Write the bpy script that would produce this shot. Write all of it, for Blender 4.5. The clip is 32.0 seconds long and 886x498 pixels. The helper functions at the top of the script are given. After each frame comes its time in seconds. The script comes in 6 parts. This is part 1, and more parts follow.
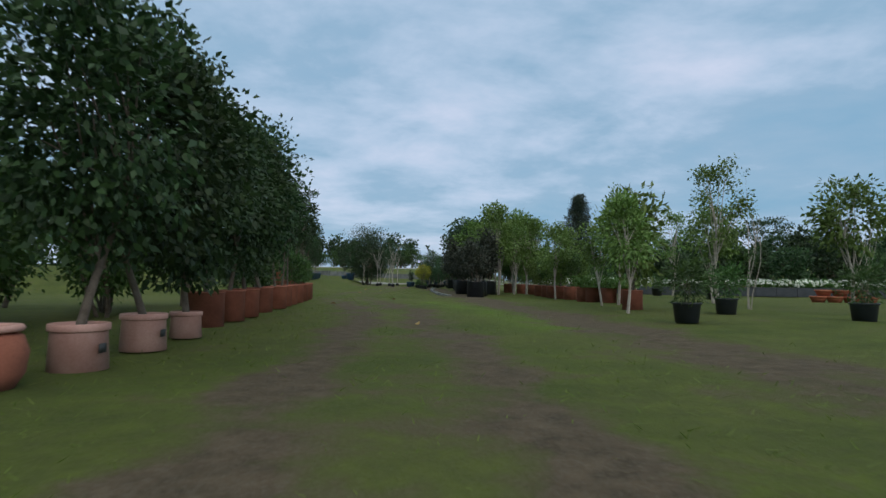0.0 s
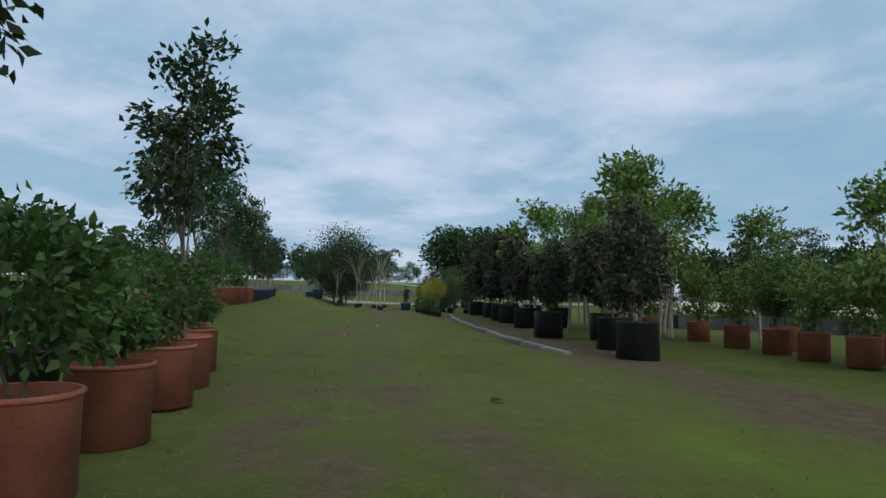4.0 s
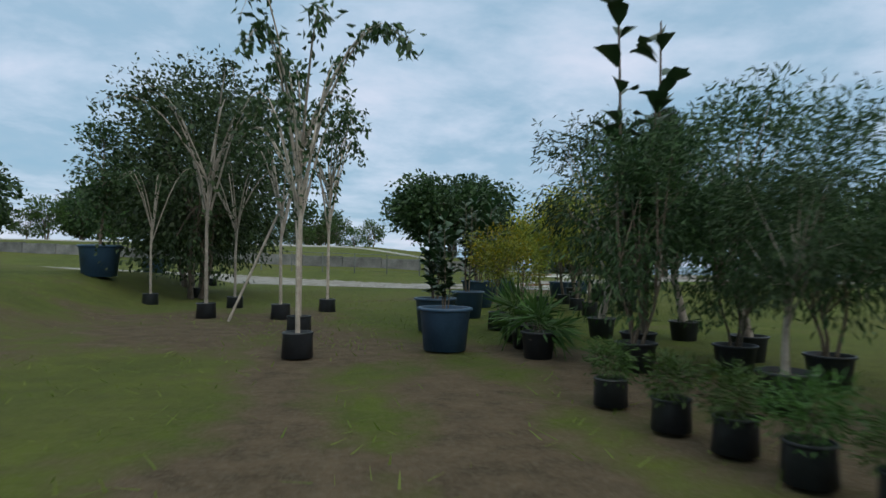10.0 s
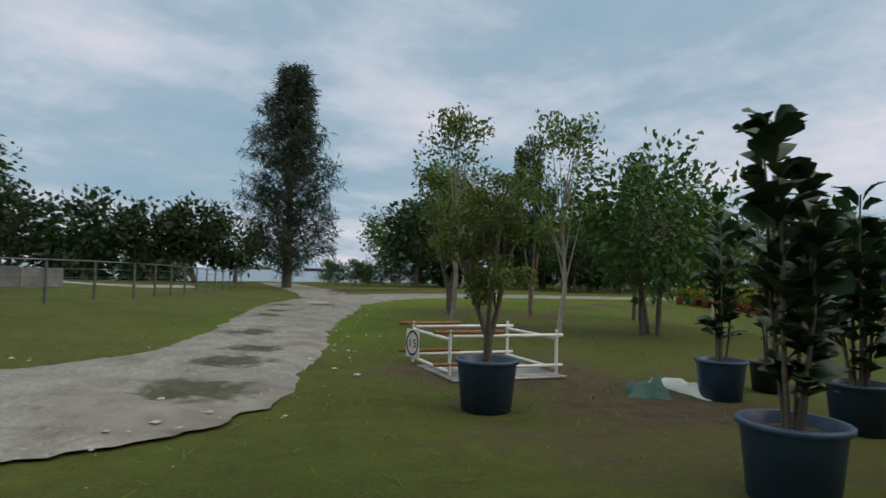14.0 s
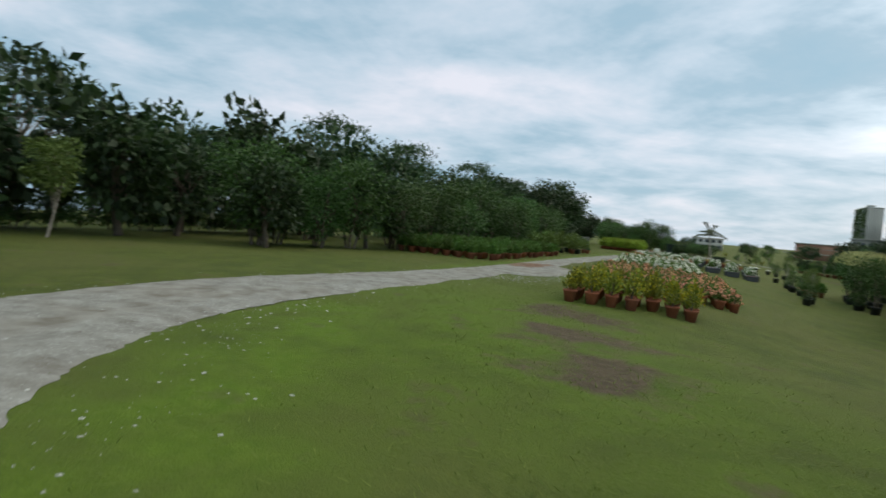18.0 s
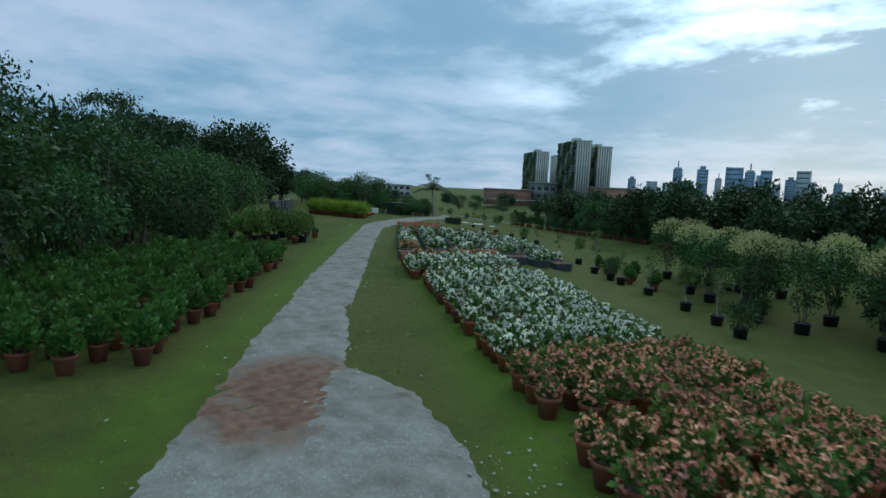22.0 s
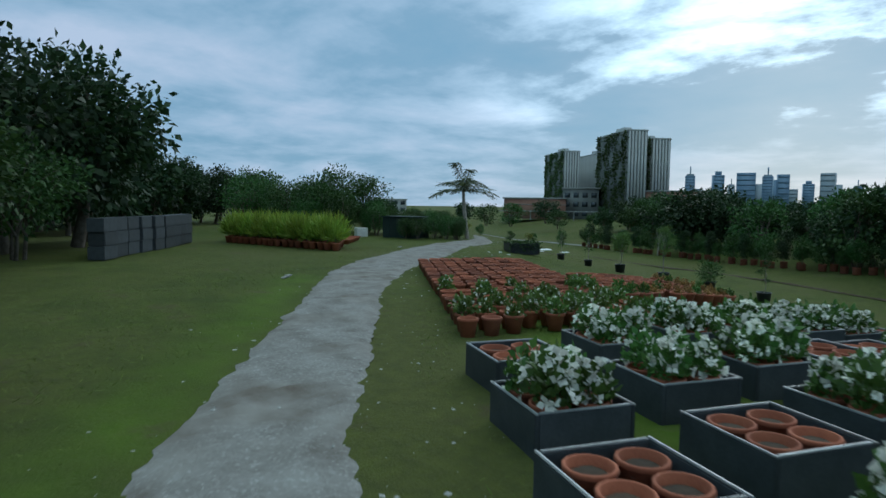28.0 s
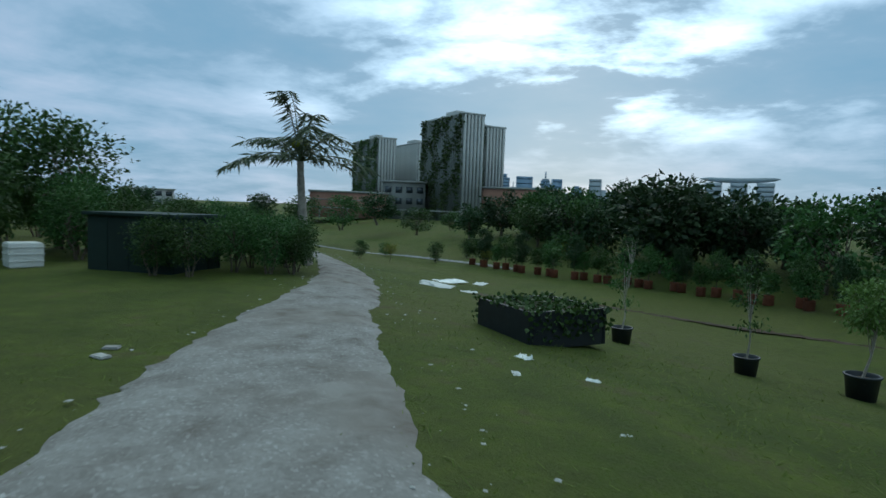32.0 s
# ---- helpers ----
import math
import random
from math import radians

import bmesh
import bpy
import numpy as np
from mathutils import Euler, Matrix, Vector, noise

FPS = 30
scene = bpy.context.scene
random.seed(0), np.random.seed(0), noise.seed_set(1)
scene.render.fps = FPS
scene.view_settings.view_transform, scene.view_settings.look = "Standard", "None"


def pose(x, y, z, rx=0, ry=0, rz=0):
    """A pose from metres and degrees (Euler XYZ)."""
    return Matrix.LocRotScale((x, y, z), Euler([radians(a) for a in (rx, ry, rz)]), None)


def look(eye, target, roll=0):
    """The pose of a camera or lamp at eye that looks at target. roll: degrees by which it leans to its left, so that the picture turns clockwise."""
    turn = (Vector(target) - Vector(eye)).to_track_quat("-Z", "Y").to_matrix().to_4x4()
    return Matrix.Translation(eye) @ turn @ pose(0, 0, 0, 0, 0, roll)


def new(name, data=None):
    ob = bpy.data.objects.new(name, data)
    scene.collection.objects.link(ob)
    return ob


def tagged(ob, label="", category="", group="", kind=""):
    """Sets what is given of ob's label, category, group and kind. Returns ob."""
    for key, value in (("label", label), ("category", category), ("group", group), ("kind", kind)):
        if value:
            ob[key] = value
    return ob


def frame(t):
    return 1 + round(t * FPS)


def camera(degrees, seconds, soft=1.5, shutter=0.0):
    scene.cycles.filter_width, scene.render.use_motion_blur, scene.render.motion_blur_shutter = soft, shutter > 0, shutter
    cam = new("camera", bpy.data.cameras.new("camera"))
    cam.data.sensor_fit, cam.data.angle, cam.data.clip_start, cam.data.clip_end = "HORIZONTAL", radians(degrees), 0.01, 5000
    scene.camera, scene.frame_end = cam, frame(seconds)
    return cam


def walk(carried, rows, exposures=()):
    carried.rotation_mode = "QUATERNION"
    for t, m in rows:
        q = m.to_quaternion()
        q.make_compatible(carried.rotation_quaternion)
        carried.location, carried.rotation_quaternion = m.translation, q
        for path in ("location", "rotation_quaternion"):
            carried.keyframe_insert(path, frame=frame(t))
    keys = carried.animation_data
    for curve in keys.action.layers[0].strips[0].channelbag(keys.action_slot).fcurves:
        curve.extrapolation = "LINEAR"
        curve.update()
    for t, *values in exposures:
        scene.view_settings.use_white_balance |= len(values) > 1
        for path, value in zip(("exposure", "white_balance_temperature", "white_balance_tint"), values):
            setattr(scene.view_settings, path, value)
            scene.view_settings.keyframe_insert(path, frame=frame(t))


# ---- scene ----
cam = camera(72.5, 32.0, soft=1.5, shutter=0.2)
PATH = [
    (0, (-3.71, 5.123, 0.745), (-3.601, 7.118, 0.838), 0.6),
    (0.5, (-3.883, 7.142, 0.788), (-3.752, 9.135, 0.894), 1.5),
    (1, (-4.117, 9.62, 0.839), (-3.944, 11.609, 0.963), -1.7),
    (1.5, (-4.183, 11.763, 0.882), (-4.006, 13.751, 1.01), -1.9),
    (2, (-4.176, 13.718, 0.899), (-4.004, 15.706, 1.036), -1.5),
    (2.5, (-4.202, 15.488, 0.935), (-4.032, 17.476, 1.074), -0.6),
    (3, (-4.275, 17.037, 0.904), (-4.108, 19.025, 1.046), 0.8),
    (3.5, (-4.69, 18.187, 0.915), (-4.505, 20.173, 1.059), 0.9),
    (5.5, (-6.479, 22.908, 1.232), (-6.154, 24.877, 1.359), 2.0),
    (6, (-6.255, 25.857, 1.063), (-5.938, 27.827, 1.2), 2.2),
    (6.5, (-6.091, 28.518, 0.9), (-5.774, 30.487, 1.05), 2.5),
    (7, (-5.97, 30.902, 0.731), (-5.649, 32.869, 0.893), 2.7),
    (7.5, (-5.678, 33.819, 0.744), (-5.358, 35.787, 0.893), 2.4),
    (8, (-5.445, 36.509, 0.656), (-5.117, 38.477, 0.801), 2.2),
    (8.5, (-5.153, 39.029, 0.649), (-4.842, 41.001, 0.777), 2.1),
    (9, (-5.077, 40.895, 0.736), (-4.721, 42.861, 0.823), 0.4),
    (9.5, (-4.949, 43.016, 0.786), (-4.574, 44.979, 0.859), 0.8),
    (10, (-4.757, 45.098, 0.751), (-4.372, 47.06, 0.799), 0.8),
    (10.2, (-4.737, 45.975, 0.711), (-4.341, 47.935, 0.743), 0.4),
    (10.6, (-4.546, 47.298, 0.616), (-4.155, 49.258, 0.693), 1.8),
    (11, (-4.485, 48.634, 0.402), (-4.044, 50.572, 0.622), 4.0),
    (11.3, (-4.471, 49.431, 0.423), (-3.924, 51.342, 0.642), 1.7),
    (11.6, (-4.439, 50.445, 0.431), (-3.778, 52.323, 0.615), -2.5),
    (12, (-4.379, 52.106, 0.394), (-3.373, 53.813, 0.676), 8.4),
    (12.3, (-4.196, 53.563, 0.628), (-3.083, 55.212, 0.840), 6.7),
    (12.6, (-4.304, 54.633, 0.620), (-3.050, 56.178, 0.843), 4.3),
    (13, (-4.266, 56.027, 0.867), (-2.837, 57.419, 1.033), 3.0),
    (13.4, (-3.658, 57.709, 0.821), (-2.148, 59.013, 0.992), 2.0),
    (13.7, (-3.539, 58.725, 0.902), (-1.962, 59.949, 1.042), 2.5),
    (14, (-3.666, 59.392, 0.982), (-1.991, 60.480, 1.065), 1.7),
    (14.5, (-3.014, 60.828, 1.036), (-1.186, 61.640, 1.064), 2.9),
    (16.5, (2.864, 66.398, 1.599), (4.817, 66.792, 1.425), 2.2),
    (17, (4.481, 67.494, 1.748), (6.446, 67.816, 1.565), 4.6),
    (17.5, (7.164, 68.242, 1.682), (9.134, 68.559, 1.537), 6.5),
    (18, (9.265, 70.207, 1.7), (11.245, 69.937, 1.61), 4.6),
    (18.5, (12.285, 71.204, 1.902), (14.156, 70.504, 1.8), 2.7),
    (19, (15.135, 71.251, 1.978), (16.852, 70.23, 1.88), -0.7),
    (19.5, (17.698, 71.213, 2.177), (19.234, 69.942, 2.024), -5.1),
    (20, (19.952, 70.67, 2.384), (21.437, 69.346, 2.179), -7.5),
    (20.5, (21.328, 69.935, 2.662), (22.861, 68.666, 2.468), -1.8),
    (21, (23.816, 68.371, 2.706), (25.398, 67.163, 2.512), 4.8),
    (21.5, (25.817, 67.114, 2.88), (27.413, 65.926, 2.674), 6.2),
    (22, (28.1, 65.868, 3.021), (29.664, 64.639, 2.816), 2.7),
    (22.5, (30.154, 64.813, 3.052), (31.714, 63.581, 2.833), 3.0),
    (23, (32.254, 63.306, 2.925), (33.806, 62.08, 2.63), 3.5),
    (23.5, (34.54, 61.702, 2.732), (36.106, 60.476, 2.518), 3.9),
    (24, (36.643, 60.287, 2.444), (38.223, 59.07, 2.299), 4.3),
    (24.5, (38.691, 58.962, 2.26), (40.277, 57.752, 2.117), 4.6),
    (25, (40.544, 57.894, 2.13), (42.133, 56.686, 1.993), 4.7),
    (25.5, (42.42, 56.611, 2.002), (43.986, 55.376, 1.87), 0.7),
    (26, (44.575, 55.316, 1.931), (46.141, 54.08, 1.798), 1.3),
    (26.5, (46.447, 54.158, 1.86), (48.016, 52.926, 1.726), 1.4),
    (28.5, (54.342, 49.501, 1.75), (55.871, 48.221, 1.605), 0.1),
    (29, (56.593, 47.901, 1.68), (58.099, 46.594, 1.537), -0.3),
    (29.5, (58.639, 46.298, 1.622), (60.132, 44.975, 1.478), 0.4),
    (30, (60.519, 44.745, 1.595), (62.001, 43.409, 1.449), 0.9),
    (30.5, (62.476, 43.142, 1.555), (63.94, 41.786, 1.415), 1.6),
    (31, (64.26, 41.72, 1.54), (65.655, 40.293, 1.395), 1.4),
    (31.5, (66.03, 40.51, 1.51), (67.264, 38.942, 1.373), 1.8),
    (32, (67.63, 39.41, 1.50), (68.647, 37.69, 1.367), 2.1),
]
walk(cam, [(t, look(eye, target, roll)) for t, eye, target, roll in PATH], [(0, 0.4, 6500, 16), (3, 0.45, 6600, 16), (6, 0.45, 6800, 15), (9, 0.5, 6600, 14), (10.5, 0.55, 7000, 18), (11, 0.5, 7300, 22), (12, 0.45, 7500, 26), (13, 0.36, 7400, 22), (14, 0.4, 7500, 20), (16.5, 0.8, 7000, 22), (18, 0.6, 7200, 14), (20, 0.08, 5650, 4), (32, 0.03, 5700, 4)])

# ---- world and light ----
world = bpy.data.worlds.new("world")
scene.world = world
world.use_nodes = True
wn, wl = world.node_tree.nodes, world.node_tree.links
wn.clear()


def wnode(kind, **props):
    node = wn.new(kind)
    for key, value in props.items():
        node.inputs[key].default_value = value
    return node


def wmath(op, a, b=None):
    node = wn.new("ShaderNodeMath")
    node.operation = op
    for k, v in enumerate((a, b)):
        if v is None:
            continue
        if isinstance(v, (int, float)):
            node.inputs[k].default_value = v
        else:
            wl.new(v, node.inputs[k])
    return node.outputs[0]


SUN_AZ, SUN_EL = 160.0, 13.0
coord = wn.new("ShaderNodeTexCoord")
sep = wn.new("ShaderNodeSeparateXYZ")
wl.new(coord.outputs["Generated"], sep.inputs[0])
lift = wmath("ADD", wmath("MAXIMUM", sep.outputs[2], 0.0), 0.16)
flat = wn.new("ShaderNodeCombineXYZ")
wl.new(wmath("DIVIDE", sep.outputs[0], lift), flat.inputs[0])
wl.new(wmath("DIVIDE", sep.outputs[1], lift), flat.inputs[1])
big = wnode("ShaderNodeTexNoise", Scale=0.55, Detail=7.0, Roughness=0.55, Distortion=0.35)
fine = wnode("ShaderNodeTexNoise", Scale=1.7, Detail=6.0, Roughness=0.6, Distortion=0.2)
wl.new(flat.outputs[0], big.inputs["Vector"])
wl.new(flat.outputs[0], fine.inputs["Vector"])
cover = wmath("ADD", wmath("MULTIPLY", big.outputs[0], 0.65), wmath("MULTIPLY", fine.outputs[0], 0.35))
ramp = wn.new("ShaderNodeValToRGB")
for pos, col in ((0.36, (0.17, 0.33, 0.46)), (0.46, (0.22, 0.36, 0.48)), (0.53, (0.33, 0.45, 0.57)), (0.64, (0.50, 0.56, 0.67))):
    el = ramp.color_ramp.elements.new(pos)
    el.color = (*col, 1)
ramp.color_ramp.elements.remove(ramp.color_ramp.elements[0])
ramp.color_ramp.elements.remove(ramp.color_ramp.elements[-1])
wl.new(cover, ramp.inputs[0])
# the low sun behind the cloud: a wide glow round its place, through the thin parts of the cloud
sx, sy, sz = (math.sin(radians(SUN_AZ)) * math.cos(radians(SUN_EL)), math.cos(radians(SUN_AZ)) * math.cos(radians(SUN_EL)), math.sin(radians(SUN_EL)))
dot = wn.new("ShaderNodeVectorMath")
dot.operation = "DOT_PRODUCT"
dot.inputs[1].default_value = (sx, sy, sz)
wl.new(coord.outputs["Generated"], dot.inputs[0])
near = wmath("POWER", wmath("MAXIMUM", dot.outputs["Value"], 0.0), 20.0)
thin = wmath("MULTIPLY", wmath("MAXIMUM", wmath("SUBTRACT", cover, 0.475), 0.0), 17.0)
high = wn.new("ShaderNodeMapRange")
high.interpolation_type = "SMOOTHSTEP"
high.inputs["From Min"].default_value, high.inputs["From Max"].default_value = 0.07, 0.19
wl.new(sep.outputs[2], high.inputs["Value"])
glow = wmath("MULTIPLY", wmath("MULTIPLY", near, thin), high.outputs[0])
wide = wmath("MULTIPLY", wmath("POWER", wmath("MAXIMUM", dot.outputs["Value"], 0.0), 3.0), 0.05)
sky = wn.new("ShaderNodeTexSky")
sky.sky_type, sky.sun_disc = "NISHITA", False
sky.sun_elevation, sky.sun_rotation = radians(SUN_EL), radians(SUN_AZ)
mixed = wn.new("ShaderNodeMix")
mixed.data_type = "RGBA"
mixed.inputs[0].default_value = 0.94
soft_sky = wn.new("ShaderNodeVectorMath")
soft_sky.operation = "SCALE"
soft_sky.inputs["Scale"].default_value = 0.09
wl.new(sky.outputs[0], soft_sky.inputs[0])
wl.new(soft_sky.outputs[0], mixed.inputs[6])
wl.new(ramp.outputs[0], mixed.inputs[7])
lit = wn.new("ShaderNodeMix")
lit.data_type, lit.blend_type = "RGBA", "ADD"
lit.inputs[0].default_value = 1.0
wl.new(mixed.outputs[2], lit.inputs[6])
tint = wn.new("ShaderNodeMix")
tint.data_type, tint.blend_type = "RGBA", "MULTIPLY"
tint.inputs[0].default_value = 1.0
tint.inputs[6].default_value = (0.80, 0.95, 1.0, 1)
wl.new(wmath("ADD", glow, wide), tint.inputs[7])
wl.new(tint.outputs[2], lit.inputs[7])
# an overcast sky is brightest overhead
zen = wn.new("ShaderNodeMapRange")
zen.interpolation_type = "SMOOTHSTEP"
for key, value in (("From Min", 0.45), ("From Max", 0.95), ("To Min", 1.0), ("To Max", 2.4)):
    zen.inputs[key].default_value = value
wl.new(sep.outputs[2], zen.inputs["Value"])
over = wn.new("ShaderNodeVectorMath")
over.operation = "MULTIPLY"
warm = wn.new("ShaderNodeCombineXYZ")
for k, share in enumerate((1.18, 1.0, 0.76)):
    wl.new(wmath("ADD", 1.0, wmath("MULTIPLY", wmath("SUBTRACT", wmath("MULTIPLY", zen.outputs[0], share), 1.0), wmath("MINIMUM", wmath("MULTIPLY", wmath("SUBTRACT", zen.outputs[0], 1.0), 4.0), 1.0))), warm.inputs[k])
wl.new(lit.outputs[2], over.inputs[0])
wl.new(warm.outputs[0], over.inputs[1])
back = wnode("ShaderNodeBackground", Strength=1.0)
wl.new(over.outputs[0], back.inputs[0])
wl.new(back.outputs[0], wn.new("ShaderNodeOutputWorld").inputs[0])

sun = new("sun", bpy.data.lights.new("sun", "SUN"))
sun.data.energy, sun.data.angle, sun.data.color = 0.45, radians(25), (1.0, 0.95, 0.88)
sun.matrix_basis = look((sx * 50, sy * 50, sz * 50 + 18), (0, 0, 0))

# ---- materials ----


def tree_of(name):
    m = bpy.data.materials.new(name)
    m.use_nodes = True
    return m, m.node_tree.nodes, m.node_tree.links, m.node_tree.nodes["Principled BSDF"]


def plain(name, a, b, scale=6.0, rough=0.8, bump=0.25, fine_scale=60.0, metal=0.0, vary=0.25, far=None):
    """Two colours mixed at two scales, with relief and a little change from piece to piece."""
    m, n, l, p = tree_of(name)
    tc = n.new("ShaderNodeTexCoord")
    n1 = n.new("ShaderNodeTexNoise")
    n1.inputs["Scale"].default_value, n1.inputs["Detail"].default_value = scale, 6.0
    n2 = n.new("ShaderNodeTexNoise")
    n2.inputs["Scale"].default_value, n2.inputs["Detail"].default_value = fine_scale, 4.0
    for t in (n1, n2):
        l.new(tc.outputs["Object"], t.inputs["Vector"])
    mixf = n.new("ShaderNodeMath")
    mixf.operation = "MULTIPLY_ADD"
    mixf.inputs[1].default_value, mixf.inputs[2].default_value = 0.35, 0.0
    l.new(n2.outputs[0], mixf.inputs[0])
    addf = n.new("ShaderNodeMath")
    addf.operation = "MULTIPLY_ADD"
    addf.inputs[1].default_value = 0.65
    l.new(n1.outputs[0], addf.inputs[0])
    l.new(mixf.outputs[0], addf.inputs[2])
    r = n.new("ShaderNodeMapRange")
    r.inputs["From Min"].default_value, r.inputs["From Max"].default_value = 0.36, 0.64
    l.new(addf.outputs[0], r.inputs["Value"])
    mx = n.new("ShaderNodeMix")
    mx.data_type = "RGBA"
    mx.inputs[6].default_value, mx.inputs[7].default_value = (*a, 1), (*b, 1)
    l.new(r.outputs[0], mx.inputs[0])
    hsv = n.new("ShaderNodeHueSaturation")
    oi = n.new("ShaderNodeObjectInfo")
    v = n.new("ShaderNodeMapRange")
    v.inputs["To Min"].default_value, v.inputs["To Max"].default_value = 1.0 - vary, 1.0 + vary
    l.new(oi.outputs["Random"], v.inputs["Value"])
    l.new(v.outputs[0], hsv.inputs["Value"])
    l.new(mx.outputs[2], hsv.inputs["Color"])
    l.new(hsv.outputs[0], p.inputs["Base Color"])
    p.inputs["Roughness"].default_value, p.inputs["Metallic"].default_value = rough, metal
    b_ = n.new("ShaderNodeBump")
    b_.inputs["Strength"].default_value, b_.inputs["Distance"].default_value = bump, 0.01
    l.new(addf.outputs[0], b_.inputs["Height"])
    l.new(b_.outputs[0], p.inputs["Normal"])
    return m


def leafy(name, a, b, rough=0.55, through_light=0.25):
    """Leaves: each its own shade between two, a little light passing through."""
    m, n, l, p = tree_of(name)
    geo = n.new("ShaderNodeNewGeometry")
    oi = n.new("ShaderNodeObjectInfo")
    mx = n.new("ShaderNodeMix")
    mx.data_type = "RGBA"
    mx.inputs[6].default_value, mx.inputs[7].default_value = (*a, 1), (*b, 1)
    l.new(geo.outputs["Random Per Island"], mx.inputs[0])
    hsv = n.new("ShaderNodeHueSaturation")
    v = n.new("ShaderNodeMapRange")
    v.inputs["To Min"].default_value, v.inputs["To Max"].default_value = 0.75, 1.25
    h = n.new("ShaderNodeMapRange")
    h.inputs["To Min"].default_value, h.inputs["To Max"].default_value = 0.485, 0.515
    l.new(oi.outputs["Random"], v.inputs["Value"])
    l.new(oi.outputs["Random"], h.inputs["Value"])
    l.new(v.outputs[0], hsv.inputs["Value"])
    l.new(h.outputs[0], hsv.inputs["Hue"])
    l.new(mx.outputs[2], hsv.inputs["Color"])
    l.new(hsv.outputs[0], p.inputs["Base Color"])
    p.inputs["Roughness"].default_value = rough
    p.inputs["Specular IOR Level"].default_value = 0.35
    tr = n.new("ShaderNodeBsdfTranslucent")
    l.new(hsv.outputs[0], tr.inputs["Color"])
    ms = n.new("ShaderNodeMixShader")
    ms.inputs[0].default_value = through_light
    l.new(p.outputs[0], ms.inputs[1])
    l.new(tr.outputs[0], ms.inputs[2])
    l.new(ms.outputs[0], n["Material Output"].inputs[0])
    return m


M_TERRA = plain("terracotta", (0.28, 0.078, 0.040), (0.40, 0.128, 0.066), 5, 0.85, 0.2)
M_TERRA_OLD = plain("old_terracotta", (0.20, 0.062, 0.036), (0.32, 0.108, 0.066), 4, 0.9, 0.25)
M_PINKPOT = plain("washed_terracotta", (0.42, 0.22, 0.18), (0.55, 0.33, 0.28), 4, 0.9, 0.25)
M_BLACK = plain("black_plastic", (0.010, 0.013, 0.018), (0.022, 0.027, 0.033), 5, 0.5, 0.35, 30)
M_BLUEPOT = plain("dark_blue_plastic", (0.017, 0.046, 0.090), (0.030, 0.072, 0.132), 5, 0.45, 0.15, 40)
M_SOIL = plain("soil", (0.035, 0.024, 0.016), (0.075, 0.050, 0.032), 14, 1.0, 0.8, 70)
M_BARK = plain("bark", (0.085, 0.065, 0.048), (0.17, 0.14, 0.11), 9, 0.95, 0.7, 50)
M_PALEBARK = plain("pale_bark", (0.22, 0.19, 0.16), (0.38, 0.34, 0.29), 9, 0.9, 0.5, 50)
M_CONC = plain("concrete", (0.26, 0.26, 0.25), (0.38, 0.38, 0.36), 3, 0.9, 0.4, 40)
M_WHITE = plain("white_paint", (0.62, 0.62, 0.60), (0.78, 0.78, 0.76), 3, 0.6, 0.1, 40, vary=0.08)
M_RUST = plain("rust", (0.16, 0.07, 0.03), (0.30, 0.14, 0.06), 8, 0.9, 0.4, 60)
M_GREY = plain("grey_plastic", (0.030, 0.036, 0.042), (0.055, 0.062, 0.070), 4, 0.6, 0.2, 40)
M_STEEL = plain("galvanised_steel", (0.30, 0.31, 0.32), (0.42, 0.43, 0.44), 5, 0.55, 0.2, 40, 0.6)
M_INK = plain("black_paint", (0.02, 0.02, 0.02), (0.03, 0.03, 0.03), 4, 0.6, 0.1)
M_TARP = plain("white_sheet", (0.50, 0.53, 0.53), (0.70, 0.73, 0.72), 4, 0.6, 0.4)
M_GREENTARP = plain("green_sheet", (0.03, 0.09, 0.08), (0.06, 0.15, 0.13), 4, 0.7, 0.4)
M_SHED = plain("green_shed_panel", (0.005, 0.017, 0.014), (0.010, 0.027, 0.023), 2, 0.7, 0.3)
M_STONE = plain("pale_stone", (0.24, 0.235, 0.225), (0.42, 0.415, 0.40), 8, 0.9, 0.4, 50, vary=0.35)

L_DARK = leafy("dark_leaves", (0.014, 0.036, 0.013), (0.044, 0.085, 0.026))
L_MID = leafy("green_leaves", (0.028, 0.070, 0.016), (0.070, 0.140, 0.032))
L_FRESH = leafy("fresh_leaves", (0.045, 0.110, 0.018), (0.105, 0.195, 0.040))
L_LIGHT = leafy("light_leaves", (0.075, 0.135, 0.025), (0.150, 0.230, 0.055))
L_PLUM = leafy("plum_leaves", (0.022, 0.028, 0.020), (0.052, 0.056, 0.036))
L_YELLOW = leafy("yellow_blossom", (0.30, 0.26, 0.015), (0.48, 0.40, 0.02), 0.6, 0.3)
L_YGREEN = leafy("yellow_green_leaves", (0.10, 0.14, 0.02), (0.28, 0.28, 0.03))
L_FIG = leafy("fig_leaves", (0.012, 0.034, 0.014), (0.032, 0.070, 0.026), 0.4, 0.15)
L_WHITE = leafy("white_blossom", (0.76, 0.75, 0.68), (0.90, 0.89, 0.82), 0.6, 0.3)
L_PINK = leafy("pink_blossom", (0.64, 0.23, 0.15), (0.82, 0.43, 0.32), 0.6, 0.3)
L_BROWN = leafy("bronze_leaves", (0.20, 0.12, 0.035), (0.36, 0.20, 0.07))
L_PALE = leafy("pale_blossom", (0.30, 0.30, 0.12), (0.46, 0.44, 0.20), 0.6, 0.3)
L_SPIKE = leafy("yellow_green_spikes", (0.13, 0.22, 0.02), (0.30, 0.38, 0.05))
L_NEEDLE = leafy("casuarina_needles", (0.022, 0.040, 0.022), (0.050, 0.080, 0.045))
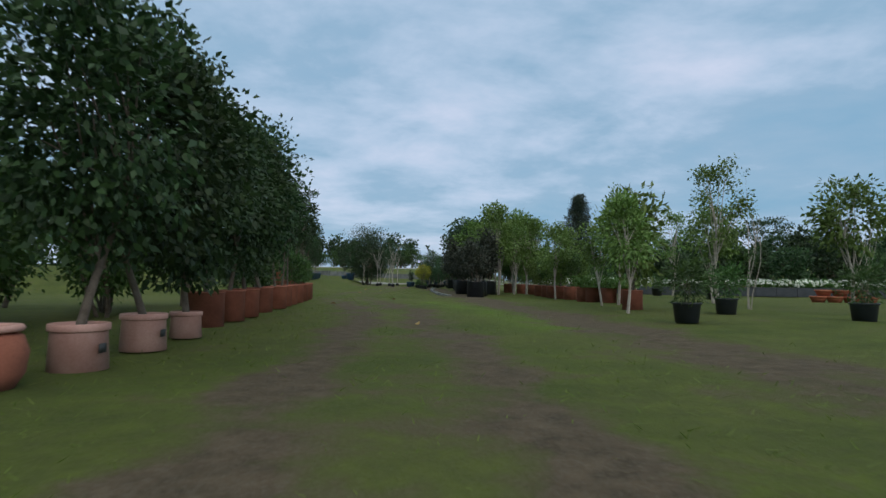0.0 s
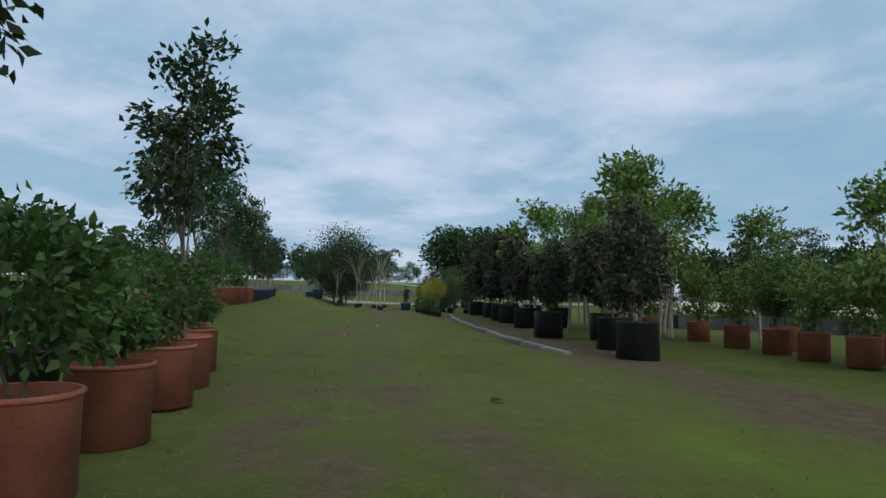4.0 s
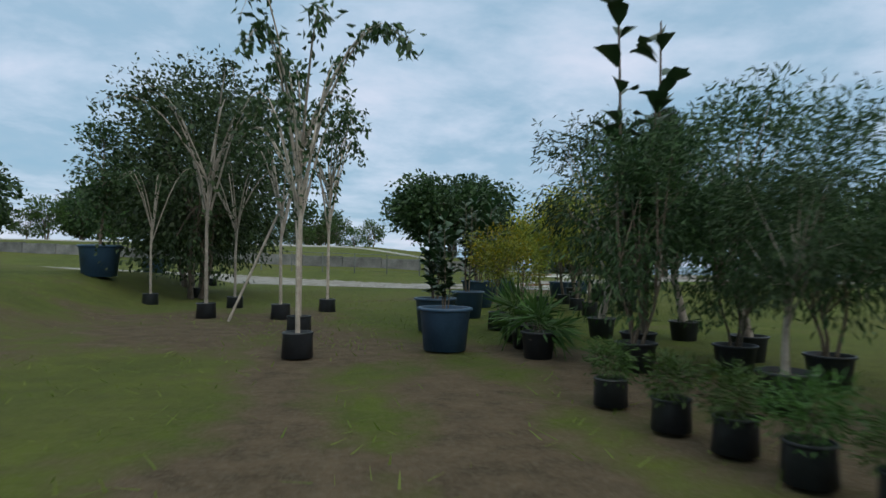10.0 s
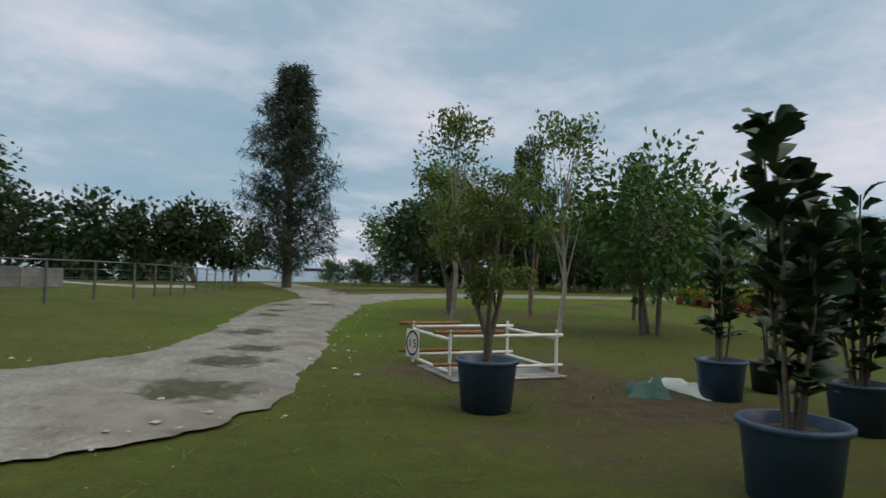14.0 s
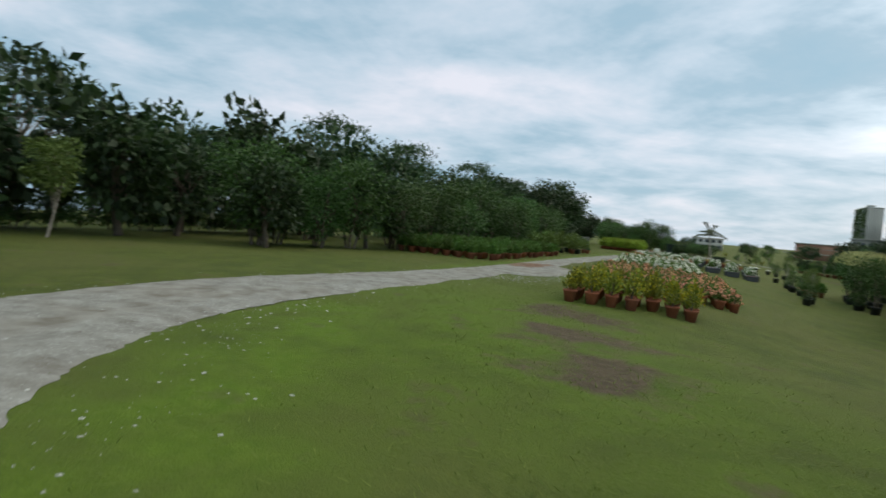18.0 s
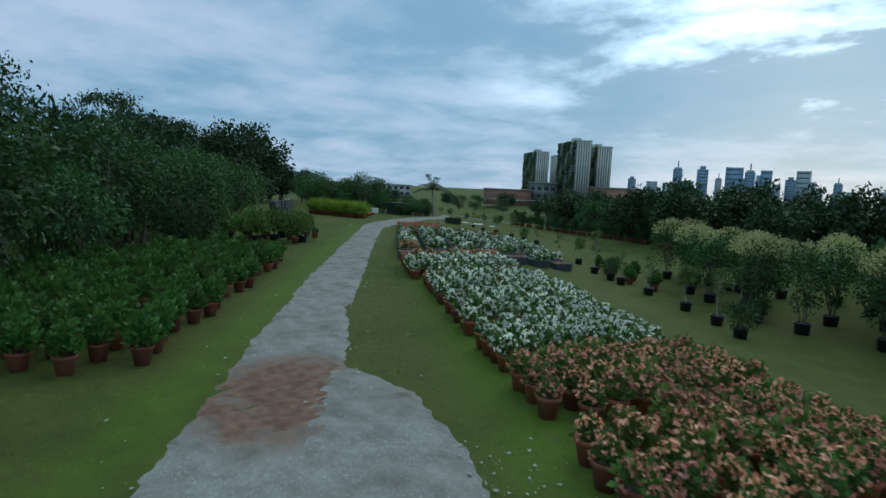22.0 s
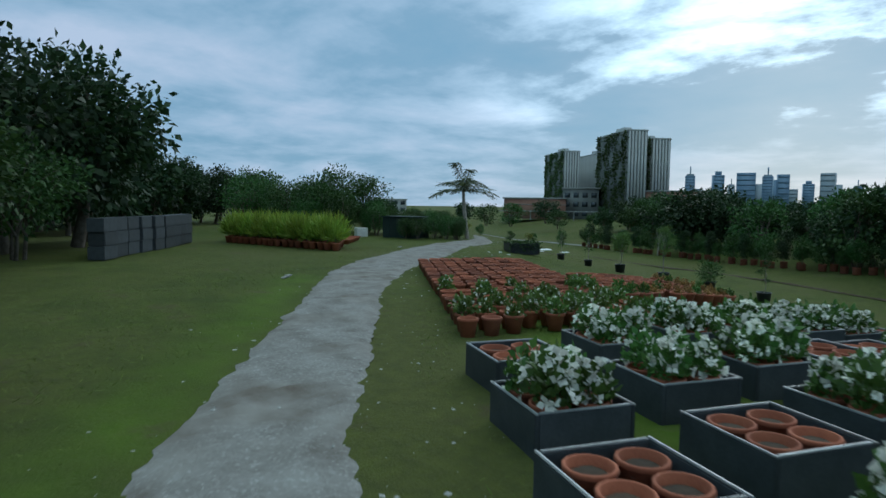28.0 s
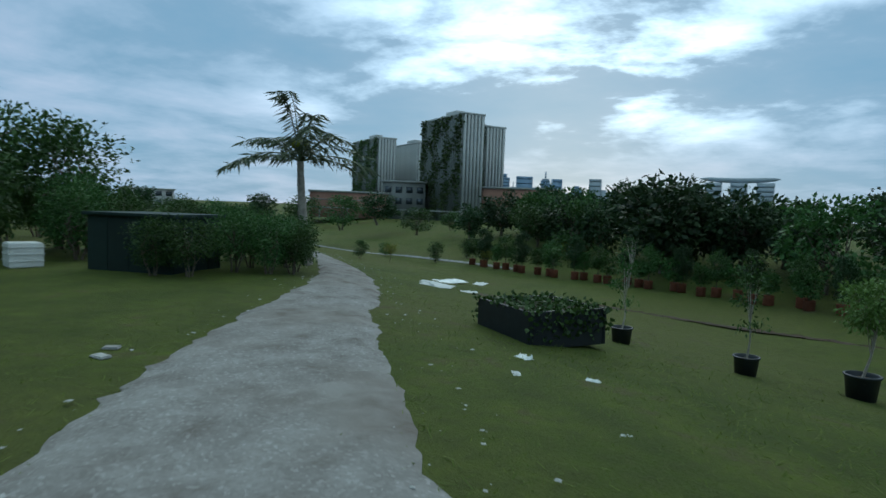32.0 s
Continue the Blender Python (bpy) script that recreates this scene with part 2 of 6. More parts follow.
L_GRASS = leafy("grass_blades", (0.085, 0.125, 0.020), (0.17, 0.20, 0.05), 0.8, 0.45)
L_FROND = leafy("palm_fronds", (0.055, 0.08, 0.045), (0.15, 0.17, 0.10))

# ---- mesh helpers ----


def quads(name, verts, faces, mat):
    """A mesh from arrays of places and of four-cornered faces."""
    verts, faces = np.asarray(verts, np.float32), np.asarray(faces, np.int32)
    me = bpy.data.meshes.new(name)
    me.vertices.add(len(verts))
    me.vertices.foreach_set("co", verts.ravel())
    me.loops.add(faces.size)
    me.loops.foreach_set("vertex_index", faces.ravel())
    me.polygons.add(len(faces))
    me.polygons.foreach_set("loop_start", np.arange(0, faces.size, 4, dtype=np.int32))
    me.update(calc_edges=True)
    me.materials.append(mat)
    return me


def join(pieces):
    vs, fs, k = [], [], 0
    for v, f_ in pieces:
        vs.append(np.asarray(v, float))
        fs.append(np.asarray(f_, int) + k)
        k += len(v)
    return np.concatenate(vs), np.concatenate(fs)


def smooth(me):
    me.polygons.foreach_set("use_smooth", np.ones(len(me.polygons), bool))
    return me


def box_vf(x0, y0, z0, x1, y1, z1):
    v = [(x, y, z) for z in (z0, z1) for y in (y0, y1) for x in (x0, x1)]
    f_ = [(0, 2, 3, 1), (4, 5, 7, 6), (0, 1, 5, 4), (2, 6, 7, 3), (0, 4, 6, 2), (1, 3, 7, 5)]
    return np.array(v, float), np.array(f_)


def soft_box(name, sx_, sy_, sz_, mat, edge=0.01):
    """A box on its base with bevelled edges."""
    bm = bmesh.new()
    bmesh.ops.create_cube(bm, size=1.0)
    for v in bm.verts:
        v.co = (v.co.x * sx_, v.co.y * sy_, (v.co.z + 0.5) * sz_)
    bmesh.ops.bevel(bm, geom=bm.edges[:], offset=edge, segments=2, affect="EDGES")
    me = bpy.data.meshes.new(name)
    bm.to_mesh(me)
    bm.free()
    me.materials.append(mat)
    return me


def lathe(name, profile, mat, sides=20, wobble=0.0, seed=0):
    rng = np.random.default_rng(seed)
    a = np.linspace(0, 2 * np.pi, sides, endpoint=False)
    v, f_ = [], []
    for r, z in profile:
        k = 1 + (wobble * (rng.random(sides) - 0.5) if wobble else 0)
        v.append(np.stack([r * k * np.cos(a), r * k * np.sin(a), np.full(sides, z)], 1))
    for i in range(len(profile) - 1):
        if profile[i] == profile[i + 1]:
            continue
        for j in range(sides):
            f_.append((i * sides + j, i * sides + (j + 1) % sides, (i + 1) * sides + (j + 1) % sides, (i + 1) * sides + j))
    return smooth(quads(name, np.concatenate(v), f_, mat))


def tube_vf(path, radii, sides=7):
    path, radii = np.asarray(path, float), np.asarray(radii, float)
    d = np.gradient(path, axis=0)
    d /= np.linalg.norm(d, axis=1, keepdims=True) + 1e-9
    ref = np.where(np.abs(d[:, :1]) < 0.8, [[1.0, 0, 0]], [[0, 1.0, 0]])
    s1 = np.cross(d, ref)
    s1 /= np.linalg.norm(s1, axis=1, keepdims=True) + 1e-9
    s2 = np.cross(d, s1)
    a = np.linspace(0, 2 * np.pi, sides, endpoint=False)
    v = (path[:, None] + radii[:, None, None] * (np.cos(a)[None, :, None] * s1[:, None] + np.sin(a)[None, :, None] * s2[:, None])).reshape(-1, 3)
    f_ = []
    for i in range(len(path) - 1):
        for j in range(sides):
            f_.append((i * sides + j, i * sides + (j + 1) % sides, (i + 1) * sides + (j + 1) % sides, (i + 1) * sides + j))
    return v, np.array(f_)


def leaves_vf(rng, centres, length, width, droop=0.35, outward=None, fold=0.25, vary=0.35):
    """A folded four-cornered leaf at each centre, pointing out and a little down."""
    n = len(centres)
    d = rng.normal(size=(n, 3))
    if outward is not None:
        d = d * 0.75 + outward * 1.0
    d[:, 2] -= droop
    d /= np.linalg.norm(d, axis=1, keepdims=True) + 1e-9
    side = np.cross(d, rng.normal(size=(n, 3)))
    side /= np.linalg.norm(side, axis=1, keepdims=True) + 1e-9
    up = np.cross(side, d)
    s = (1 + vary * (rng.random((n, 1)) * 2 - 1))
    ln, wd = length * s, width * s
    a = centres
    t = centres + d * ln
    m = centres + d * ln * 0.45 + up * wd * fold
    v = np.stack([a, m + side * wd * 0.5, t, m - side * wd * 0.5], 1).reshape(-1, 3)
    f_ = np.arange(4 * n).reshape(-1, 4)
    return v, f_


def big_leaves_vf(rng, base, d, length, width):
    """Broad paddle leaves of three quads each, cupped along the rib."""
    n = len(base)
    d = d / (np.linalg.norm(d, axis=1, keepdims=True) + 1e-9)
    side = np.cross(d, np.array([[0, 0, 1.0]]) + 0.25 * rng.normal(size=(n, 3)))
    side /= np.linalg.norm(side, axis=1, keepdims=True) + 1e-9
    up = np.cross(side, d)
    s = 0.7 + 0.6 * rng.random((n, 1))
    ln, wd = length * s, width * s
    rows = []
    for t, w, sag in ((0.12, 0.10, 0.0), (0.45, 0.72, 0.06), (0.78, 1.0, 0.03), (1.0, 0.45, -0.10)):
        c = base + d * ln * t + up * ln * sag
        rows += [c - side * wd * 0.5 * w + up * wd * 0.12 * w, c, c + side * wd * 0.5 * w + up * wd * 0.12 * w]
    v = np.stack(rows, 1).reshape(-1, 3)
    f_ = []
    for k in range(3):
        for j in range(2):
            f_.append((k * 3 + j, k * 3 + j + 1, k * 3 + 4 + j, k * 3 + 3 + j))
    f_ = (np.array(f_)[None] + 12 * np.arange(n)[:, None, None]).reshape(-1, 4)
    return v, f_


def part(name, me, parent, label="", at=(0, 0, 0), rz=0.0, scale=(1, 1, 1)):
    ob = new(name, me)
    ob.parent = parent
    ob.matrix_basis = pose(*at, 0, 0, rz) @ Matrix.Diagonal((*scale, 1))
    if label:
        tagged(ob, label)
    return ob


def thing(name, at, rz, label, category, group="", me=None, kind=""):
    ob = new(name, me)
    ob.matrix_basis = pose(*at, 0, 0, rz)
    return tagged(ob, label, category, group, kind)


# ---- plan: the second track runs from O along D, with N to its lower side ----
O, D, N = np.array((45.0, 57.0)), np.array((0.838, -0.545)), np.array((-0.545, -0.838))


def ease(a, b, x):
    t = np.clip((np.asarray(x, float) - a) / (b - a), 0, 1)
    return t * t * (3 - 2 * t)


def along(u, s):
    return O + u * D + s * N


def ground_z(x, y):
    x, y = np.asarray(x, float), np.asarray(y, float)
    u = (x - 45) * 0.838 - (y - 57) * 0.545
    s = -(x - 45) * 0.545 - (y - 57) * 0.838
    dip = -1.2 * ease(4, 15, s) * (1 - ease(18, 27, s)) * ease(-33, -20, u)
    bank = 2.1 * ease(66, 98, y) * (1 - ease(-4, 12, x - 0.4 * np.maximum(0, y - 92))) * (1 - ease(400, 500, y))
    rise = (0.5 * (1 - ease(-9.2, -7.4, x)) + 0.5 * (1 - ease(-16, -10, x))) * ease(26, 31, y) * (1 - ease(58, 74, y)) * ease(-300, -200, x)
    shore = -3.0 * ease(97, 104, y) * ease(10, 22, x)
    return dip + bank + shore + rise


def gz(x, y):
    return float(ground_z(x, y))


def spot(u, s, dz=0.0):
    x, y = along(u, s)
    return (float(x), float(y), gz(x, y) + dz)


def here(x, y, dz=0.0):
    return (x, y, gz(x, y) + dz)

# ---- ground: one sheet to the horizon ----
def spread(lo, hi, step):
    core = np.arange(lo, hi + step / 2, step)
    out, d = [], step
    x = hi
    while x < 2600:
        d *= 1.35
        x += d
        out.append(x)
    left, d, x = [], step, lo
    while x > -2600:
        d *= 1.35
        x -= d
        left.append(x)
    return np.array(left[::-1] + list(core) + out)


# bare earth: worn wheel tracks, the strip by the kerb and trodden patches
WORN = [((-4.3, -6), (-4.4, 8), (-4.7, 18), (-6.6, 26), (-6.2, 34), (-5.3, 42), (-4.9, 50)), ((-3.1, -6), (-3.0, 8), (-3.5, 18), (-5.4, 26), (-5.1, 34), (-4.2, 42), (-4.0, 50))]
STRIP = ((-0.6, -6), (-0.4, 8), (-0.6, 16), (-1.2, 22), (-1.6, 28), (-1.9, 36), (-2.2, 44), (-2.9, 50))
PATCHES = [(21.6, 65.6, 1.1), (19.0, 66.5, 1.2), (16.5, 67.0, 1.0), (-6.0, 32.6, 0.9), (2.0, 62.0, 1.4), (9.4, 67.4, 1.2), (10.1, 65.4, 1.0), (6.5, 65.0, 1.2), (-6.2, 52.5, 2.2), (-4.4, 50.5, 1.3), (1.0, 60.5, 1.2), (-2.0, 57.0, 1.0), (74.5, 24.5, 1.0), (11.0, 67.5, 1.0)]


def near_line(px, py, line):
    best = np.full(px.shape, 1e9)
    for (ax, ay), (bx, by) in zip(line[:-1], line[1:]):
        dx, dy = bx - ax, by - ay
        t = np.clip(((px - ax) * dx + (py - ay) * dy) / (dx * dx + dy * dy), 0, 1)
        best = np.minimum(best, np.hypot(px - ax - t * dx, py - ay - t * dy))
    return best


gx, gy = spread(-24, 92, 0.5), spread(-6, 96, 0.5)
GX, GY = np.meshgrid(gx, gy)
rng = np.random.default_rng(5)
lumps = 0.025 * np.sin(GX * 0.9 + np.sin(GY * 0.7) * 1.7) * np.cos(GY * 0.8) * (np.abs(GX) < 150)
gverts = np.stack([GX, GY, ground_z(GX, GY) + lumps], -1).reshape(-1, 3)
nx, ny = len(gx), len(gy)
idx = np.arange(nx * ny).reshape(ny, nx)
gfaces = np.stack([idx[:-1, :-1], idx[:-1, 1:], idx[1:, 1:], idx[1:, :-1]], -1).reshape(-1, 4)
dirt = np.zeros(GX.shape)
for line in WORN:
    dirt = np.maximum(dirt, 0.85 * np.exp(-((near_line(GX, GY, line) / 0.42) ** 2)) * (0.55 + 0.45 * (1 - ease(20, 26, GY) * (1 - ease(40, 44, GY)))))
dirt = np.maximum(dirt, 0.95 * np.exp(-((near_line(GX, GY, STRIP) / 0.75) ** 2)))
for px, py, r in PATCHES:
    dirt = np.maximum(dirt, 0.9 * np.exp(-(((GX - px) ** 2 + (GY - py) ** 2) / r**2)))

LUSH = [((-1.5, 14.0), (-2.1, 19), (-3.0, 23)), ((3.0, 66.5), (8.0, 70.5), (14.0, 71.5), (20, 70.5)), ((30, 62.2), (44, 53.5), (60, 42.5)), ((31, 67.5), (46, 57.6), (66, 44.2))]
lush = np.zeros(GX.shape)
for line, w in zip(LUSH, (0.4, 1.6, 0.7, 0.45)):
    lush = np.maximum(lush, (0.75 if w > 0.5 else 0.6) * np.exp(-((near_line(GX, GY, line) / w) ** 2)))
lush = np.maximum(lush, 0.7 * np.exp(-(((GX - 19) / 8) ** 2 + ((GY - 67.5) / 3.2) ** 2)))


def ground_material():
    m, n, l, p = tree_of("lawn")
    geo = n.new("ShaderNodeNewGeometry")
    att = n.new("ShaderNodeAttribute")
    att.attribute_name = "bare"

    def noise_(scale, detail=5.0, rough=0.55):
        t = n.new("ShaderNodeTexNoise")
        t.inputs["Scale"].default_value, t.inputs["Detail"].default_value, t.inputs["Roughness"].default_value = scale, detail, rough
        l.new(geo.outputs["Position"], t.inputs["Vector"])
        return t.outputs[0]

    def blend(fac, a, b):
        x = n.new("ShaderNodeMix")
        x.data_type = "RGBA"
        for k, v in ((6, a), (7, b)):
            if isinstance(v, tuple):
                x.inputs[k].default_value = (*v, 1)
            else:
                l.new(v, x.inputs[k])
        l.new(fac, x.inputs[0])
        return x.outputs[2]

    def rng_(v, lo, hi, to0=0.0, to1=1.0):
        r = n.new("ShaderNodeMapRange")
        r.inputs["From Min"].default_value, r.inputs["From Max"].default_value = lo, hi
        r.inputs["To Min"].default_value, r.inputs["To Max"].default_value = to0, to1
        l.new(v, r.inputs["Value"])
        return r.outputs[0]

    n_big, n_mid, n_small, n_tiny = noise_(0.16), noise_(0.9, 6), noise_(5.0, 6, 0.65), noise_(38.0, 4, 0.7)
    green = blend(rng_(n_mid, 0.35, 0.65), (0.054, 0.080, 0.010), (0.102, 0.132, 0.018))
    green = blend(rng_(n_big, 0.42, 0.62), green, (0.108, 0.118, 0.028))
    green = blend(rng_(n_small, 0.30, 0.75, 0.0, 0.75), green, (0.048, 0.052, 0.018))
    green = blend(rng_(n_tiny, 0.42, 0.75, 0.0, 0.6), green, (0.120, 0.125, 0.050))
    rich = n.new("ShaderNodeAttribute")
    rich.attribute_name = "lush"
    wob = n.new("ShaderNodeMath")
    wob.operation = "MULTIPLY"
    l.new(rich.outputs["Fac"], wob.inputs[0])
    l.new(rng_(n_mid, 0.3, 0.6, 0.35, 1.0), wob.inputs[1])
    green = blend(wob.outputs[0], green, blend(rng_(n_small, 0.35, 0.65), (0.075, 0.150, 0.008), (0.125, 0.205, 0.018)))
    soil = blend(rng_(n_small, 0.35, 0.7), (0.060, 0.043, 0.027), (0.125, 0.090, 0.058))
    soil = blend(rng_(n_tiny, 0.45, 0.8, 0.0, 0.6), soil, (0.17, 0.145, 0.11))
    ad = n.new("ShaderNodeMath")
    ad.operation = "ADD"
    l.new(att.outputs["Fac"], ad.inputs[0])
    l.new(rng_(n_mid, 0.3, 0.72, -0.42, 0.52), ad.inputs[1])
    ad2 = n.new("ShaderNodeMath")
    ad2.operation = "MULTIPLY_ADD"
    ad2.inputs[1].default_value = 0.5
    l.new(n_small, ad2.inputs[0])
    l.new(ad.outputs[0], ad2.inputs[2])
    col = blend(rng_(ad2.outputs[0], 0.50, 0.95), green, soil)
    l.new(col, p.inputs["Base Color"])
    p.inputs["Roughness"].default_value = 0.95
    p.inputs["Specular IOR Level"].default_value = 0.15
    b = n.new("ShaderNodeBump")
    b.inputs["Strength"].default_value, b.inputs["Distance"].default_value = 0.9, 0.03
    mix_h = n.new("ShaderNodeMath")
    mix_h.operation = "ADD"
    l.new(n_small, mix_h.inputs[0])
    l.new(n_tiny, mix_h.inputs[1])
    l.new(mix_h.outputs[0], b.inputs["Height"])
    l.new(b.outputs[0], p.inputs["Normal"])
    return m


gme = quads("ground", gverts, gfaces, ground_material())
attr = gme.attributes.new("bare", "FLOAT", "POINT")
attr.data.foreach_set("value", dirt.ravel().astype(np.float32))
attr = gme.attributes.new("lush", "FLOAT", "POINT")
attr.data.foreach_set("value", lush.ravel().astype(np.float32))
smooth(gme)
tagged(new("ground", gme), "patchy green lawn with worn brown earth tracks", "lawn", kind="structure")

# ---- water beyond the shore ----
M_SEA = plain("sea", (0.10, 0.15, 0.19), (0.14, 0.19, 0.24), 0.05, 0.25, 0.3, 0.6, vary=0.0)
wv = [(8, 99.5, -0.55), (2600, 99.5, -0.55), (2600, 2600, -0.55), (8, 2600, -0.55)]
tagged(new("water", quads("water", wv, [(0, 1, 2, 3)], M_SEA)), "calm grey sea behind the shore trees", "sea", kind="structure")

# ---- gravel tracks ----
def gravel_material():
    """Packed grey gravel: chips of many shades, worn brown patches and fine grit."""
    m, n, l, p = tree_of("gravel")
    geo = n.new("ShaderNodeNewGeometry")
    chips = n.new("ShaderNodeTexVoronoi")
    chips.inputs["Scale"].default_value = 46.0
    coarse = n.new("ShaderNodeTexVoronoi")
    coarse.inputs["Scale"].default_value = 17.0
    patch = n.new("ShaderNodeTexNoise")
    patch.inputs["Scale"].default_value, patch.inputs["Detail"].default_value = 0.55, 6.0
    grit = n.new("ShaderNodeTexNoise")
    grit.inputs["Scale"].default_value, grit.inputs["Detail"].default_value = 6.0, 7.0
    for t in (chips, coarse, patch, grit):
        l.new(geo.outputs["Position"], t.inputs["Vector"])
    sepc = n.new("ShaderNodeSeparateColor")
    l.new(chips.outputs["Color"], sepc.inputs[0])
    sepd = n.new("ShaderNodeSeparateColor")
    l.new(coarse.outputs["Color"], sepd.inputs[0])

    def ramp_(v, stops):
        r = n.new("ShaderNodeValToRGB")
        while len(r.color_ramp.elements) < len(stops):
            r.color_ramp.elements.new(0.5)
        for e, (pos, c) in zip(r.color_ramp.elements, stops):
            e.position, e.color = pos, (*c, 1)
        l.new(v, r.inputs[0])
        return r.outputs[0]

    def mix_(fac, a, c):
        x = n.new("ShaderNodeMix")
        x.data_type = "RGBA"
        l.new(a, x.inputs[6])
        l.new(c, x.inputs[7])
        if isinstance(fac, float):
            x.inputs[0].default_value = fac
        else:
            l.new(fac, x.inputs[0])
        return x.outputs[2]

    fine_ = ramp_(sepc.outputs[0], [(0.0, (0.15, 0.138, 0.128)), (0.55, (0.215, 0.203, 0.193)), (0.88, (0.265, 0.253, 0.242)), (1.0, (0.46, 0.452, 0.44))])
    rough_ = ramp_(sepd.outputs[1], [(0.0, (0.11, 0.088, 0.075)), (0.3, (0.21, 0.198, 0.187)), (0.92, (0.25, 0.238, 0.225)), (1.0, (0.42, 0.412, 0.40))])
    worn = ramp_(grit.outputs[0], [(0.3, (0.135, 0.105, 0.082)), (0.7, (0.22, 0.20, 0.18))])
    r = n.new("ShaderNodeMapRange")
    r.inputs["From Min"].default_value, r.inputs["From Max"].default_value = 0.46, 0.62
    l.new(patch.outputs[0], r.inputs["Value"])
    spots = n.new("ShaderNodeAttribute")
    spots.attribute_name = "spots"
    damp = ramp_(grit.outputs[0], [(0.3, (0.045, 0.045, 0.030)), (0.7, (0.10, 0.095, 0.065))])
    rag = n.new("ShaderNodeMath")
    rag.operation = "MULTIPLY_ADD"
    rag.inputs[1].default_value = 0.9
    l.new(grit.outputs[0], rag.inputs[0])
    l.new(spots.outputs["Fac"], rag.inputs[2])
    cut = n.new("ShaderNodeMapRange")
    cut.inputs["From Min"].default_value, cut.inputs["From Max"].default_value = 0.78, 0.98
    l.new(rag.outputs[0], cut.inputs["Value"])
    mottle = n.new("ShaderNodeTexNoise")
    mottle.inputs["Scale"].default_value, mottle.inputs["Detail"].default_value = 2.1, 8.0
    l.new(geo.outputs["Position"], mottle.inputs["Vector"])
    dust = ramp_(mottle.outputs[0], [(0.32, (0.125, 0.105, 0.09)), (0.45, (0.225, 0.21, 0.197)), (0.66, (0.34, 0.328, 0.313))])
    earth = n.new("ShaderNodeAttribute")
    earth.attribute_name = "earth"
    ragged = n.new("ShaderNodeMath")
    ragged.operation = "MULTIPLY"
    l.new(mottle.outputs[0], ragged.inputs[0])
    l.new(earth.outputs["Fac"], ragged.inputs[1])
    red = n.new("ShaderNodeMapRange")
    red.inputs["From Min"].default_value, red.inputs["From Max"].default_value = 0.14, 0.42
    l.new(ragged.outputs[0], red.inputs["Value"])
    brown = ramp_(grit.outputs[0], [(0.3, (0.12, 0.065, 0.045)), (0.7, (0.22, 0.13, 0.095))])
    bed = mix_(r.outputs[0], mix_(0.45, mix_(0.35, fine_, rough_), dust), mix_(0.5, worn, dust))
    l.new(mix_(cut.outputs[0], mix_(red.outputs[0], bed, brown), damp), p.inputs["Base Color"])
    p.inputs["Roughness"].default_value = 0.95
    p.inputs["Specular IOR Level"].default_value = 0.2
    bp = n.new("ShaderNodeBump")
    bp.inputs["Strength"].default_value, bp.inputs["Distance"].default_value = 0.6, 0.012
    h = n.new("ShaderNodeMath")
    h.operation = "ADD"
    l.new(sepd.outputs[0], h.inputs[0])
    l.new(grit.outputs[0], h.inputs[1])
    l.new(h.outputs[0], bp.inputs["Height"])
    l.new(bp.outputs[0], p.inputs["Normal"])
    return m


M_GRAVEL = gravel_material()
M_ASPHALT = plain("pale_asphalt", (0.17, 0.17, 0.18), (0.27, 0.27, 0.275), 0.6, 0.95, 0.5, 18, vary=0.0)


def resample(line, step, even=30):
    line = np.array(line, float)
    d = np.r_[0, np.cumsum(np.hypot(*np.diff(line, axis=0).T))]
    t = np.arange(0, d[-1], step)
    out = np.stack([np.interp(t, d, line[:, 0]), np.interp(t, d, line[:, 1])], 1)
    k = np.array([0.25, 0.5, 0.25])
    for _ in range(int(even / step)):
        out[1:-1] = k[0] * out[:-2] + k[1] * out[1:-1] + k[2] * out[2:]
    return out


def strip(name, left, right, mat, label, lift=0.03, wander=0.07, seed=1, count=None, even=30):
    a, b = resample(left, 0.13, even), resample(right, 0.13, even)
    n = count or max(len(a), len(b))
    pick = lambda q: np.stack([np.interp(np.linspace(0, 1, n), np.linspace(0, 1, len(q)), q[:, k]) for k in (0, 1)], 1)
    a, b = pick(a), pick(b)
    r = np.random.default_rng(seed)
    ja = (np.convolve(r.normal(size=n + 4), [0.3, 0.6, 1, 0.6, 0.3], "valid") * 0.28 + r.normal(size=n) * 0.3) * wander
    jb = (np.convolve(r.normal(size=n + 4), [0.3, 0.6, 1, 0.6, 0.3], "valid") * 0.28 + r.normal(size=n) * 0.3) * wander
    c = b - a
    c /= np.linalg.norm(c, axis=1, keepdims=True)
    a, b = a - c * ja[:, None], b + c * jb[:, None]
    rows, w = [], 9
    for k in range(w):
        t = k / (w - 1)
        p = a * (1 - t) + b * t
        crown = lift * (1 if 0 < k < w - 1 else -0.6) + 0.012 * r.normal(size=n) * (0 < k < w - 1)
        crown = np.broadcast_to(crown, n).copy()
        crown[[0, -1]] = -0.08
        rows.append(np.c_[p, ground_z(p[:, 0], p[:, 1]) + crown + 0.02])
    v = np.stack(rows, 1).reshape(-1, 3)
    i = np.arange(n * w).reshape(n, w)
    f_ = np.stack([i[:-1, :-1], i[:-1, 1:], i[1:, 1:], i[1:, :-1]], -1).reshape(-1, 4)
    return tagged(new(name, smooth(quads(name, v, f_, mat))), label, "track", kind="structure")


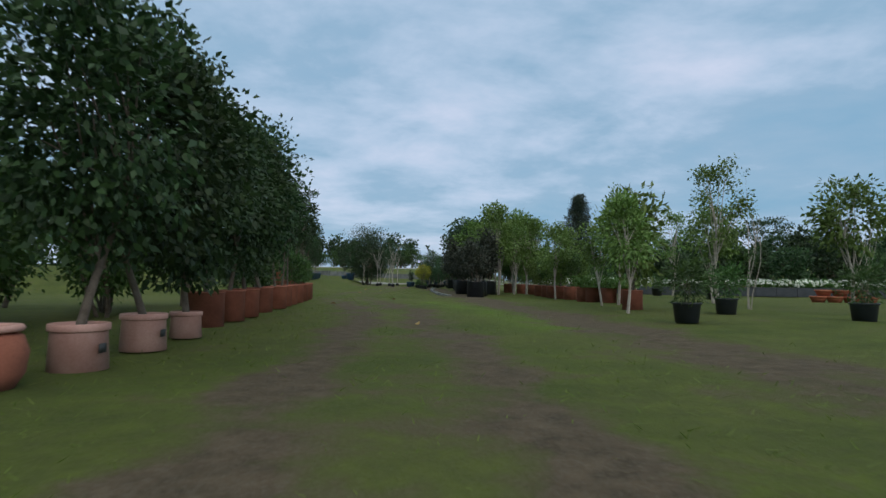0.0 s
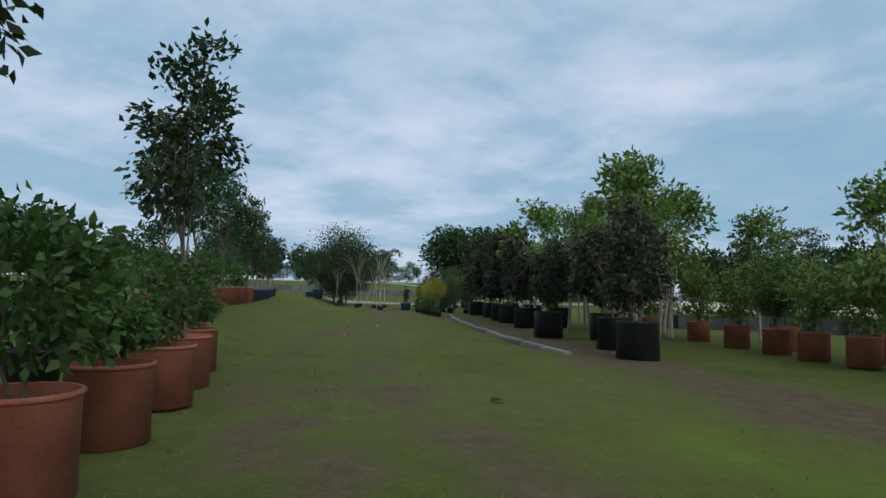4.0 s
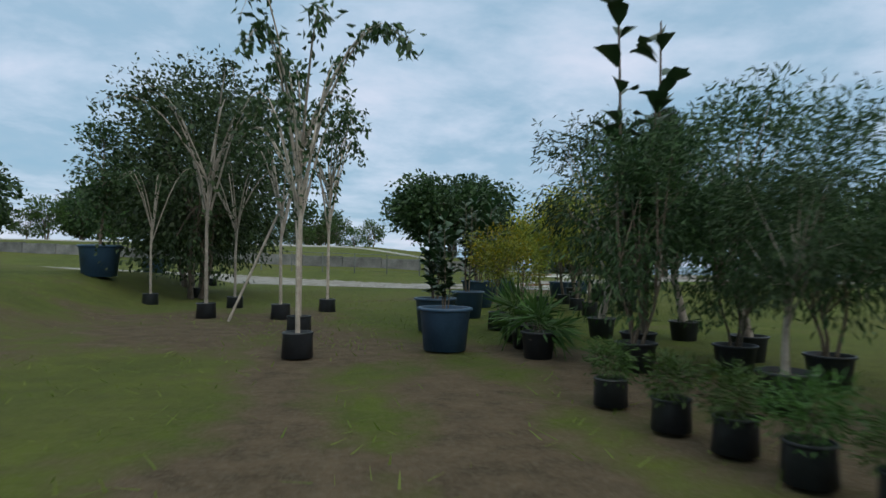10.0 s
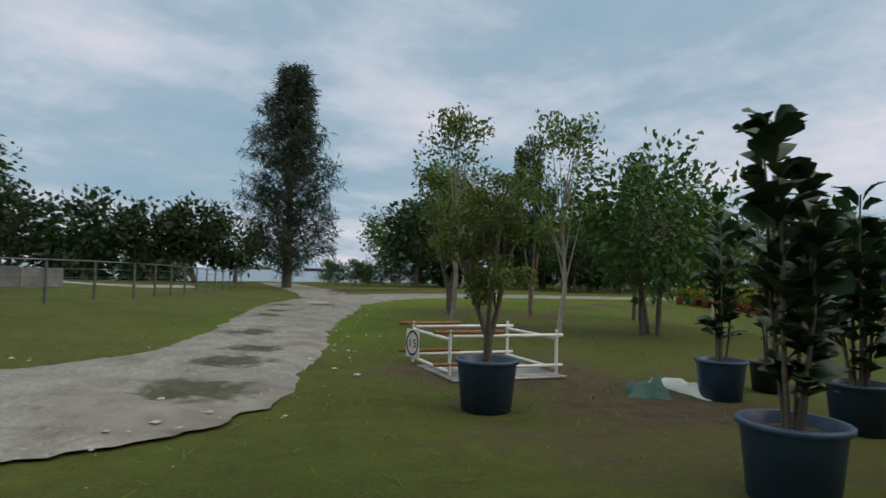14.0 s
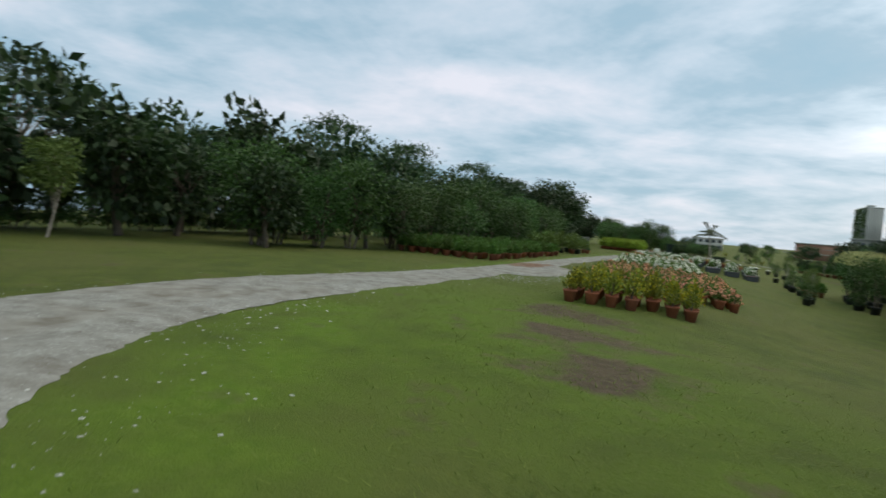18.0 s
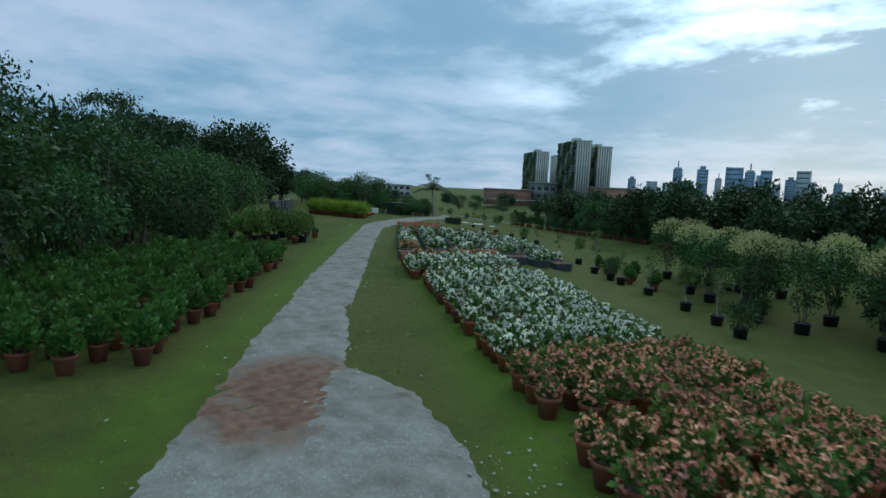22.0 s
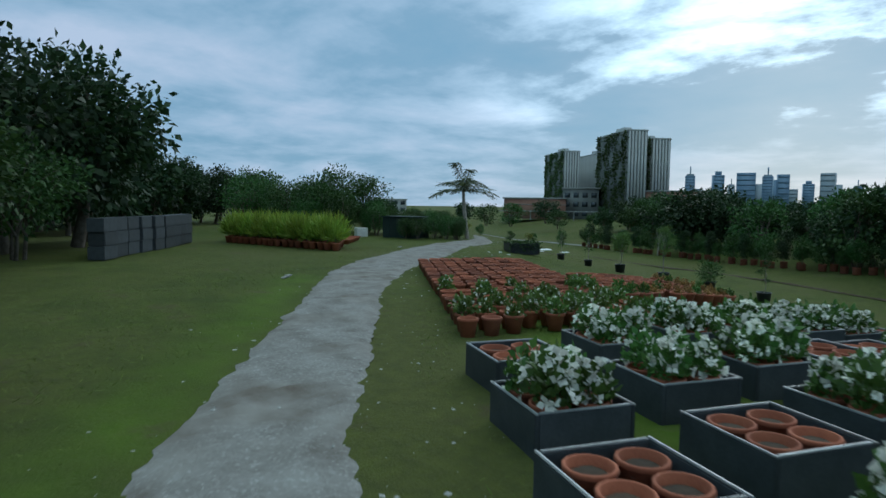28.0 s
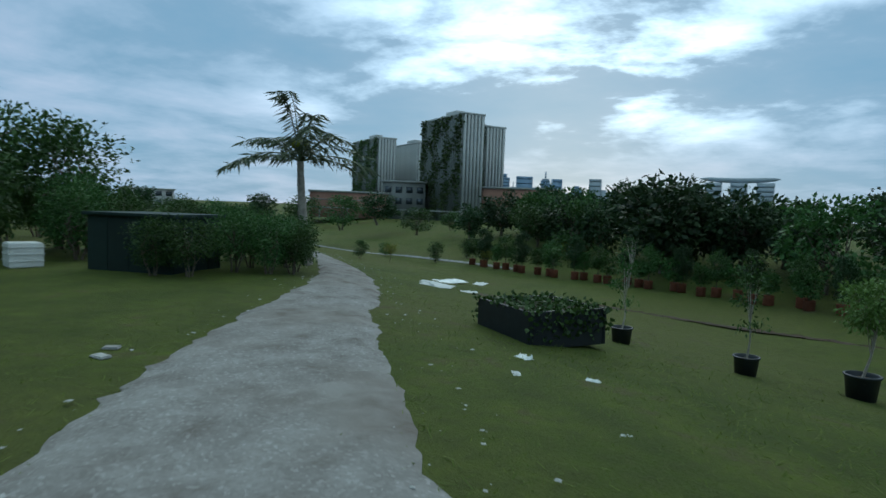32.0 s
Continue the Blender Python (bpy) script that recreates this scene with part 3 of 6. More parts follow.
TRACK_R = [(-30, 73.5), (-16, 69.2), (-7, 65.8), (-3.2, 63.2), (-1.5, 62.0), (0.0, 63.0), (1.7, 64.6), (5.6, 67.7), (7.1, 68.9), (11.0, 71.5), (13.0, 72.6), (15.8, 73.1), (19.4, 72.3), (22.5, 70.4), (26.8, 67.2), (28.45, 66.3), (30.1, 65.2), (31.8, 64.1), (33.5, 63.0), (35.2, 62.0), (37.2, 60.75), (40.3, 59.0), (44.0, 56.5), (48.0, 53.9), (53.16, 50.5), (56.27, 48.42), (62.18, 44.33), (64.35, 42.42), (65.3, 41.65), (66.9, 39.9), (67.6, 38.8), (68.4, 37.6), (69.2, 36.5), (70.2, 35.6), (71.05, 34.8), (71.9, 33.8), (73.2, 31.9), (75.0, 29.4), (77.5, 26.6), (80.0, 24.5), (84.5, 20.8)]
TRACK_L = [(-30, 79.0), (-16, 74.4), (-7, 70.6), (-3.4, 67.4), (-1.8, 65.4), (-0.4, 65.2), (1.8, 67.0), (6.6, 71.6), (9.4, 73.6), (12.6, 75.2), (16.0, 76.2), (19.0, 75.8), (22.3, 74.4), (25.2, 72.2), (27.2, 70.0), (29.7, 67.9), (33.6, 65.0), (35.8, 63.8), (38.6, 62.0), (42.1, 59.7), (44.6, 58.1), (47.2, 56.4), (52.63, 52.68), (55.93, 50.38), (63.03, 45.5), (66.07, 43.46), (67.7, 42.1), (69.2, 40.4), (70.7, 38.5), (71.6, 37.4), (72.3, 36.5), (73.0, 35.6), (73.7, 34.3), (74.6, 32.6), (76.6, 29.5), (80.6, 25.1), (85, 21.5)]
track = strip("track_1", TRACK_L, TRACK_R, M_GRAVEL, "pale grey gravel track with ragged edges", seed=2)
# damp and grassy spots worn into the middle of the track
SPOTS = [(7.0, 71.2, 0.5), (4.6, 68.9, 0.35), (2.3, 66.6, 0.5), (1.1, 65.1, 0.45), (0.3, 64.5, 0.5), (-0.8, 63.5, 0.55), (5.6, 69.6, 0.4), (8.1, 70.9, 0.5)]
tv = np.empty(len(track.data.vertices) * 3, np.float32)
track.data.vertices.foreach_get("co", tv)
tv = tv.reshape(-1, 3)
worn_in = np.zeros(len(tv))
for px, py, r in SPOTS:
    worn_in = np.maximum(worn_in, 0.75 * np.exp(-((tv[:, 0] - px) ** 2 + (tv[:, 1] - py) ** 2) / r**2))
attr = track.data.attributes.new("spots", "FLOAT", "POINT")
attr.data.foreach_set("value", worn_in.astype(np.float32))
tu, ts = (tv[:, :2] - O) @ D, (tv[:, :2] - O) @ N
attr = track.data.attributes.new("earth", "FLOAT", "POINT")
attr.data.foreach_set("value", np.exp(-(((tu + 10.6) / 2.0) ** 2 + ((ts - 0.4) / 1.3) ** 2) ** 2).astype(np.float32))
strip("track_apron", [(30.9, 65.3), (32.4, 64.4), (34.2, 63.2), (36.6, 61.6)], [(30.3, 64.3), (30.7, 63.25), (31.7, 62.2), (33.2, 61.4), (35.0, 60.85), (36.6, 61.0)], M_GRAVEL, "pale gravel spilling out beside the track", lift=0.022, wander=0.09, seed=4, even=1.2)
strip("track_2", [(11.0, 74.6), (13.6, 77.4), (18.0, 83.5), (24.0, 92.0)], [(15.0, 74.4), (16.4, 77.0), (20.3, 82.5), (26.2, 91.0)], M_GRAVEL, "gravel track running on to the shore", lift=0.012, seed=3)
strip("bank_path", [(-48, 98.5), (-26, 95.0), (-8, 92.0), (4, 89.0), (14, 84.5)], [(-48, 99.3), (-26, 95.8), (-8, 92.8), (4, 89.8), (14, 85.2)], M_CONC, "narrow pale concrete path along the grassy bank", lift=0.06, wander=0.0, seed=5)
strip("shore_path", [(14.0, 76.2), (18.5, 81.0), (25, 79.5), (34, 72.0), (40, 67.0)][:3], [(15.5, 75.8), (19.2, 80.2), (25, 78.9)], M_SOIL, "bare orange-brown earth verge", lift=0.01, seed=6)
FAR_PATH = [(44.5, 13.8), (41.0, 15.0), (38.7, 15.7), (36.6, 16.7), (33.0, 17.8), (22.0, 18.8)]
strip("far_path", [spot(u, s)[:2] for u, s in FAR_PATH], [spot(u, s - 0.3)[:2] for u, s in FAR_PATH], M_SOIL, "narrow trodden earth path between the lawns", lift=0.004, wander=0.09, seed=7, even=8)
FAR_ROAD = [(64, 10.5), (62, 12.8), (60, 15.6), (55.3, 17.4), (52.5, 18.2)]
strip("far_road", [spot(u, s)[:2] for u, s in FAR_ROAD], [spot(u - 0.5, s - 0.4)[:2] for u, s in FAR_ROAD], M_ASPHALT, "pale road at the far side of the lawn", lift=0.02, wander=0.02, seed=8, even=8)

# loose stones scattered on and beside the track
rng = np.random.default_rng(11)


def stones(n, pts, lo, hi, r):
    vs, fs = [], []
    base = np.array([(0, 0, -0.4), (1, 0, 0), (0, 1, 0), (-1, 0, 0), (0, -1, 0), (0, 0, 0.6)], float)
    tri = [(1, 2, 5, 5), (2, 3, 5, 5), (3, 4, 5, 5), (4, 1, 5, 5)]
    for k in range(n):
        p = pts[r.integers(len(pts))] + r.normal(size=2) * (0.35, 0.35)
        s = lo + (hi - lo) * r.random() ** 3
        a = r.random() * 6.28
        q = base * (s * (0.7 + 0.6 * r.random()), s * (0.7 + 0.6 * r.random()), s * 0.55)
        q = np.c_[q[:, 0] * np.cos(a) - q[:, 1] * np.sin(a), q[:, 0] * np.sin(a) + q[:, 1] * np.cos(a), q[:, 2]]
        q += (p[0], p[1], gz(*p) + 0.035 + s * 0.1)
        vs += q.tolist()
        fs += [tuple(6 * k + i for i in (t[0], t[1], t[2])) for t in tri]
    me = bpy.data.meshes.new("gravel_stones")
    me.from_pydata(vs, [], fs)
    me.materials.append(M_STONE)
    return me


edge_pts = np.concatenate([resample(TRACK_L, 0.3), resample(TRACK_R, 0.3), resample(TRACK_R, 0.3) + N * 0.5])
mid_pts = (resample(TRACK_L, 0.3)[:240] + resample(TRACK_R, 0.3)[:240]) / 2
apron = np.array([spot(-19.5 + 4.4 * a, 1.3 + 2.0 * b)[:2] for a, b in rng.random((300, 2))] + [spot(-15.6 + 3.4 * a, 2.7 + 0.7 * b)[:2] for a, b in rng.random((120, 2))] + [spot(28.5 + 3.0 * a, 3.1 + 0.9 * b)[:2] for a, b in rng.random((30, 2))] + [(14 + 8 * a, 71.0 + 1.5 * b) for a, b in rng.random((60, 2))])
tagged(new("gravel_stones", stones(2600, np.concatenate([edge_pts, mid_pts]), 0.008, 0.038, rng)), "loose pale stones along the track", "stones", kind="stuff")
tagged(new("gravel_stones", stones(1300, apron, 0.007, 0.036, rng)), "scattered pale rubble in the grass verge", "stones", kind="stuff")

# grass blades on the lawns beside the way
rng = np.random.default_rng(12)
lawn = []
for line, n, w in (([(-4.5, -3), (-4.6, 20), (-6.2, 26), (-5.2, 42), (-4.2, 52), (-3, 60)], 26000, 5.5), ([(0, 63), (8, 67.5), (20, 68), (27, 64)], 16000, 4.0), ([(27, 65), (46, 54), (62, 42), (71, 32)], 16000, 2.6), ([(30, 69), (48, 58), (66, 46), (74, 36)], 14000, 2.5), ([(66, 36), (72, 30), (76, 22)], 7000, 4.5)):
    q = resample(line, 0.2)
    k = rng.integers(len(q), size=n)
    lawn.append(q[k] + rng.normal(size=(n, 2)) * w * 0.5)
lawn = np.concatenate(lawn)
track_mid = (np.array(TRACK_L[:28]) + np.array(TRACK_R[:28])) / 2
keep = near_line(lawn[:, 0], lawn[:, 1], [tuple(p) for p in track_mid]) > 1.25
bare = np.zeros(len(lawn))
for line in WORN:
    bare = np.maximum(bare, np.exp(-((near_line(lawn[:, 0], lawn[:, 1], line) / 0.4) ** 2)))
bare = np.maximum(bare, np.exp(-((near_line(lawn[:, 0], lawn[:, 1], STRIP) / 0.8) ** 2)))
lawn = lawn[keep & (bare < rng.random(len(lawn)))]
base = np.c_[lawn, ground_z(lawn[:, 0], lawn[:, 1])]
hgt = 0.015 + 0.03 * rng.random(len(base)) ** 2
lean = rng.normal(size=(len(base), 2)) * 0.05
wid = rng.normal(size=(len(base), 2))
wid *= 0.006 / np.linalg.norm(wid, axis=1, keepdims=True)
tip = base + np.c_[lean, hgt]
gv_ = np.stack([base - np.c_[wid, 0 * hgt], base + np.c_[wid, 0 * hgt], tip + np.c_[wid * 0.3, 0 * hgt], tip - np.c_[wid * 0.3, 0 * hgt]], 1).reshape(-1, 3)
tagged(new("grass", quads("grass", gv_, np.arange(len(gv_)).reshape(-1, 4), L_GRASS)), "short uneven lawn grass blades", "grass", kind="stuff")

# ---- plants: kits of trunk and crown ----


def kit(seed, height, trunk_h, radius, clumps, count, leaf, wide, leaf_mat, bark, stems=1, thick=0.05, droop=0.35, clump=0.30, lean=0.0, sparse=1.0, fork=0.0):
    r = np.random.default_rng(seed)
    cz, rz = (trunk_h + height) / 2, (height - trunk_h) / 2
    cs = r.normal(size=(clumps, 3))
    cs /= np.linalg.norm(cs, axis=1, keepdims=True)
    cs *= (0.45 + 0.55 * r.random((clumps, 1)) ** 0.6)
    cs = cs * (radius, radius, rz) * 0.86 + (lean * height, 0, cz)
    cs[:, :2] *= 1 + 0.25 * (r.random((clumps, 1)) - 0.5)
    pieces = []
    feet = [np.array([0.10 * thick / 0.05 * math.cos(6.28 * k / stems), 0.10 * thick / 0.05 * math.sin(6.28 * k / stems), 0]) * (stems > 1) for k in range(stems)]
    tops = []
    for k in range(stems):
        top = np.array([lean * height * 0.7, 0, trunk_h + rz * 0.9]) + feet[k] * 3 + np.r_[r.normal(size=2) * 0.06 * height, 0]
        t = np.linspace(0, 1, 7)[:, None]
        if fork:
            a_ = 6.28 * k / stems + 0.7
            top = np.array([math.cos(a_) * radius * 0.95, math.sin(a_) * radius * 0.95, height * (0.72 + 0.12 * (k % 2))])
            w_ = np.clip((t - fork) / (1 - fork), 0, 1) ** 0.85
            p = np.c_[top[0] * w_, top[1] * w_, height * 0.75 * t + 0 * w_] + np.c_[0.03 * np.sin(t * 7 + k), 0.03 * np.cos(t * 6 + k), 0 * t] * (t > 0)
            pieces.append(tube_vf(p, thick * (1.35 - 1.1 * t[:, 0]) * np.where(t[:, 0] <= fork + 0.02, 1.15, 0.8), 8))
            tops.append(p)
            continue
        p = feet[k] * (1 - t) + top * t + np.c_[np.sin(t[:, 0] * 5 + k) * 0.03 * height * t[:, 0] * (1 - t[:, 0]) * 3, np.cos(t[:, 0] * 4 + k) * 0.02 * height * t[:, 0], 0 * t[:, 0]]
        pieces.append(tube_vf(p, thick * (1.25 - 0.95 * t[:, 0]) / math.sqrt(stems), 7))
        tops.append(p)
    for c in cs[: min(clumps, 15)]:
        p0 = tops[r.integers(stems)]
        a = p0[r.integers(2, 6)]
        t = np.linspace(0, 1, 4)[:, None]
        p = a * (1 - t) + c * t + np.array([[0, 0, 0.12 * height * radius / 3]]) * (t * (1 - t))
        pieces.append(tube_vf(p, thick * 0.42 * (1.1 - 0.9 * t[:, 0]), 5))
    trunk = smooth(quads("trunk", *join(pieces), bark))
    per = max(1, count // clumps)
    pts = np.repeat(cs, per, 0) + np.clip(r.normal(size=(per * clumps, 3)), -1.55, 1.55) * radius * clump * (1, 1, 0.8) * sparse
    out = pts - np.array([0, 0, cz])
    out /= np.linalg.norm(out, axis=1, keepdims=True) + 1e-6
    pts[:, 2] = np.maximum(pts[:, 2], 0.12)
    crown = quads("crown", *leaves_vf(r, pts, leaf, wide, droop, out), leaf_mat)
    return trunk, crown


def umbrella(seed, height, radius):
    """A tall tree whose limbs end in flat layers of leaves with gaps between."""
    r = np.random.default_rng(seed)
    pieces, pts = [tube_vf([(0, 0, 0), (0.1, 0.05, height * 0.3), (0.0, 0.1, height * 0.55)], [0.26, 0.2, 0.14], 8)], []
    for k in range(26):
        a, q = 2.4 * k + r.random(), math.sqrt((k + 0.5) / 26)
        c = np.array([math.cos(a) * q * radius, math.sin(a) * q * radius, height * (1.0 - 0.36 * q**2 - 0.12 * r.random())])
        t = np.linspace(0, 1, 5)[:, None]
        p = np.array([[0, 0.05, height * (0.3 + 0.2 * r.random())]]) * (1 - t) + c * t + np.array([[0, 0, -0.10 * height]]) * t * (1 - t)
        pieces.append(tube_vf(p, 0.09 * (1.1 - t[:, 0]), 5))
        pts.append(c + r.normal(size=(110, 3)) * (radius * 0.15, radius * 0.15, height * 0.022))
    return smooth(quads("trunk", *join(pieces), M_BARK)), quads("crown", *leaves_vf(r, np.concatenate(pts), 0.30, 0.18, 0.3), L_DARK)


def blossom(seed, centre_z, radius, rz, count, size, mat, top=0.0):
    r = np.random.default_rng(seed)
    d = r.normal(size=(count, 3))
    d[:, 2] = np.abs(d[:, 2]) * (1 if top else 1) - (0 if top else 0.5)
    d /= np.linalg.norm(d, axis=1, keepdims=True)
    p = d * (radius, radius, rz) * (0.75 + 0.35 * r.random((count, 1))) + (0, 0, centre_z)
    return quads("blossom", *leaves_vf(r, p, size, size * 0.9, -0.2, d), mat)


K_ROW = [kit(s, 3.6, 0.25, 0.68, 38, 5200, 0.10, 0.055, L_DARK, M_BARK, 1, 0.035, clump=0.32) for s in (1, 2, 3)]
K_THIN = [kit(s, 3.2, 0.6, 0.62, 22, 2300, 0.09, 0.046, L_DARK, M_BARK, 1, 0.03, clump=0.24) for s in (4, 5)]
K_AIRY = [kit(s, 3.7, 1.0, 0.72, 24, 2100, 0.105, 0.055, L_DARK, M_BARK, 1, 0.028, clump=0.19, lean=0.02 * (s - 82)) for s in (81, 82, 83)]
K_CONE = [kit(s, 1.05, 0.05, 0.30, 20, 1300, 0.07, 0.04, L_MID, M_BARK, 3, 0.014, clump=0.32, droop=0.1) for s in (84, 85)]
K_PLUM = [kit(s, 2.0, 0.15, 0.56, 19, 3000, 0.105, 0.055, L_PLUM, M_BARK, 3, 0.028, clump=0.25) for s in (6, 7, 97)]
K_LIGHT = [kit(s, 2.6, 0.9, 0.6, 20, 2000, 0.10, 0.05, L_LIGHT, M_PALEBARK, 1, 0.03, clump=0.26) for s in (8, 9)]
K_MID = [kit(s, 2.2, 0.4, 0.6, 22, 2600, 0.095, 0.048, L_MID, M_BARK, 1, 0.028, clump=0.30) for s in (10, 11)]
K_SHRUB = [kit(s, 0.75, 0.05, 0.30, 12, 620, 0.08, 0.045, L_MID, M_BARK, 3, 0.012, clump=0.38, droop=0.1) for s in (12, 13)]
K_FERN = [kit(s, 0.9, 0.05, 0.42, 14, 900, 0.16, 0.03, L_MID, M_BARK, 2, 0.012, clump=0.42, droop=0.3) for s in (14,)]
K_BIG = [kit(s, 6.0, 1.0, 2.5, 42, 4200, 0.26, 0.15, L_DARK, M_BARK, 1, 0.16, clump=0.20) for s in (15, 16, 17)]
K_FAR = [kit(s, 6.0, 0.9, 2.5, 40, 1700, 0.42, 0.24, L_DARK, M_BARK, 1, 0.16, clump=0.20) for s in (44, 45, 46)]
K_FARB = [kit(s, 4.4, 0.5, 1.9, 34, 1600, 0.26, 0.15, L_MID, M_BARK, 2, 0.10, clump=0.22) for s in (47, 48)]
K_ROUND = [kit(s, 4.4, 0.7, 1.9, 44, 3300, 0.18, 0.10, L_MID, M_BARK, 3, 0.10, clump=0.22) for s in (18, 19)]
K_RAIN = kit(20, 9.6, 2.6, 8.6, 110, 15000, 0.55, 0.34, L_DARK, M_BARK, 1, 0.6, clump=0.16)
K_UMB = [umbrella(s, 10.2, 5.2) for s in (93, 94)]
K_YEL = [kit(s, 2.1, 0.7, 0.7, 16, 2300, 0.07, 0.035, L_YGREEN, M_BARK, 1, 0.028, clump=0.28) for s in (21, 22)]
B_YEL = [blossom(23, 1.45, 0.75, 0.75, 1500, 0.045, L_YELLOW), blossom(24, 1.45, 0.7, 0.7, 900, 0.042, L_YELLOW)]
K_PALE = [kit(s, 2.3, 0.45, 0.72, 22, 1300, 0.12, 0.06, L_MID, M_BARK, 3, 0.035, clump=0.26) for s in (25, 26)]
B_PALE = blossom(27, 1.75, 0.75, 0.68, 760, 0.065, L_PALE, 1.0)
K_MULTI = [kit(s, 4.4, 1.0, 0.98, 34, 9500, 0.08, 0.042, L_LIGHT if s == 28 else L_DARK, M_BARK, 3, 0.062, clump=0.15, droop=0.5, fork=0.2) for s in (28, 29)]
K_SLIM = kit(30, 4.4, 1.5, 0.75, 22, 1900, 0.10, 0.05, L_LIGHT, M_PALEBARK, 1, 0.045, clump=0.24)


def weeping(seed, height, arms, reach, leaf_mat, per=70, leaf=0.13):
    """Thin arching branches hung with leaflets."""
    r = np.random.default_rng(seed)
    pieces, pts = [tube_vf([(0, 0, 0), (0.02, 0, height * 0.35), (0.0, 0.03, height * 0.62)], [0.032, 0.027, 0.018], 7)], []
    for k in range(arms):
        a = r.random() * 6.28
        z0 = height * (0.35 + 0.3 * r.random())
        t = np.linspace(0, 1, 8)
        rad = reach * (0.5 + 0.6 * r.random())
        p = np.c_[np.cos(a) * rad * t, np.sin(a) * rad * t, z0 + (height - z0) * np.sin(t * 2.2) * (0.8 + 0.4 * r.random())]
        pieces.append(tube_vf(p, 0.018 * (1.1 - t), 4))
        j = r.random(per) ** 0.7
        q = np.stack([np.interp(j, t, p[:, i]) for i in range(3)], 1)
        q += r.normal(size=q.shape) * (0.06, 0.06, 0.05)
        pts.append(q)
    pts = np.concatenate(pts)
    return smooth(quads("trunk", *join(pieces), M_PALEBARK)), quads("crown", *leaves_vf(r, pts, leaf, leaf * 0.42, 0.9), leaf_mat)


def needles(seed, height, radius, count):
    """Whorls of rising limbs, each ending in drooping tassels, with gaps between the layers."""
    r = np.random.default_rng(seed)
    pieces = [tube_vf([(0, 0, 0), (0.05, 0, height * 0.5), (0, 0.05, height)], [0.22, 0.13, 0.02], 8)]
    pts = []
    limbs = 130
    for k in range(limbs):
        f = (k + r.random()) / limbs
        z = height * (0.05 + 0.93 * f)
        a = 2.4 * k + r.random() * 0.8
        rad = radius * min(1.0, 0.62 + 1.2 * f) * (1.03 - f) ** 0.62 * (0.55 + 0.6 * r.random())
        t = np.linspace(0, 1, 6)
        p = np.c_[np.cos(a) * rad * t, np.sin(a) * rad * t, z + rad * (0.75 * t - 0.25 * t * t)]
        pieces.append(tube_vf(p, 0.03 * (1.1 - t), 4))
        n = count // limbs
        j = r.random(n) ** 0.6
        wide_ = 0.10 + 0.10 * (1 - j[:, None])
        q = np.stack([np.interp(j, t, p[:, i]) for i in range(3)], 1) + r.normal(size=(n, 3)) * wide_ * (1, 1, 1.1)
        pts.append(q)
    pts = np.concatenate(pts)
    return smooth(quads("trunk", *join(pieces), M_BARK)), quads("crown", *leaves_vf(r, pts, 0.34, 0.035, 0.6), L_NEEDLE)


def fig(seed, height, stems, count):
    """Upright bare stems with broad paddle leaves towards the tops."""
    r = np.random.default_rng(seed)
    pieces, base, way = [], [], []
    for k in range(stems):
        a, top = 6.28 * k / stems + r.random(), height * (0.55 + 0.45 * r.random() if k else 1.0)
        out = 0.05 + 0.22 * r.random()
        t = np.linspace(0, 1, 6)
        p = np.c_[np.cos(a) * (0.05 + out * t), np.sin(a) * (0.05 + out * t), top * t] + np.c_[0.03 * np.sin(5 * t + k), 0.03 * np.cos(4 * t + k), 0 * t] * t[:, None]
        pieces.append(tube_vf(p, 0.014 * (1.25 - 0.8 * t), 6))
        n = count // stems
        j = 0.14 + 0.86 * r.random(n) ** 0.75
        b = np.stack([np.interp(j, t, p[:, i]) for i in range(3)], 1)
        g = r.random(n) * 6.28
        base.append(b)
        way.append(np.c_[np.cos(g), np.sin(g), 0.35 + 0.9 * r.random(n) * j])
    return [smooth(quads("stem", *q, M_BARK)) for q in pieces], smooth(quads("foliage", *big_leaves_vf(r, np.concatenate(base), np.concatenate(way), 0.21, 0.155), L_FIG))


K_COL = [kit(s, 1.35, 0.1, 0.36, 22, 1500, 0.085, 0.042, L_LIGHT, M_BARK, 2, 0.018, clump=0.34, droop=0.3) for s in (86, 87)]
K_TRAIL = [kit(s, 0.34, 0.02, 0.42, 16, 700, 0.075, 0.05, L_FRESH, M_BARK, 3, 0.012, clump=0.30, droop=0.6) for s in (88, 89)]
K_FEATHER = [kit(s, 1.9, 0.12, 0.55, 30, 5200, 0.075, 0.016, L_DARK, M_BARK, 3, 0.02, clump=0.30, droop=0.7) for s in (90, 91)]
K_WILLOW = kit(92, 2.6, 0.7, 0.75, 24, 4200, 0.09, 0.022, L_DARK, M_PALEBARK, 1, 0.04, clump=0.26, droop=0.9)
K_SWORD = kit(96, 0.5, 0.02, 0.45, 10, 150, 0.5, 0.045, L_MID, M_BARK, 2, 0.012, clump=0.1, droop=0.0)
K_WISP = kit(95, 1.9, 0.25, 0.28, 12, 420, 0.07, 0.035, L_MID, M_PALEBARK, 1, 0.016, clump=0.34, droop=0.8)
K_WEEP = [weeping(31, 3.6, 12, 1.6, L_DARK), weeping(32, 3.0, 8, 1.2, L_DARK, 60, 0.10)]
K_CAS = needles(33, 9.6, 2.9, 22000)
K_FIG = [fig(34, 1.9, 5, 210), fig(35, 2.3, 4, 100), fig(36, 1.6, 6, 200), fig(37, 2.0, 4, 150)]

# ---- pots ----


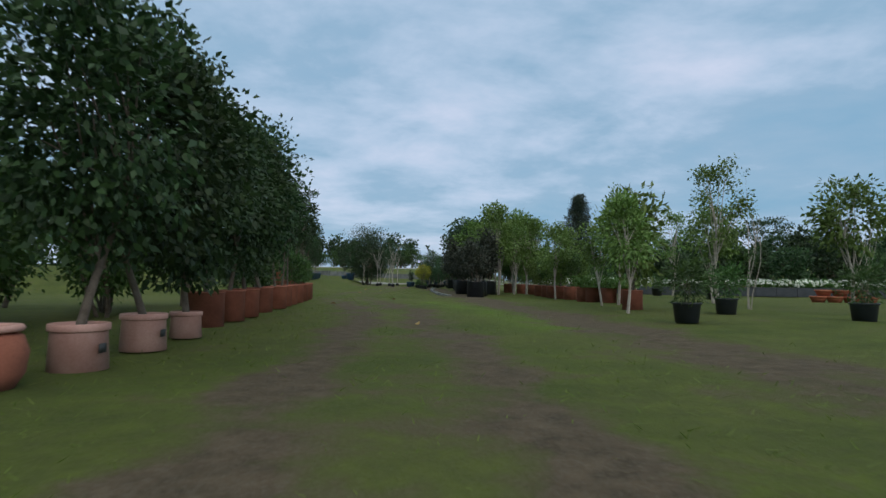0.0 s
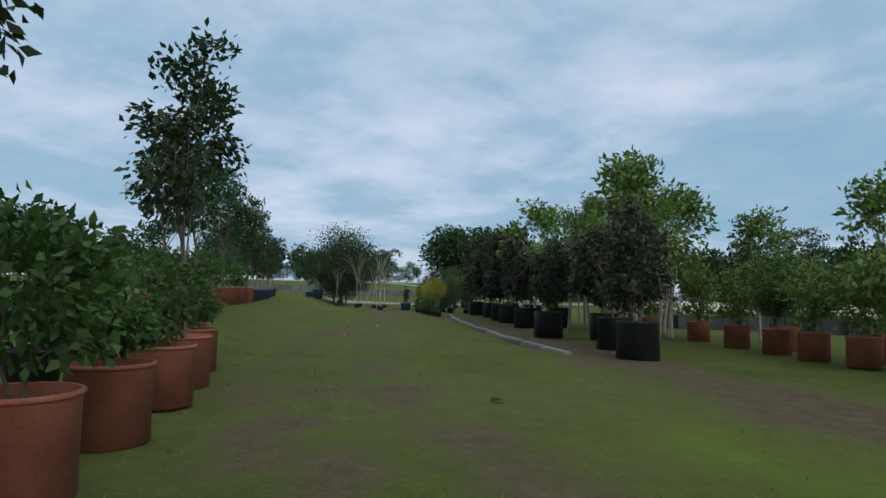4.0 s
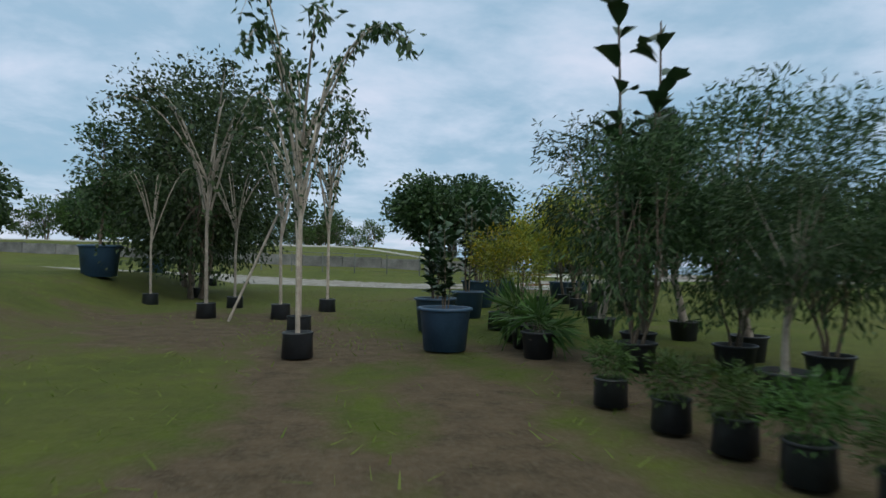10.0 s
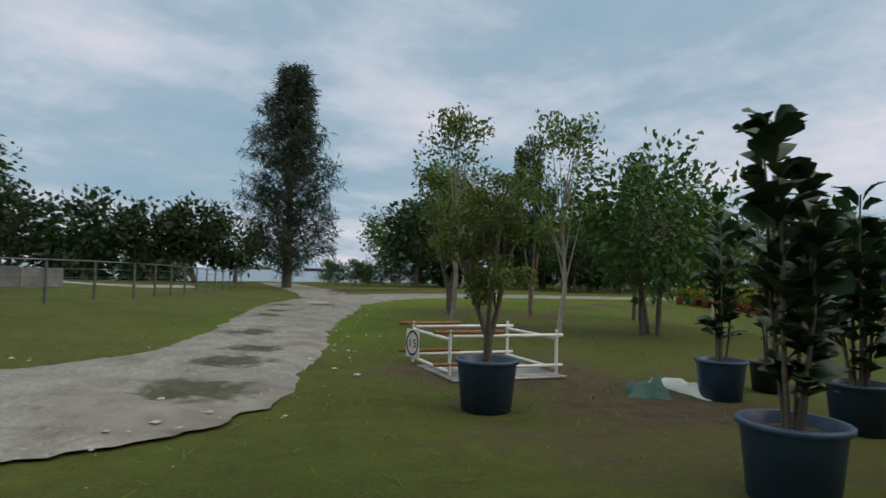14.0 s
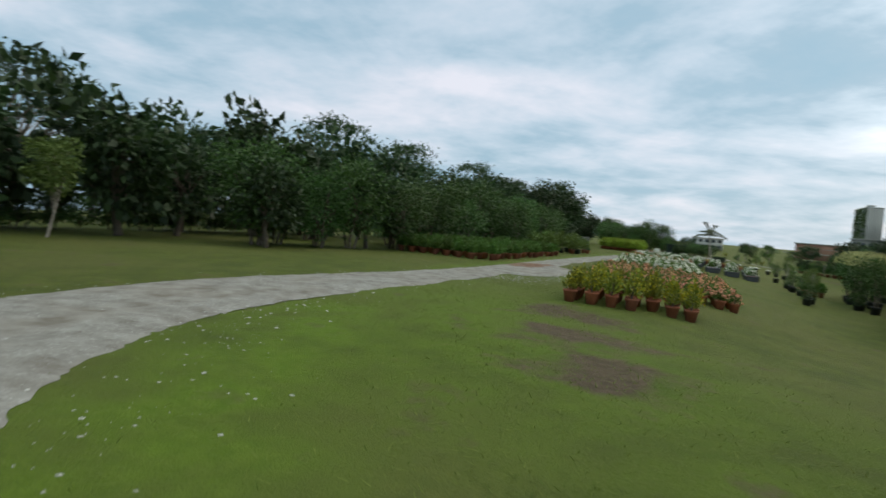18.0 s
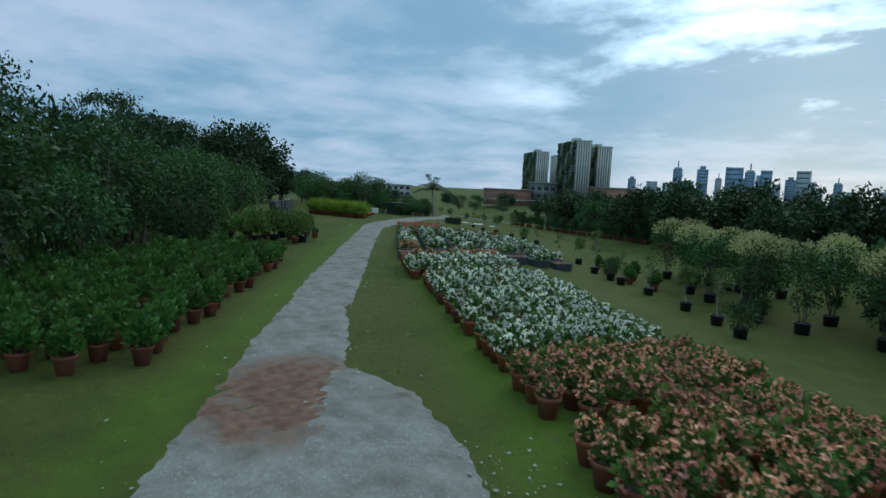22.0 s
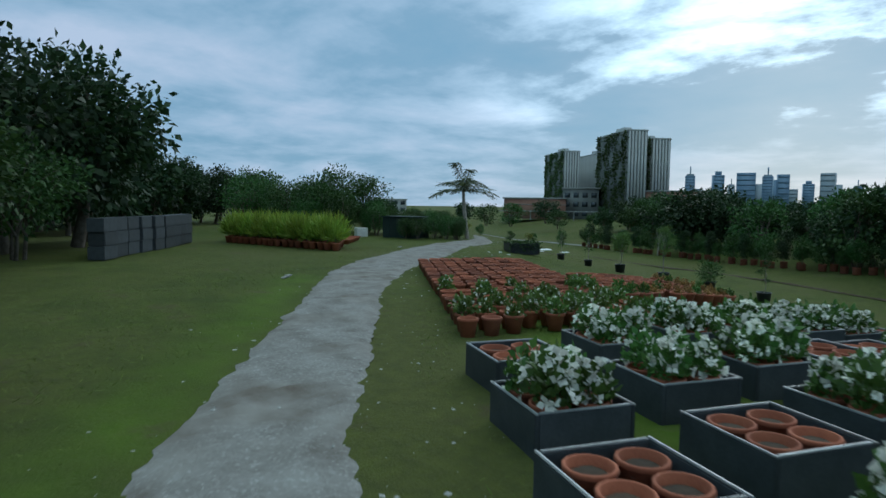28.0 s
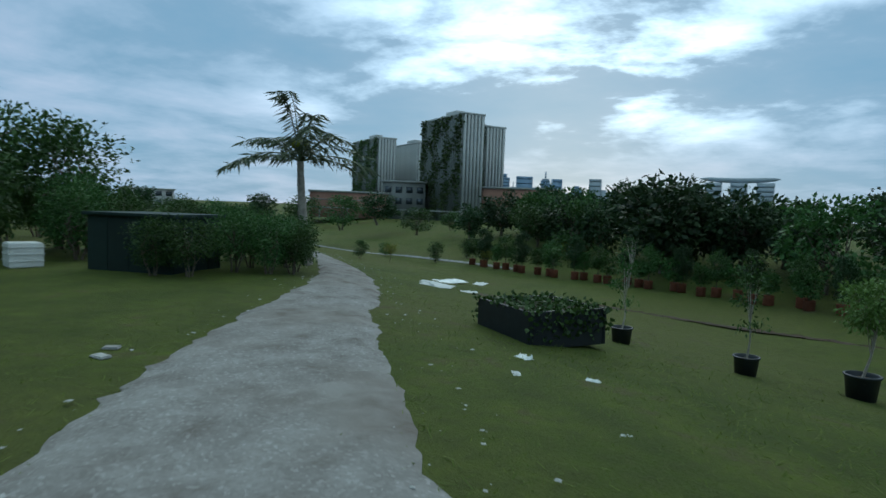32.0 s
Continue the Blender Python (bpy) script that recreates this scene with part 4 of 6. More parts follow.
def pot_meshes(tag, r_top, r_base, h, mat, rim=0.02, rim_h=0.05, sides=20, wob=0.0):
    pts = [(r_base, 0.0), (r_top * 0.975, h - rim_h), (r_top + rim, h - rim_h + 0.004), (r_top + rim, h - 0.006), (r_top + rim - 0.006, h), (r_top - 0.012, h), (r_top * 0.95 - 0.02, h - 0.12)]
    ring = [(0.001, 0.0), pts[0]]
    for a, p, c in zip(pts[:-2], pts[1:-1], pts[2:]):
        for q in (a, c):
            d_ = math.hypot(q[0] - p[0], q[1] - p[1])
            k = min(0.35, 0.004 / d_)
            ring.append((p[0] + (q[0] - p[0]) * k, p[1] + (q[1] - p[1]) * k))
    body = lathe(tag, ring + [pts[-1]], mat, sides, wob, 3)
    soil = lathe("soil", [(r_top * 0.93, h - 0.075), (r_top * 0.6, h - 0.045), (0.001, h - 0.04)], M_SOIL, 12, 0.1, 4)
    return body, soil, h - 0.06


P_BIG = pot_meshes("pot", 0.262, 0.255, 0.50, M_TERRA_OLD, 0.008, 0.03)
P_PINK = pot_meshes("pot", 0.205, 0.215, 0.36, M_PINKPOT, 0.014, 0.06)
P_BAG = pot_meshes("grow_bag", 0.33, 0.335, 0.58, M_BLACK, 0.004, 0.02, 18, 0.05)
P_SBAG = pot_meshes("grow_bag", 0.12, 0.125, 0.20, M_BLACK, 0.004, 0.02, 14, 0.06)
P_BLUE = pot_meshes("pot", 0.225, 0.185, 0.37, M_BLUEPOT, 0.018, 0.03, 24)
P_NEAT = pot_meshes("pot", 0.17, 0.14, 0.27, M_BLACK, 0.014, 0.025, 20)
P_DARK = pot_meshes("pot", 0.26, 0.21, 0.38, M_BLACK, 0.018, 0.03, 20)
P_SMALL = pot_meshes("pot", 0.165, 0.115, 0.30, M_TERRA, 0.016, 0.05, 16)
P_BOXED = pot_meshes("pot", 0.15, 0.11, 0.27, M_TERRA, 0.012, 0.04, 14)
P_OLDSM = pot_meshes("pot", 0.165, 0.115, 0.30, M_TERRA_OLD, 0.016, 0.05, 16)
P_BARE = pot_meshes("pot", 0.138, 0.098, 0.26, M_TERRA, 0.012, 0.045, 16)
P_BAREOLD = pot_meshes("pot", 0.138, 0.098, 0.26, M_TERRA_OLD, 0.012, 0.045, 16)
P_WIDE = pot_meshes("pot", 0.27, 0.19, 0.22, M_TERRA, 0.02, 0.05, 18)
rnd = random.Random(7)


def potted(name, at, pots, plant, label, category="potted tree", group="", size=1.0, bloom=None, bloom_label="", pot_label="", pot_size=1.0):
    root = thing(name, at, rnd.uniform(0, 360), label, category, group)
    body, soil, top = pots
    q = (pot_size, pot_size, pot_size)
    top *= pot_size
    part("grow_bag" if body.name.startswith("grow") else "pot", body, root, pot_label, scale=q)
    part("soil", soil, root, scale=q)
    k = size * rnd.uniform(0.9, 1.1)
    for stem in plant[0] if isinstance(plant[0], list) else [plant[0]]:
        part("stem" if isinstance(plant[0], list) else "trunk", stem, root, at=(0, 0, top), scale=(k, k, k))
    part("crown", plant[1], root, at=(0, 0, top), scale=(k, k, k))
    if bloom:
        part("blossom", bloom, root, bloom_label, at=(0, 0, top), scale=(k, k, k))
    return root


def tree(at, plant, label, size=1.0, group="", name="tree", tall=1.0, slim=1.0):
    root = thing(name, at, rnd.uniform(0, 360), label, "tree", group)
    k = size
    part("trunk", plant[0], root, scale=(k * slim, k * slim, k * tall))
    part("crown", plant[1], root, scale=(k * slim, k * slim, k * tall))
    return root


def lerp(line, t):
    line = np.array(line, float)
    d = np.r_[0, np.cumsum(np.hypot(*np.diff(line, axis=0).T))]
    return float(np.interp(t, d, line[:, 0])), float(np.interp(t, d, line[:, 1])), d[-1]

# ---- first lane: the long row of large pots ----
ROW_X = [(8, -6.2), (12.5, -6.36), (14.2, -6.62), (20, -6.78), (24, -6.98), (26.5, -7.38), (28.0, -7.98), (29.5, -8.95), (31, -9.2), (32.6, -9.28), (36, -9.4), (40.5, -9.7), (44, -10.0), (49, -10.5), (55, -11.3)]


def row_x(y):
    return float(np.interp(y, [p[0] for p in ROW_X], [p[1] for p in ROW_X]))


jar = thing("clay_jar", here(row_x(9.1) - 0.17, 9.1), 0, "brown clay jar with a whitewashed rolled rim", "jar")
part("body", lathe("body", [(0.001, 0.0), (0.19, 0.0), (0.25, 0.10), (0.27, 0.24), (0.24, 0.34), (0.20, 0.37), (0.18, 0.34), (0.17, 0.22)], M_TERRA_OLD, 24, 0.02, 2), jar)
part("rim", lathe("rim", [(0.195, 0.365), (0.235, 0.372), (0.245, 0.392), (0.23, 0.412), (0.185, 0.41), (0.175, 0.385)], M_PINKPOT, 24, 0.015, 5), jar, "whitewashed rim")
for y in (10.0, 11.25, 12.5):
    potted("potted_tree", here(row_x(y), y), P_PINK, K_ROW[int(y) % 3], "dark green tree in a low whitewashed clay pot with black marks", group="row of large pots", size=1.0, pot_size=1.0 if y < 12 else 0.85)
# the tall dense trees, then slim airy trees with shrubs between them
for y in (14.05, 15.2, 16.25, 17.6):
    potted("potted_tree", here(row_x(y) + rnd.uniform(-0.05, 0.05), y), P_BIG, K_ROW[int(y * 3) % 3], "tall dense dark green tree in a large straight terracotta pot", group="row of large pots", size=0.98 if y < 17 else 0.92)
for y in (19.0, 20.1, 21.0, 25.3, 30.6, 33.3, 36.1, 38.1, 40.4):
    potted("potted_tree", here(row_x(y) + rnd.uniform(-0.05, 0.05), y), P_BIG, K_AIRY[int(y * 3) % 3], "tall airy green tree in a large straight terracotta pot", group="row of large pots", size=0.80 if y < 22 else (0.88 if y < 32 else 0.98))
for y in (21.95, 23.05, 24.3, 26.4, 27.5, 28.4, 29.5, 31.6, 32.5, 34.2, 35.2, 37.2, 39.1):
    potted("potted_shrub", here(row_x(y), y), P_BIG, K_CONE[int(y * 2) % 2] if y < 27 else K_SHRUB[int(y) % 2], "leafy green shrub in a large straight terracotta pot", "potted shrub", "row of large pots", (1.0 if y < 22.2 else 0.72) if y < 27 else 1.0)
for k, y in enumerate((41.6, 42.7, 43.8, 45.0, 46.4, 47.9, 49.4, 52.2, 55.5)):
    potted("potted_tree", here(row_x(y), y), P_BLUE, K_AIRY[k % 3], "slim dark green tree in a dark blue plastic pot", group="row of blue pots", size=(0.62, 0.5, 0.85)[k % 3], pot_size=1.2)
for k in range(9):
    y = 20.5 + 2.3 * k
    potted("potted_shrub", here(row_x(y) - 1.3, y), P_DARK, K_SHRUB[k % 2], "green shrub in a black plastic pot behind the row", "potted shrub", "shrubs behind the row", 1.3)
for k in range(13):
    y = 4.5 + 1.25 * k
    tree(here(-8.9 - 0.6 * (k % 3), y), K_ROUND[k % 2], "dense dark bush in the undergrowth behind the row", 0.46 + 0.05 * math.sin(k * 2.2), "undergrowth behind the row", name="bush")
# lettered marks on the pale pots are plain dabs
for yy in (10.0, 11.25):
    thing("marked_tag", here(row_x(yy) + 0.212, yy - 0.08, 0.14), 0, "black hand-painted mark on a pale pot", "tag", "pot marks", quads("tag", *box_vf(0, -0.05, 0, 0.012, 0.05, 0.07), M_INK))
for k, (x, y) in enumerate([(-10.5, 10), (-11, 14), (-12.5, 18.5), (-11.5, 6), (-15, 14), (-22, 27), (-24, 36)]):
    tree(here(x, y), K_BIG[k % 3] if k % 2 else K_ROUND[k % 2], "tall dark tree standing behind the pot row", 0.8, "trees behind the row")

# ---- first lane: concrete kerb ----
KERB = [(-2.15, 28.5), (-2.45, 31.0), (-2.55, 36.0), (-2.4, 41.0), (-2.1, 44.5)]
kerb = tagged(new("kerb_1"), "low weathered concrete kerb sunk in the grass", "kerb", kind="structure")
M_KERB = plain("weathered_concrete", (0.09, 0.095, 0.09), (0.20, 0.205, 0.20), 2.5, 0.95, 0.5, 20)
stone_me = soft_box("kerb_stone", 0.16, 0.98, 0.11, M_KERB, 0.02)
total = lerp(KERB, 0)[2]
for k in range(int(total)):
    x, y, _ = lerp(KERB, k + 0.5)
    x2, y2, _ = lerp(KERB, k + 0.9)
    part("kerb_stone", stone_me, kerb, at=(x, y, gz(x, y) - 0.055 + 0.012 * (k % 3)), rz=math.degrees(math.atan2(y2 - y, x2 - x)) - 90)

# ---- first lane, other side: terracotta pots, then black grow bags ----
for k, (x, y) in enumerate([(1.6, 33.6), (1.2, 35.0), (1.7, 31.4), (1.7, 30.0), (1.75, 28.9), (1.75, 28.0), (1.85, 27.1), (1.95, 26.2), (2.6, 27.6), (2.4, 29.6)]):
    potted("potted_shrub", here(x, y), P_BIG, (K_COL, K_MID)[k % 3 == 1][k % 2], "bushy yellow-green shrub in a terracotta pot beside the lane", "potted shrub", "terracotta pots by the kerb", (0.92, 0.62, 1.0)[k % 3], pot_size=0.9)
for k, (x, y) in enumerate([(1.95, 24.5), (2.05, 23.85), (2.35, 23.25), (2.75, 22.75)]):
    potted("potted_shrub", here(x, y), P_BIG, K_TRAIL[k % 2], "low trailing green shrub in a wide terracotta pot", "potted shrub", "low clay pots", 1.0, pot_size=0.92)
potted("potted_tree", here(1.75, 19.7), P_BIG, K_COL[0], "narrow dark column of leaves in a terracotta pot", size=1.9, pot_size=0.95)
for k, (x, y, kit_, s) in enumerate([(2.25, 22.1, 0, 0.80), (1.4, 26.1, 1, 1.05), (1.3, 34.0, 0, 0.85), (1.05, 18.1, 1, 1.02), (1.6, 21.6, 1, 0.95), (4.6, 21.0, 0, 0.95), (6.0, 24.0, 1, 1.3), (5.2, 28.5, 1, 1.2), (8.0, 31.5, 0, 0.9), (3.2, 31.5, 1, 1.15), (7.2, 19.5, 1, 1.35)]):
    tree(here(x, y), K_LIGHT[k % 2] if kit_ else K_SLIM, "slim pale-stemmed young tree growing in the lawn", s, "young trees on the lawn")
for x, y in ((5.0, 20.2), (9.2, 21.5)):
    tree(here(x, y), kit(int(x * 10), 4.4, 1.0, 0.4, 5, 60, 0.08, 0.04, L_MID, M_PALEBARK, 3, 0.022, clump=0.2), "bare leafless sapling with thin upright twigs", 0.95, "bare saplings")
for k, (x, y) in enumerate([(1.1, 15.4), (3.2, 18.0), (4.7, 15.9), (8.0, 28.0), (7.5, 32.0)]):
    potted("potted_shrub", here(x, y), P_DARK, K_FERN[0], "feathery green shrub in a black plastic pot on the lawn", "potted shrub", "loose black pots", 0.75, pot_size=0.92)
for k in range(7):
    heap = thing("stacked_clay_pot", here(10.6 + 0.42 * (k % 4) + 0.2 * (k // 4), 25.6 - 0.25 * (k % 4), 0.22 * (k // 4)), 40 * k, "wide empty clay pot in a pile on the lawn", "flower pot", "pile of clay pots")
    part("pot", P_WIDE[0], heap)

bags = [(-0.9, 44.6), (-0.7, 42.5), (-0.8, 40.2), (-0.9, 38.4), (-1.05, 35.6), (-1.3, 32.5), (-0.2, 31.9), (-0.9, 29.6), (-1.2, 28.0), (0.2, 36.5), (0.4, 40.3), (0.3, 43.4)]
for k, (x, y) in enumerate(bags):
    potted("potted_tree", here(x, y), P_BAG, K_PLUM[k % 3], "bushy dark plum-green tree in a black grow bag", group="row of black grow bags", size=(1.0 if y < 37 else 1.22) + 0.15 * math.sin(k * 2.1))
for k, (x, y) in enumerate([(0.3, 33.6), (1.6, 38.7), (0.9, 36.2), (0.8, 41.5), (2.9, 36.7), (2.0, 43.5), (0.9, 31.6), (1.4, 34.6), (0.6, 35.0), (0.1, 31.0), (-0.25, 34.3), (-0.35, 37.2), (-0.1, 41.6), (1.6, 32.4), (2.4, 34.4)]):
    tree(here(x, y), K_LIGHT[k % 2] if k % 2 else K_SLIM, "slim pale-barked tree with light leaves behind the bags", (1.4 if k % 2 else 0.84) * (0.75 if y > 38 else 1.0) * (1 + 0.12 * math.sin(k * 2.9)), "slim trees behind the bags")
for k, (x, y) in enumerate([(-2.75, 42.9), (-2.85, 43.5), (-2.9, 44.1), (-2.95, 44.7), (-3.05, 45.3), (-3.0, 46.0), (-3.03, 46.6), (-3.07, 46.95), (-3.1, 47.3), (-3.17, 47.65), (-3.22, 48.15)]):
    low = k not in (1, 2)
    potted("potted_shrub" if low else "potted_tree", here(x, y), P_SBAG, K_FERN[0] if k > 5 else (K_SHRUB[k % 2] if low else K_YEL[k % 2]), "low green sprig in a small black grow bag" if low else "young yellow-green tree in a small black grow bag", "potted shrub" if low else "potted tree", "row of small bags", (0.26 if k > 5 else 0.45) if low else 0.6, bloom=None if low else B_YEL[k % 2], pot_size=0.74 if k > 5 else 1.0)
for k, (x, y) in enumerate([(-1.75, 47.0), (-2.55, 49.1), (-2.2, 49.7), (-1.6, 48.4), (-1.9, 51.0), (-1.2, 50.6), (-1.1, 46.4), (-2.35, 47.9), (-1.9, 48.9), (-1.4, 49.4)]):
    potted("potted_tree", here(x, y), P_DARK, (K_FEATHER[0], K_FEATHER[1], K_FIG[1], K_FEATHER[0], K_WILLOW, K_WILLOW, K_FEATHER[0], K_WILLOW, K_FEATHER[1], K_WILLOW)[k], "dense feathery green tree in a black plastic pot" if k != 2 else "tall fig with broad upright leaves in a black plastic pot", group="feathery trees", size=(0.8, 0.95, 1.2, 0.9, 0.85, 0.85, 0.85, 0.52, 0.8, 0.8)[k], pot_size=0.55)

for k, (x, y) in enumerate([(-2.9, 50.8), (-2.95, 50.35), (-3.05, 49.75)]):
    potted("potted_shrub", here(x, y), P_NEAT, K_SWORD, "sword-leaved green plant in a black plastic pot", "potted shrub", "sword-leaved pots", 0.5, pot_size=0.8)

# ---- weeping trees and bags on the other side of the lane's end ----
for k, (x, y) in enumerate([(-4.95, 50.0), (-5.0, 51.45), (-5.3, 53.2), (-4.7, 54.3), (-7.5, 55.6), (-6.25, 53.4), (-6.1, 54.9), (-7.3, 57.9), (-7.8, 62.8)]):
    potted("potted_tree", here(x, y), P_SBAG, (K_WEEP[1], K_WEEP[0], K_WEEP[1], K_WEEP[0])[k % 4], "thin arching tree in a black grow bag", group="arching trees in bags", size=(0.66, 0.78, 0.7, 0.7)[k % 4])
tree(here(-7.7, 60.2), kit(40, 5.2, 0.4, 2.2, 70, 15000, 0.12, 0.06, L_DARK, M_BARK, 3, 0.11, 0.6, 0.24), "large spreading tree with fine drooping foliage", 1.0)
tree(here(-7.2, 57.6), kit(41, 4.6, 0.2, 1.6, 50, 13000, 0.10, 0.05, L_DARK, M_BARK, 4, 0.07, 0.5, 0.26), "dense dark tree at the lane's end", 1.0)
for k, (x, y) in enumerate([(-5.9, 52.9), (-5.1, 54.6)]):
    pole = thing("stake", here(x, y), 30 + 60 * k, "thin bleached wooden stake propping a tree", "stake", "stakes", quads("stake", *tube_vf([(0, 0, 0), (0.55, 0.1, 1.1), (1.1, 0.2, 2.2)], [0.018, 0.016, 0.013], 6), M_PALEBARK))
for k, (x, y) in enumerate([(-8.77, 57.1), (-10.2, 66.2)]):
    potted("potted_tree", here(x, y), P_BLUE, K_THIN[k], "sparse tree in a wide blue-grey pot", group="far pots", size=0.8, pot_size=1.55)

# ---- the row of blue pots with figs ----
for k, (x, y, f_, s) in enumerate([(-3.71, 50.3, 3, 0.45), (-3.53, 51.75, 2, 0.6), (-2.78, 53.35, 1, 0.62), (-2.1, 55.4, 0, 0.74), (-1.5, 56.95, 1, 0.66), (-0.9, 58.35, 2, 0.68), (-0.48, 59.55, 0, 0.7), (0.54, 58.2, 3, 0.75), (1.95, 60.2, 3, 0.7), (1.35, 59.25, 2, 0.75)]):
    potted("potted_fig", here(x, y), P_BLUE, K_FIG[f_], "broad-leaved fig in a large dark blue plastic pot", "potted plant", "row of blue pots with figs", s, pot_size={-2.78: 1.0, -2.1: 1.25, 1.95: 0.9, 1.35: 0.9}.get(x, 1.0))
potted("potted_tree", here(0.3, 61.55), P_BLUE, K_MULTI[0], "round-headed green tree in a dark blue plastic pot", group="row of blue pots with figs", size=0.38)
for k, (x, y) in enumerate([(-2.75, 51.9), (-2.2, 52.6), (-0.8, 53.65), (-0.6, 54.6), (-1.0, 55.2), (-0.3, 55.9), (0.4, 57.0)]):
    potted("potted_tree", here(x, y), P_SBAG, K_YEL[k % 2], "thin yellow-leaved shrub in a small black bag", group="yellow shrubs", size=0.88 if y > 53 else 0.5, bloom=B_YEL[1] if k % 2 == 0 else None)
for k, (x, y) in enumerate([(0.6, 57.5), (2.0, 58.7), (1.0, 57.1), (2.7, 59.9), (1.6, 57.4), (0.15, 54.3)]):
    potted("potted_tree", here(x, y), P_NEAT, (K_MULTI[1], K_FIG[3], K_LIGHT[0], K_FIG[1], K_YEL[0], K_ROW[0])[k], "slender green tree in a round dark plastic pot", group="dark pots behind", size=(0.32, 0.8, 0.55, 0.7, 0.6, 0.62)[k])

# ---- barrier of painted pipes round a pit, with its round sign ----
cx, cy = 1.92, 62.5
barrier = thing("pipe_barrier", here(cx, cy), -35, "barrier of white and rusty pipes around a pit cover", "barrier")
post_me = quads("post", *tube_vf([(0, 0, 0), (0, 0, 0.46)], [0.017, 0.017], 8), M_WHITE)
rail_w = quads("rail", *tube_vf([(-0.6, 0, 0), (0.6, 0, 0)], [0.017, 0.017], 8), M_WHITE)
rail_r = quads("rail", *tube_vf([(-0.72, 0, 0), (0.0, 0, 0)], [0.018, 0.018], 8), M_RUST)
for px, py in ((-0.58, -0.52), (0.58, -0.52), (0.58, 0.52), (-0.58, 0.52)):
    part("post", post_me, barrier, at=(px, py, 0))
for z in (0.10, 0.40):
    for py in (-0.52, 0.52):
        part("rail", rail_w, barrier, at=(0.05, py, z + 0.002))
        part("rail", rail_r, barrier, "rusty pipe rail", at=(-0.02, py, z + 0.04))
    for px in (-0.58, 0.58):
        part("rail", rail_w, barrier, at=(px, 0, z - 0.03), rz=90, scale=(0.9, 1, 1))
sign = part("sign", soft_box("sign", 0.17, 0.012, 0.30, M_WHITE, 0.004), barrier, "white plate with a black ring and number", at=(-0.64, 0.36, 0.09), rz=-55)
ring_v, ring_f = [], []
for k in range(32):
    a = 6.2832 * k / 32
    ring_v += [(0.078 * math.cos(a), -0.009, 0.15 + 0.135 * math.sin(a)), (0.064 * math.cos(a), -0.009, 0.15 + 0.112 * math.sin(a))]
    ring_f.append((2 * k, 2 * k + 1, (2 * k + 3) % 64, (2 * k + 2) % 64))
part("ring", quads("ring", ring_v, ring_f, M_INK), sign)
text = bpy.data.curves.new("number", "FONT")
text.body, text.size, text.align_x, text.extrude = "15", 0.12, "CENTER", 0.001
text.materials.append(M_INK)
num = new("number", text)
num.parent = sign
num.matrix_basis = pose(0, -0.010, 0.108, 90, 0, 0)
grate = thing("pit_grate", here(cx - 0.22, cy - 0.22, 0.02), -35, "galvanised mesh grate over a pit", "grate")
for k in range(14):
    part("bar", quads("bar", *box_vf(-0.6, -0.008, 0, 0.6, 0.008, 0.02), M_STEEL), grate, at=(0, -0.45 + 0.07 * k, 0))
for k in range(4):
    part("cross_bar", quads("cross_bar", *box_vf(-0.008, -0.46, 0, 0.008, 0.47, 0.016), M_STEEL), grate, at=(-0.55 + 0.36 * k, 0, 0))


def crumpled(name, at, size, mat, label, seed, rz=0):
    r = np.random.default_rng(seed)
    n = 9
    t = np.linspace(-0.5, 0.5, n)
    X, Y = np.meshgrid(t, t)
    Z = 0.5 * np.abs(r.normal(size=X.shape)) * 0.16 + 0.05
    Z[0], Z[-1], Z[:, 0], Z[:, -1] = 0.005, 0.005, 0.005, 0.005
    X, Y = X + r.normal(size=X.shape) * 0.03, Y + r.normal(size=X.shape) * 0.03
    v = np.stack([X * size[0], Y * size[1], Z * size[2] * 4], -1).reshape(-1, 3)
    i = np.arange(n * n).reshape(n, n)
    top = np.stack([i[:-1, :-1], i[:-1, 1:], i[1:, 1:], i[1:, :-1]], -1).reshape(-1, 4)
    me = quads(name, v, top, mat)
    return thing(name, at, rz, label, "sheet", me=me)


crumpled("plastic_sheet", here(1.75, 60.75), (0.5, 0.35, 0.16), M_GREENTARP, "crumpled dark green plastic sheet on the grass", 1, 20)
crumpled("plastic_sheet", here(2.15, 60.5), (0.8, 0.3, 0.12), M_TARP, "crumpled white plastic sheet on the grass", 2, 50)
cover = thing("manhole_cover", here(8.7, 71.6, 0.06), 0, "pale worn concrete manhole cover in the track", "manhole", me=lathe("manhole_cover", [(0.30, -0.03), (0.30, 0.015), (0.27, 0.02), (0.001, 0.022)], M_CONC, 24))

# ---- trees inside the bend of the track ----
tree(here(9.35, 67.6), K_MULTI[0], "multi-stemmed tree with light green leaves inside the bend", 0.95, "trees inside the bend", slim=0.85)
tree(here(10.1, 65.7), K_MULTI[1], "thick-trunked green tree inside the bend", 0.95, "trees inside the bend", tall=1.15, slim=0.62)
tree(here(12.0, 63.7), K_MULTI[1], "leaning green tree inside the bend", 0.9, "trees inside the bend", tall=1.1, slim=0.6)
tree(here(6.3, 65.6), K_SLIM, "slim forked tree with pale smooth bark", 1.0, "trees inside the bend")
tree(here(6.1, 63.35), K_SLIM, "slim forked tree with pale smooth bark", 0.9, "trees inside the bend")
tree(here(12.8, 62.0), K_LIGHT[0], "young slim tree with light leaves", 1.1, "trees inside the bend")
tree(here(7.6, 62.2), K_ROUND[0], "round green tree on the lawn", 0.8, "trees inside the bend")
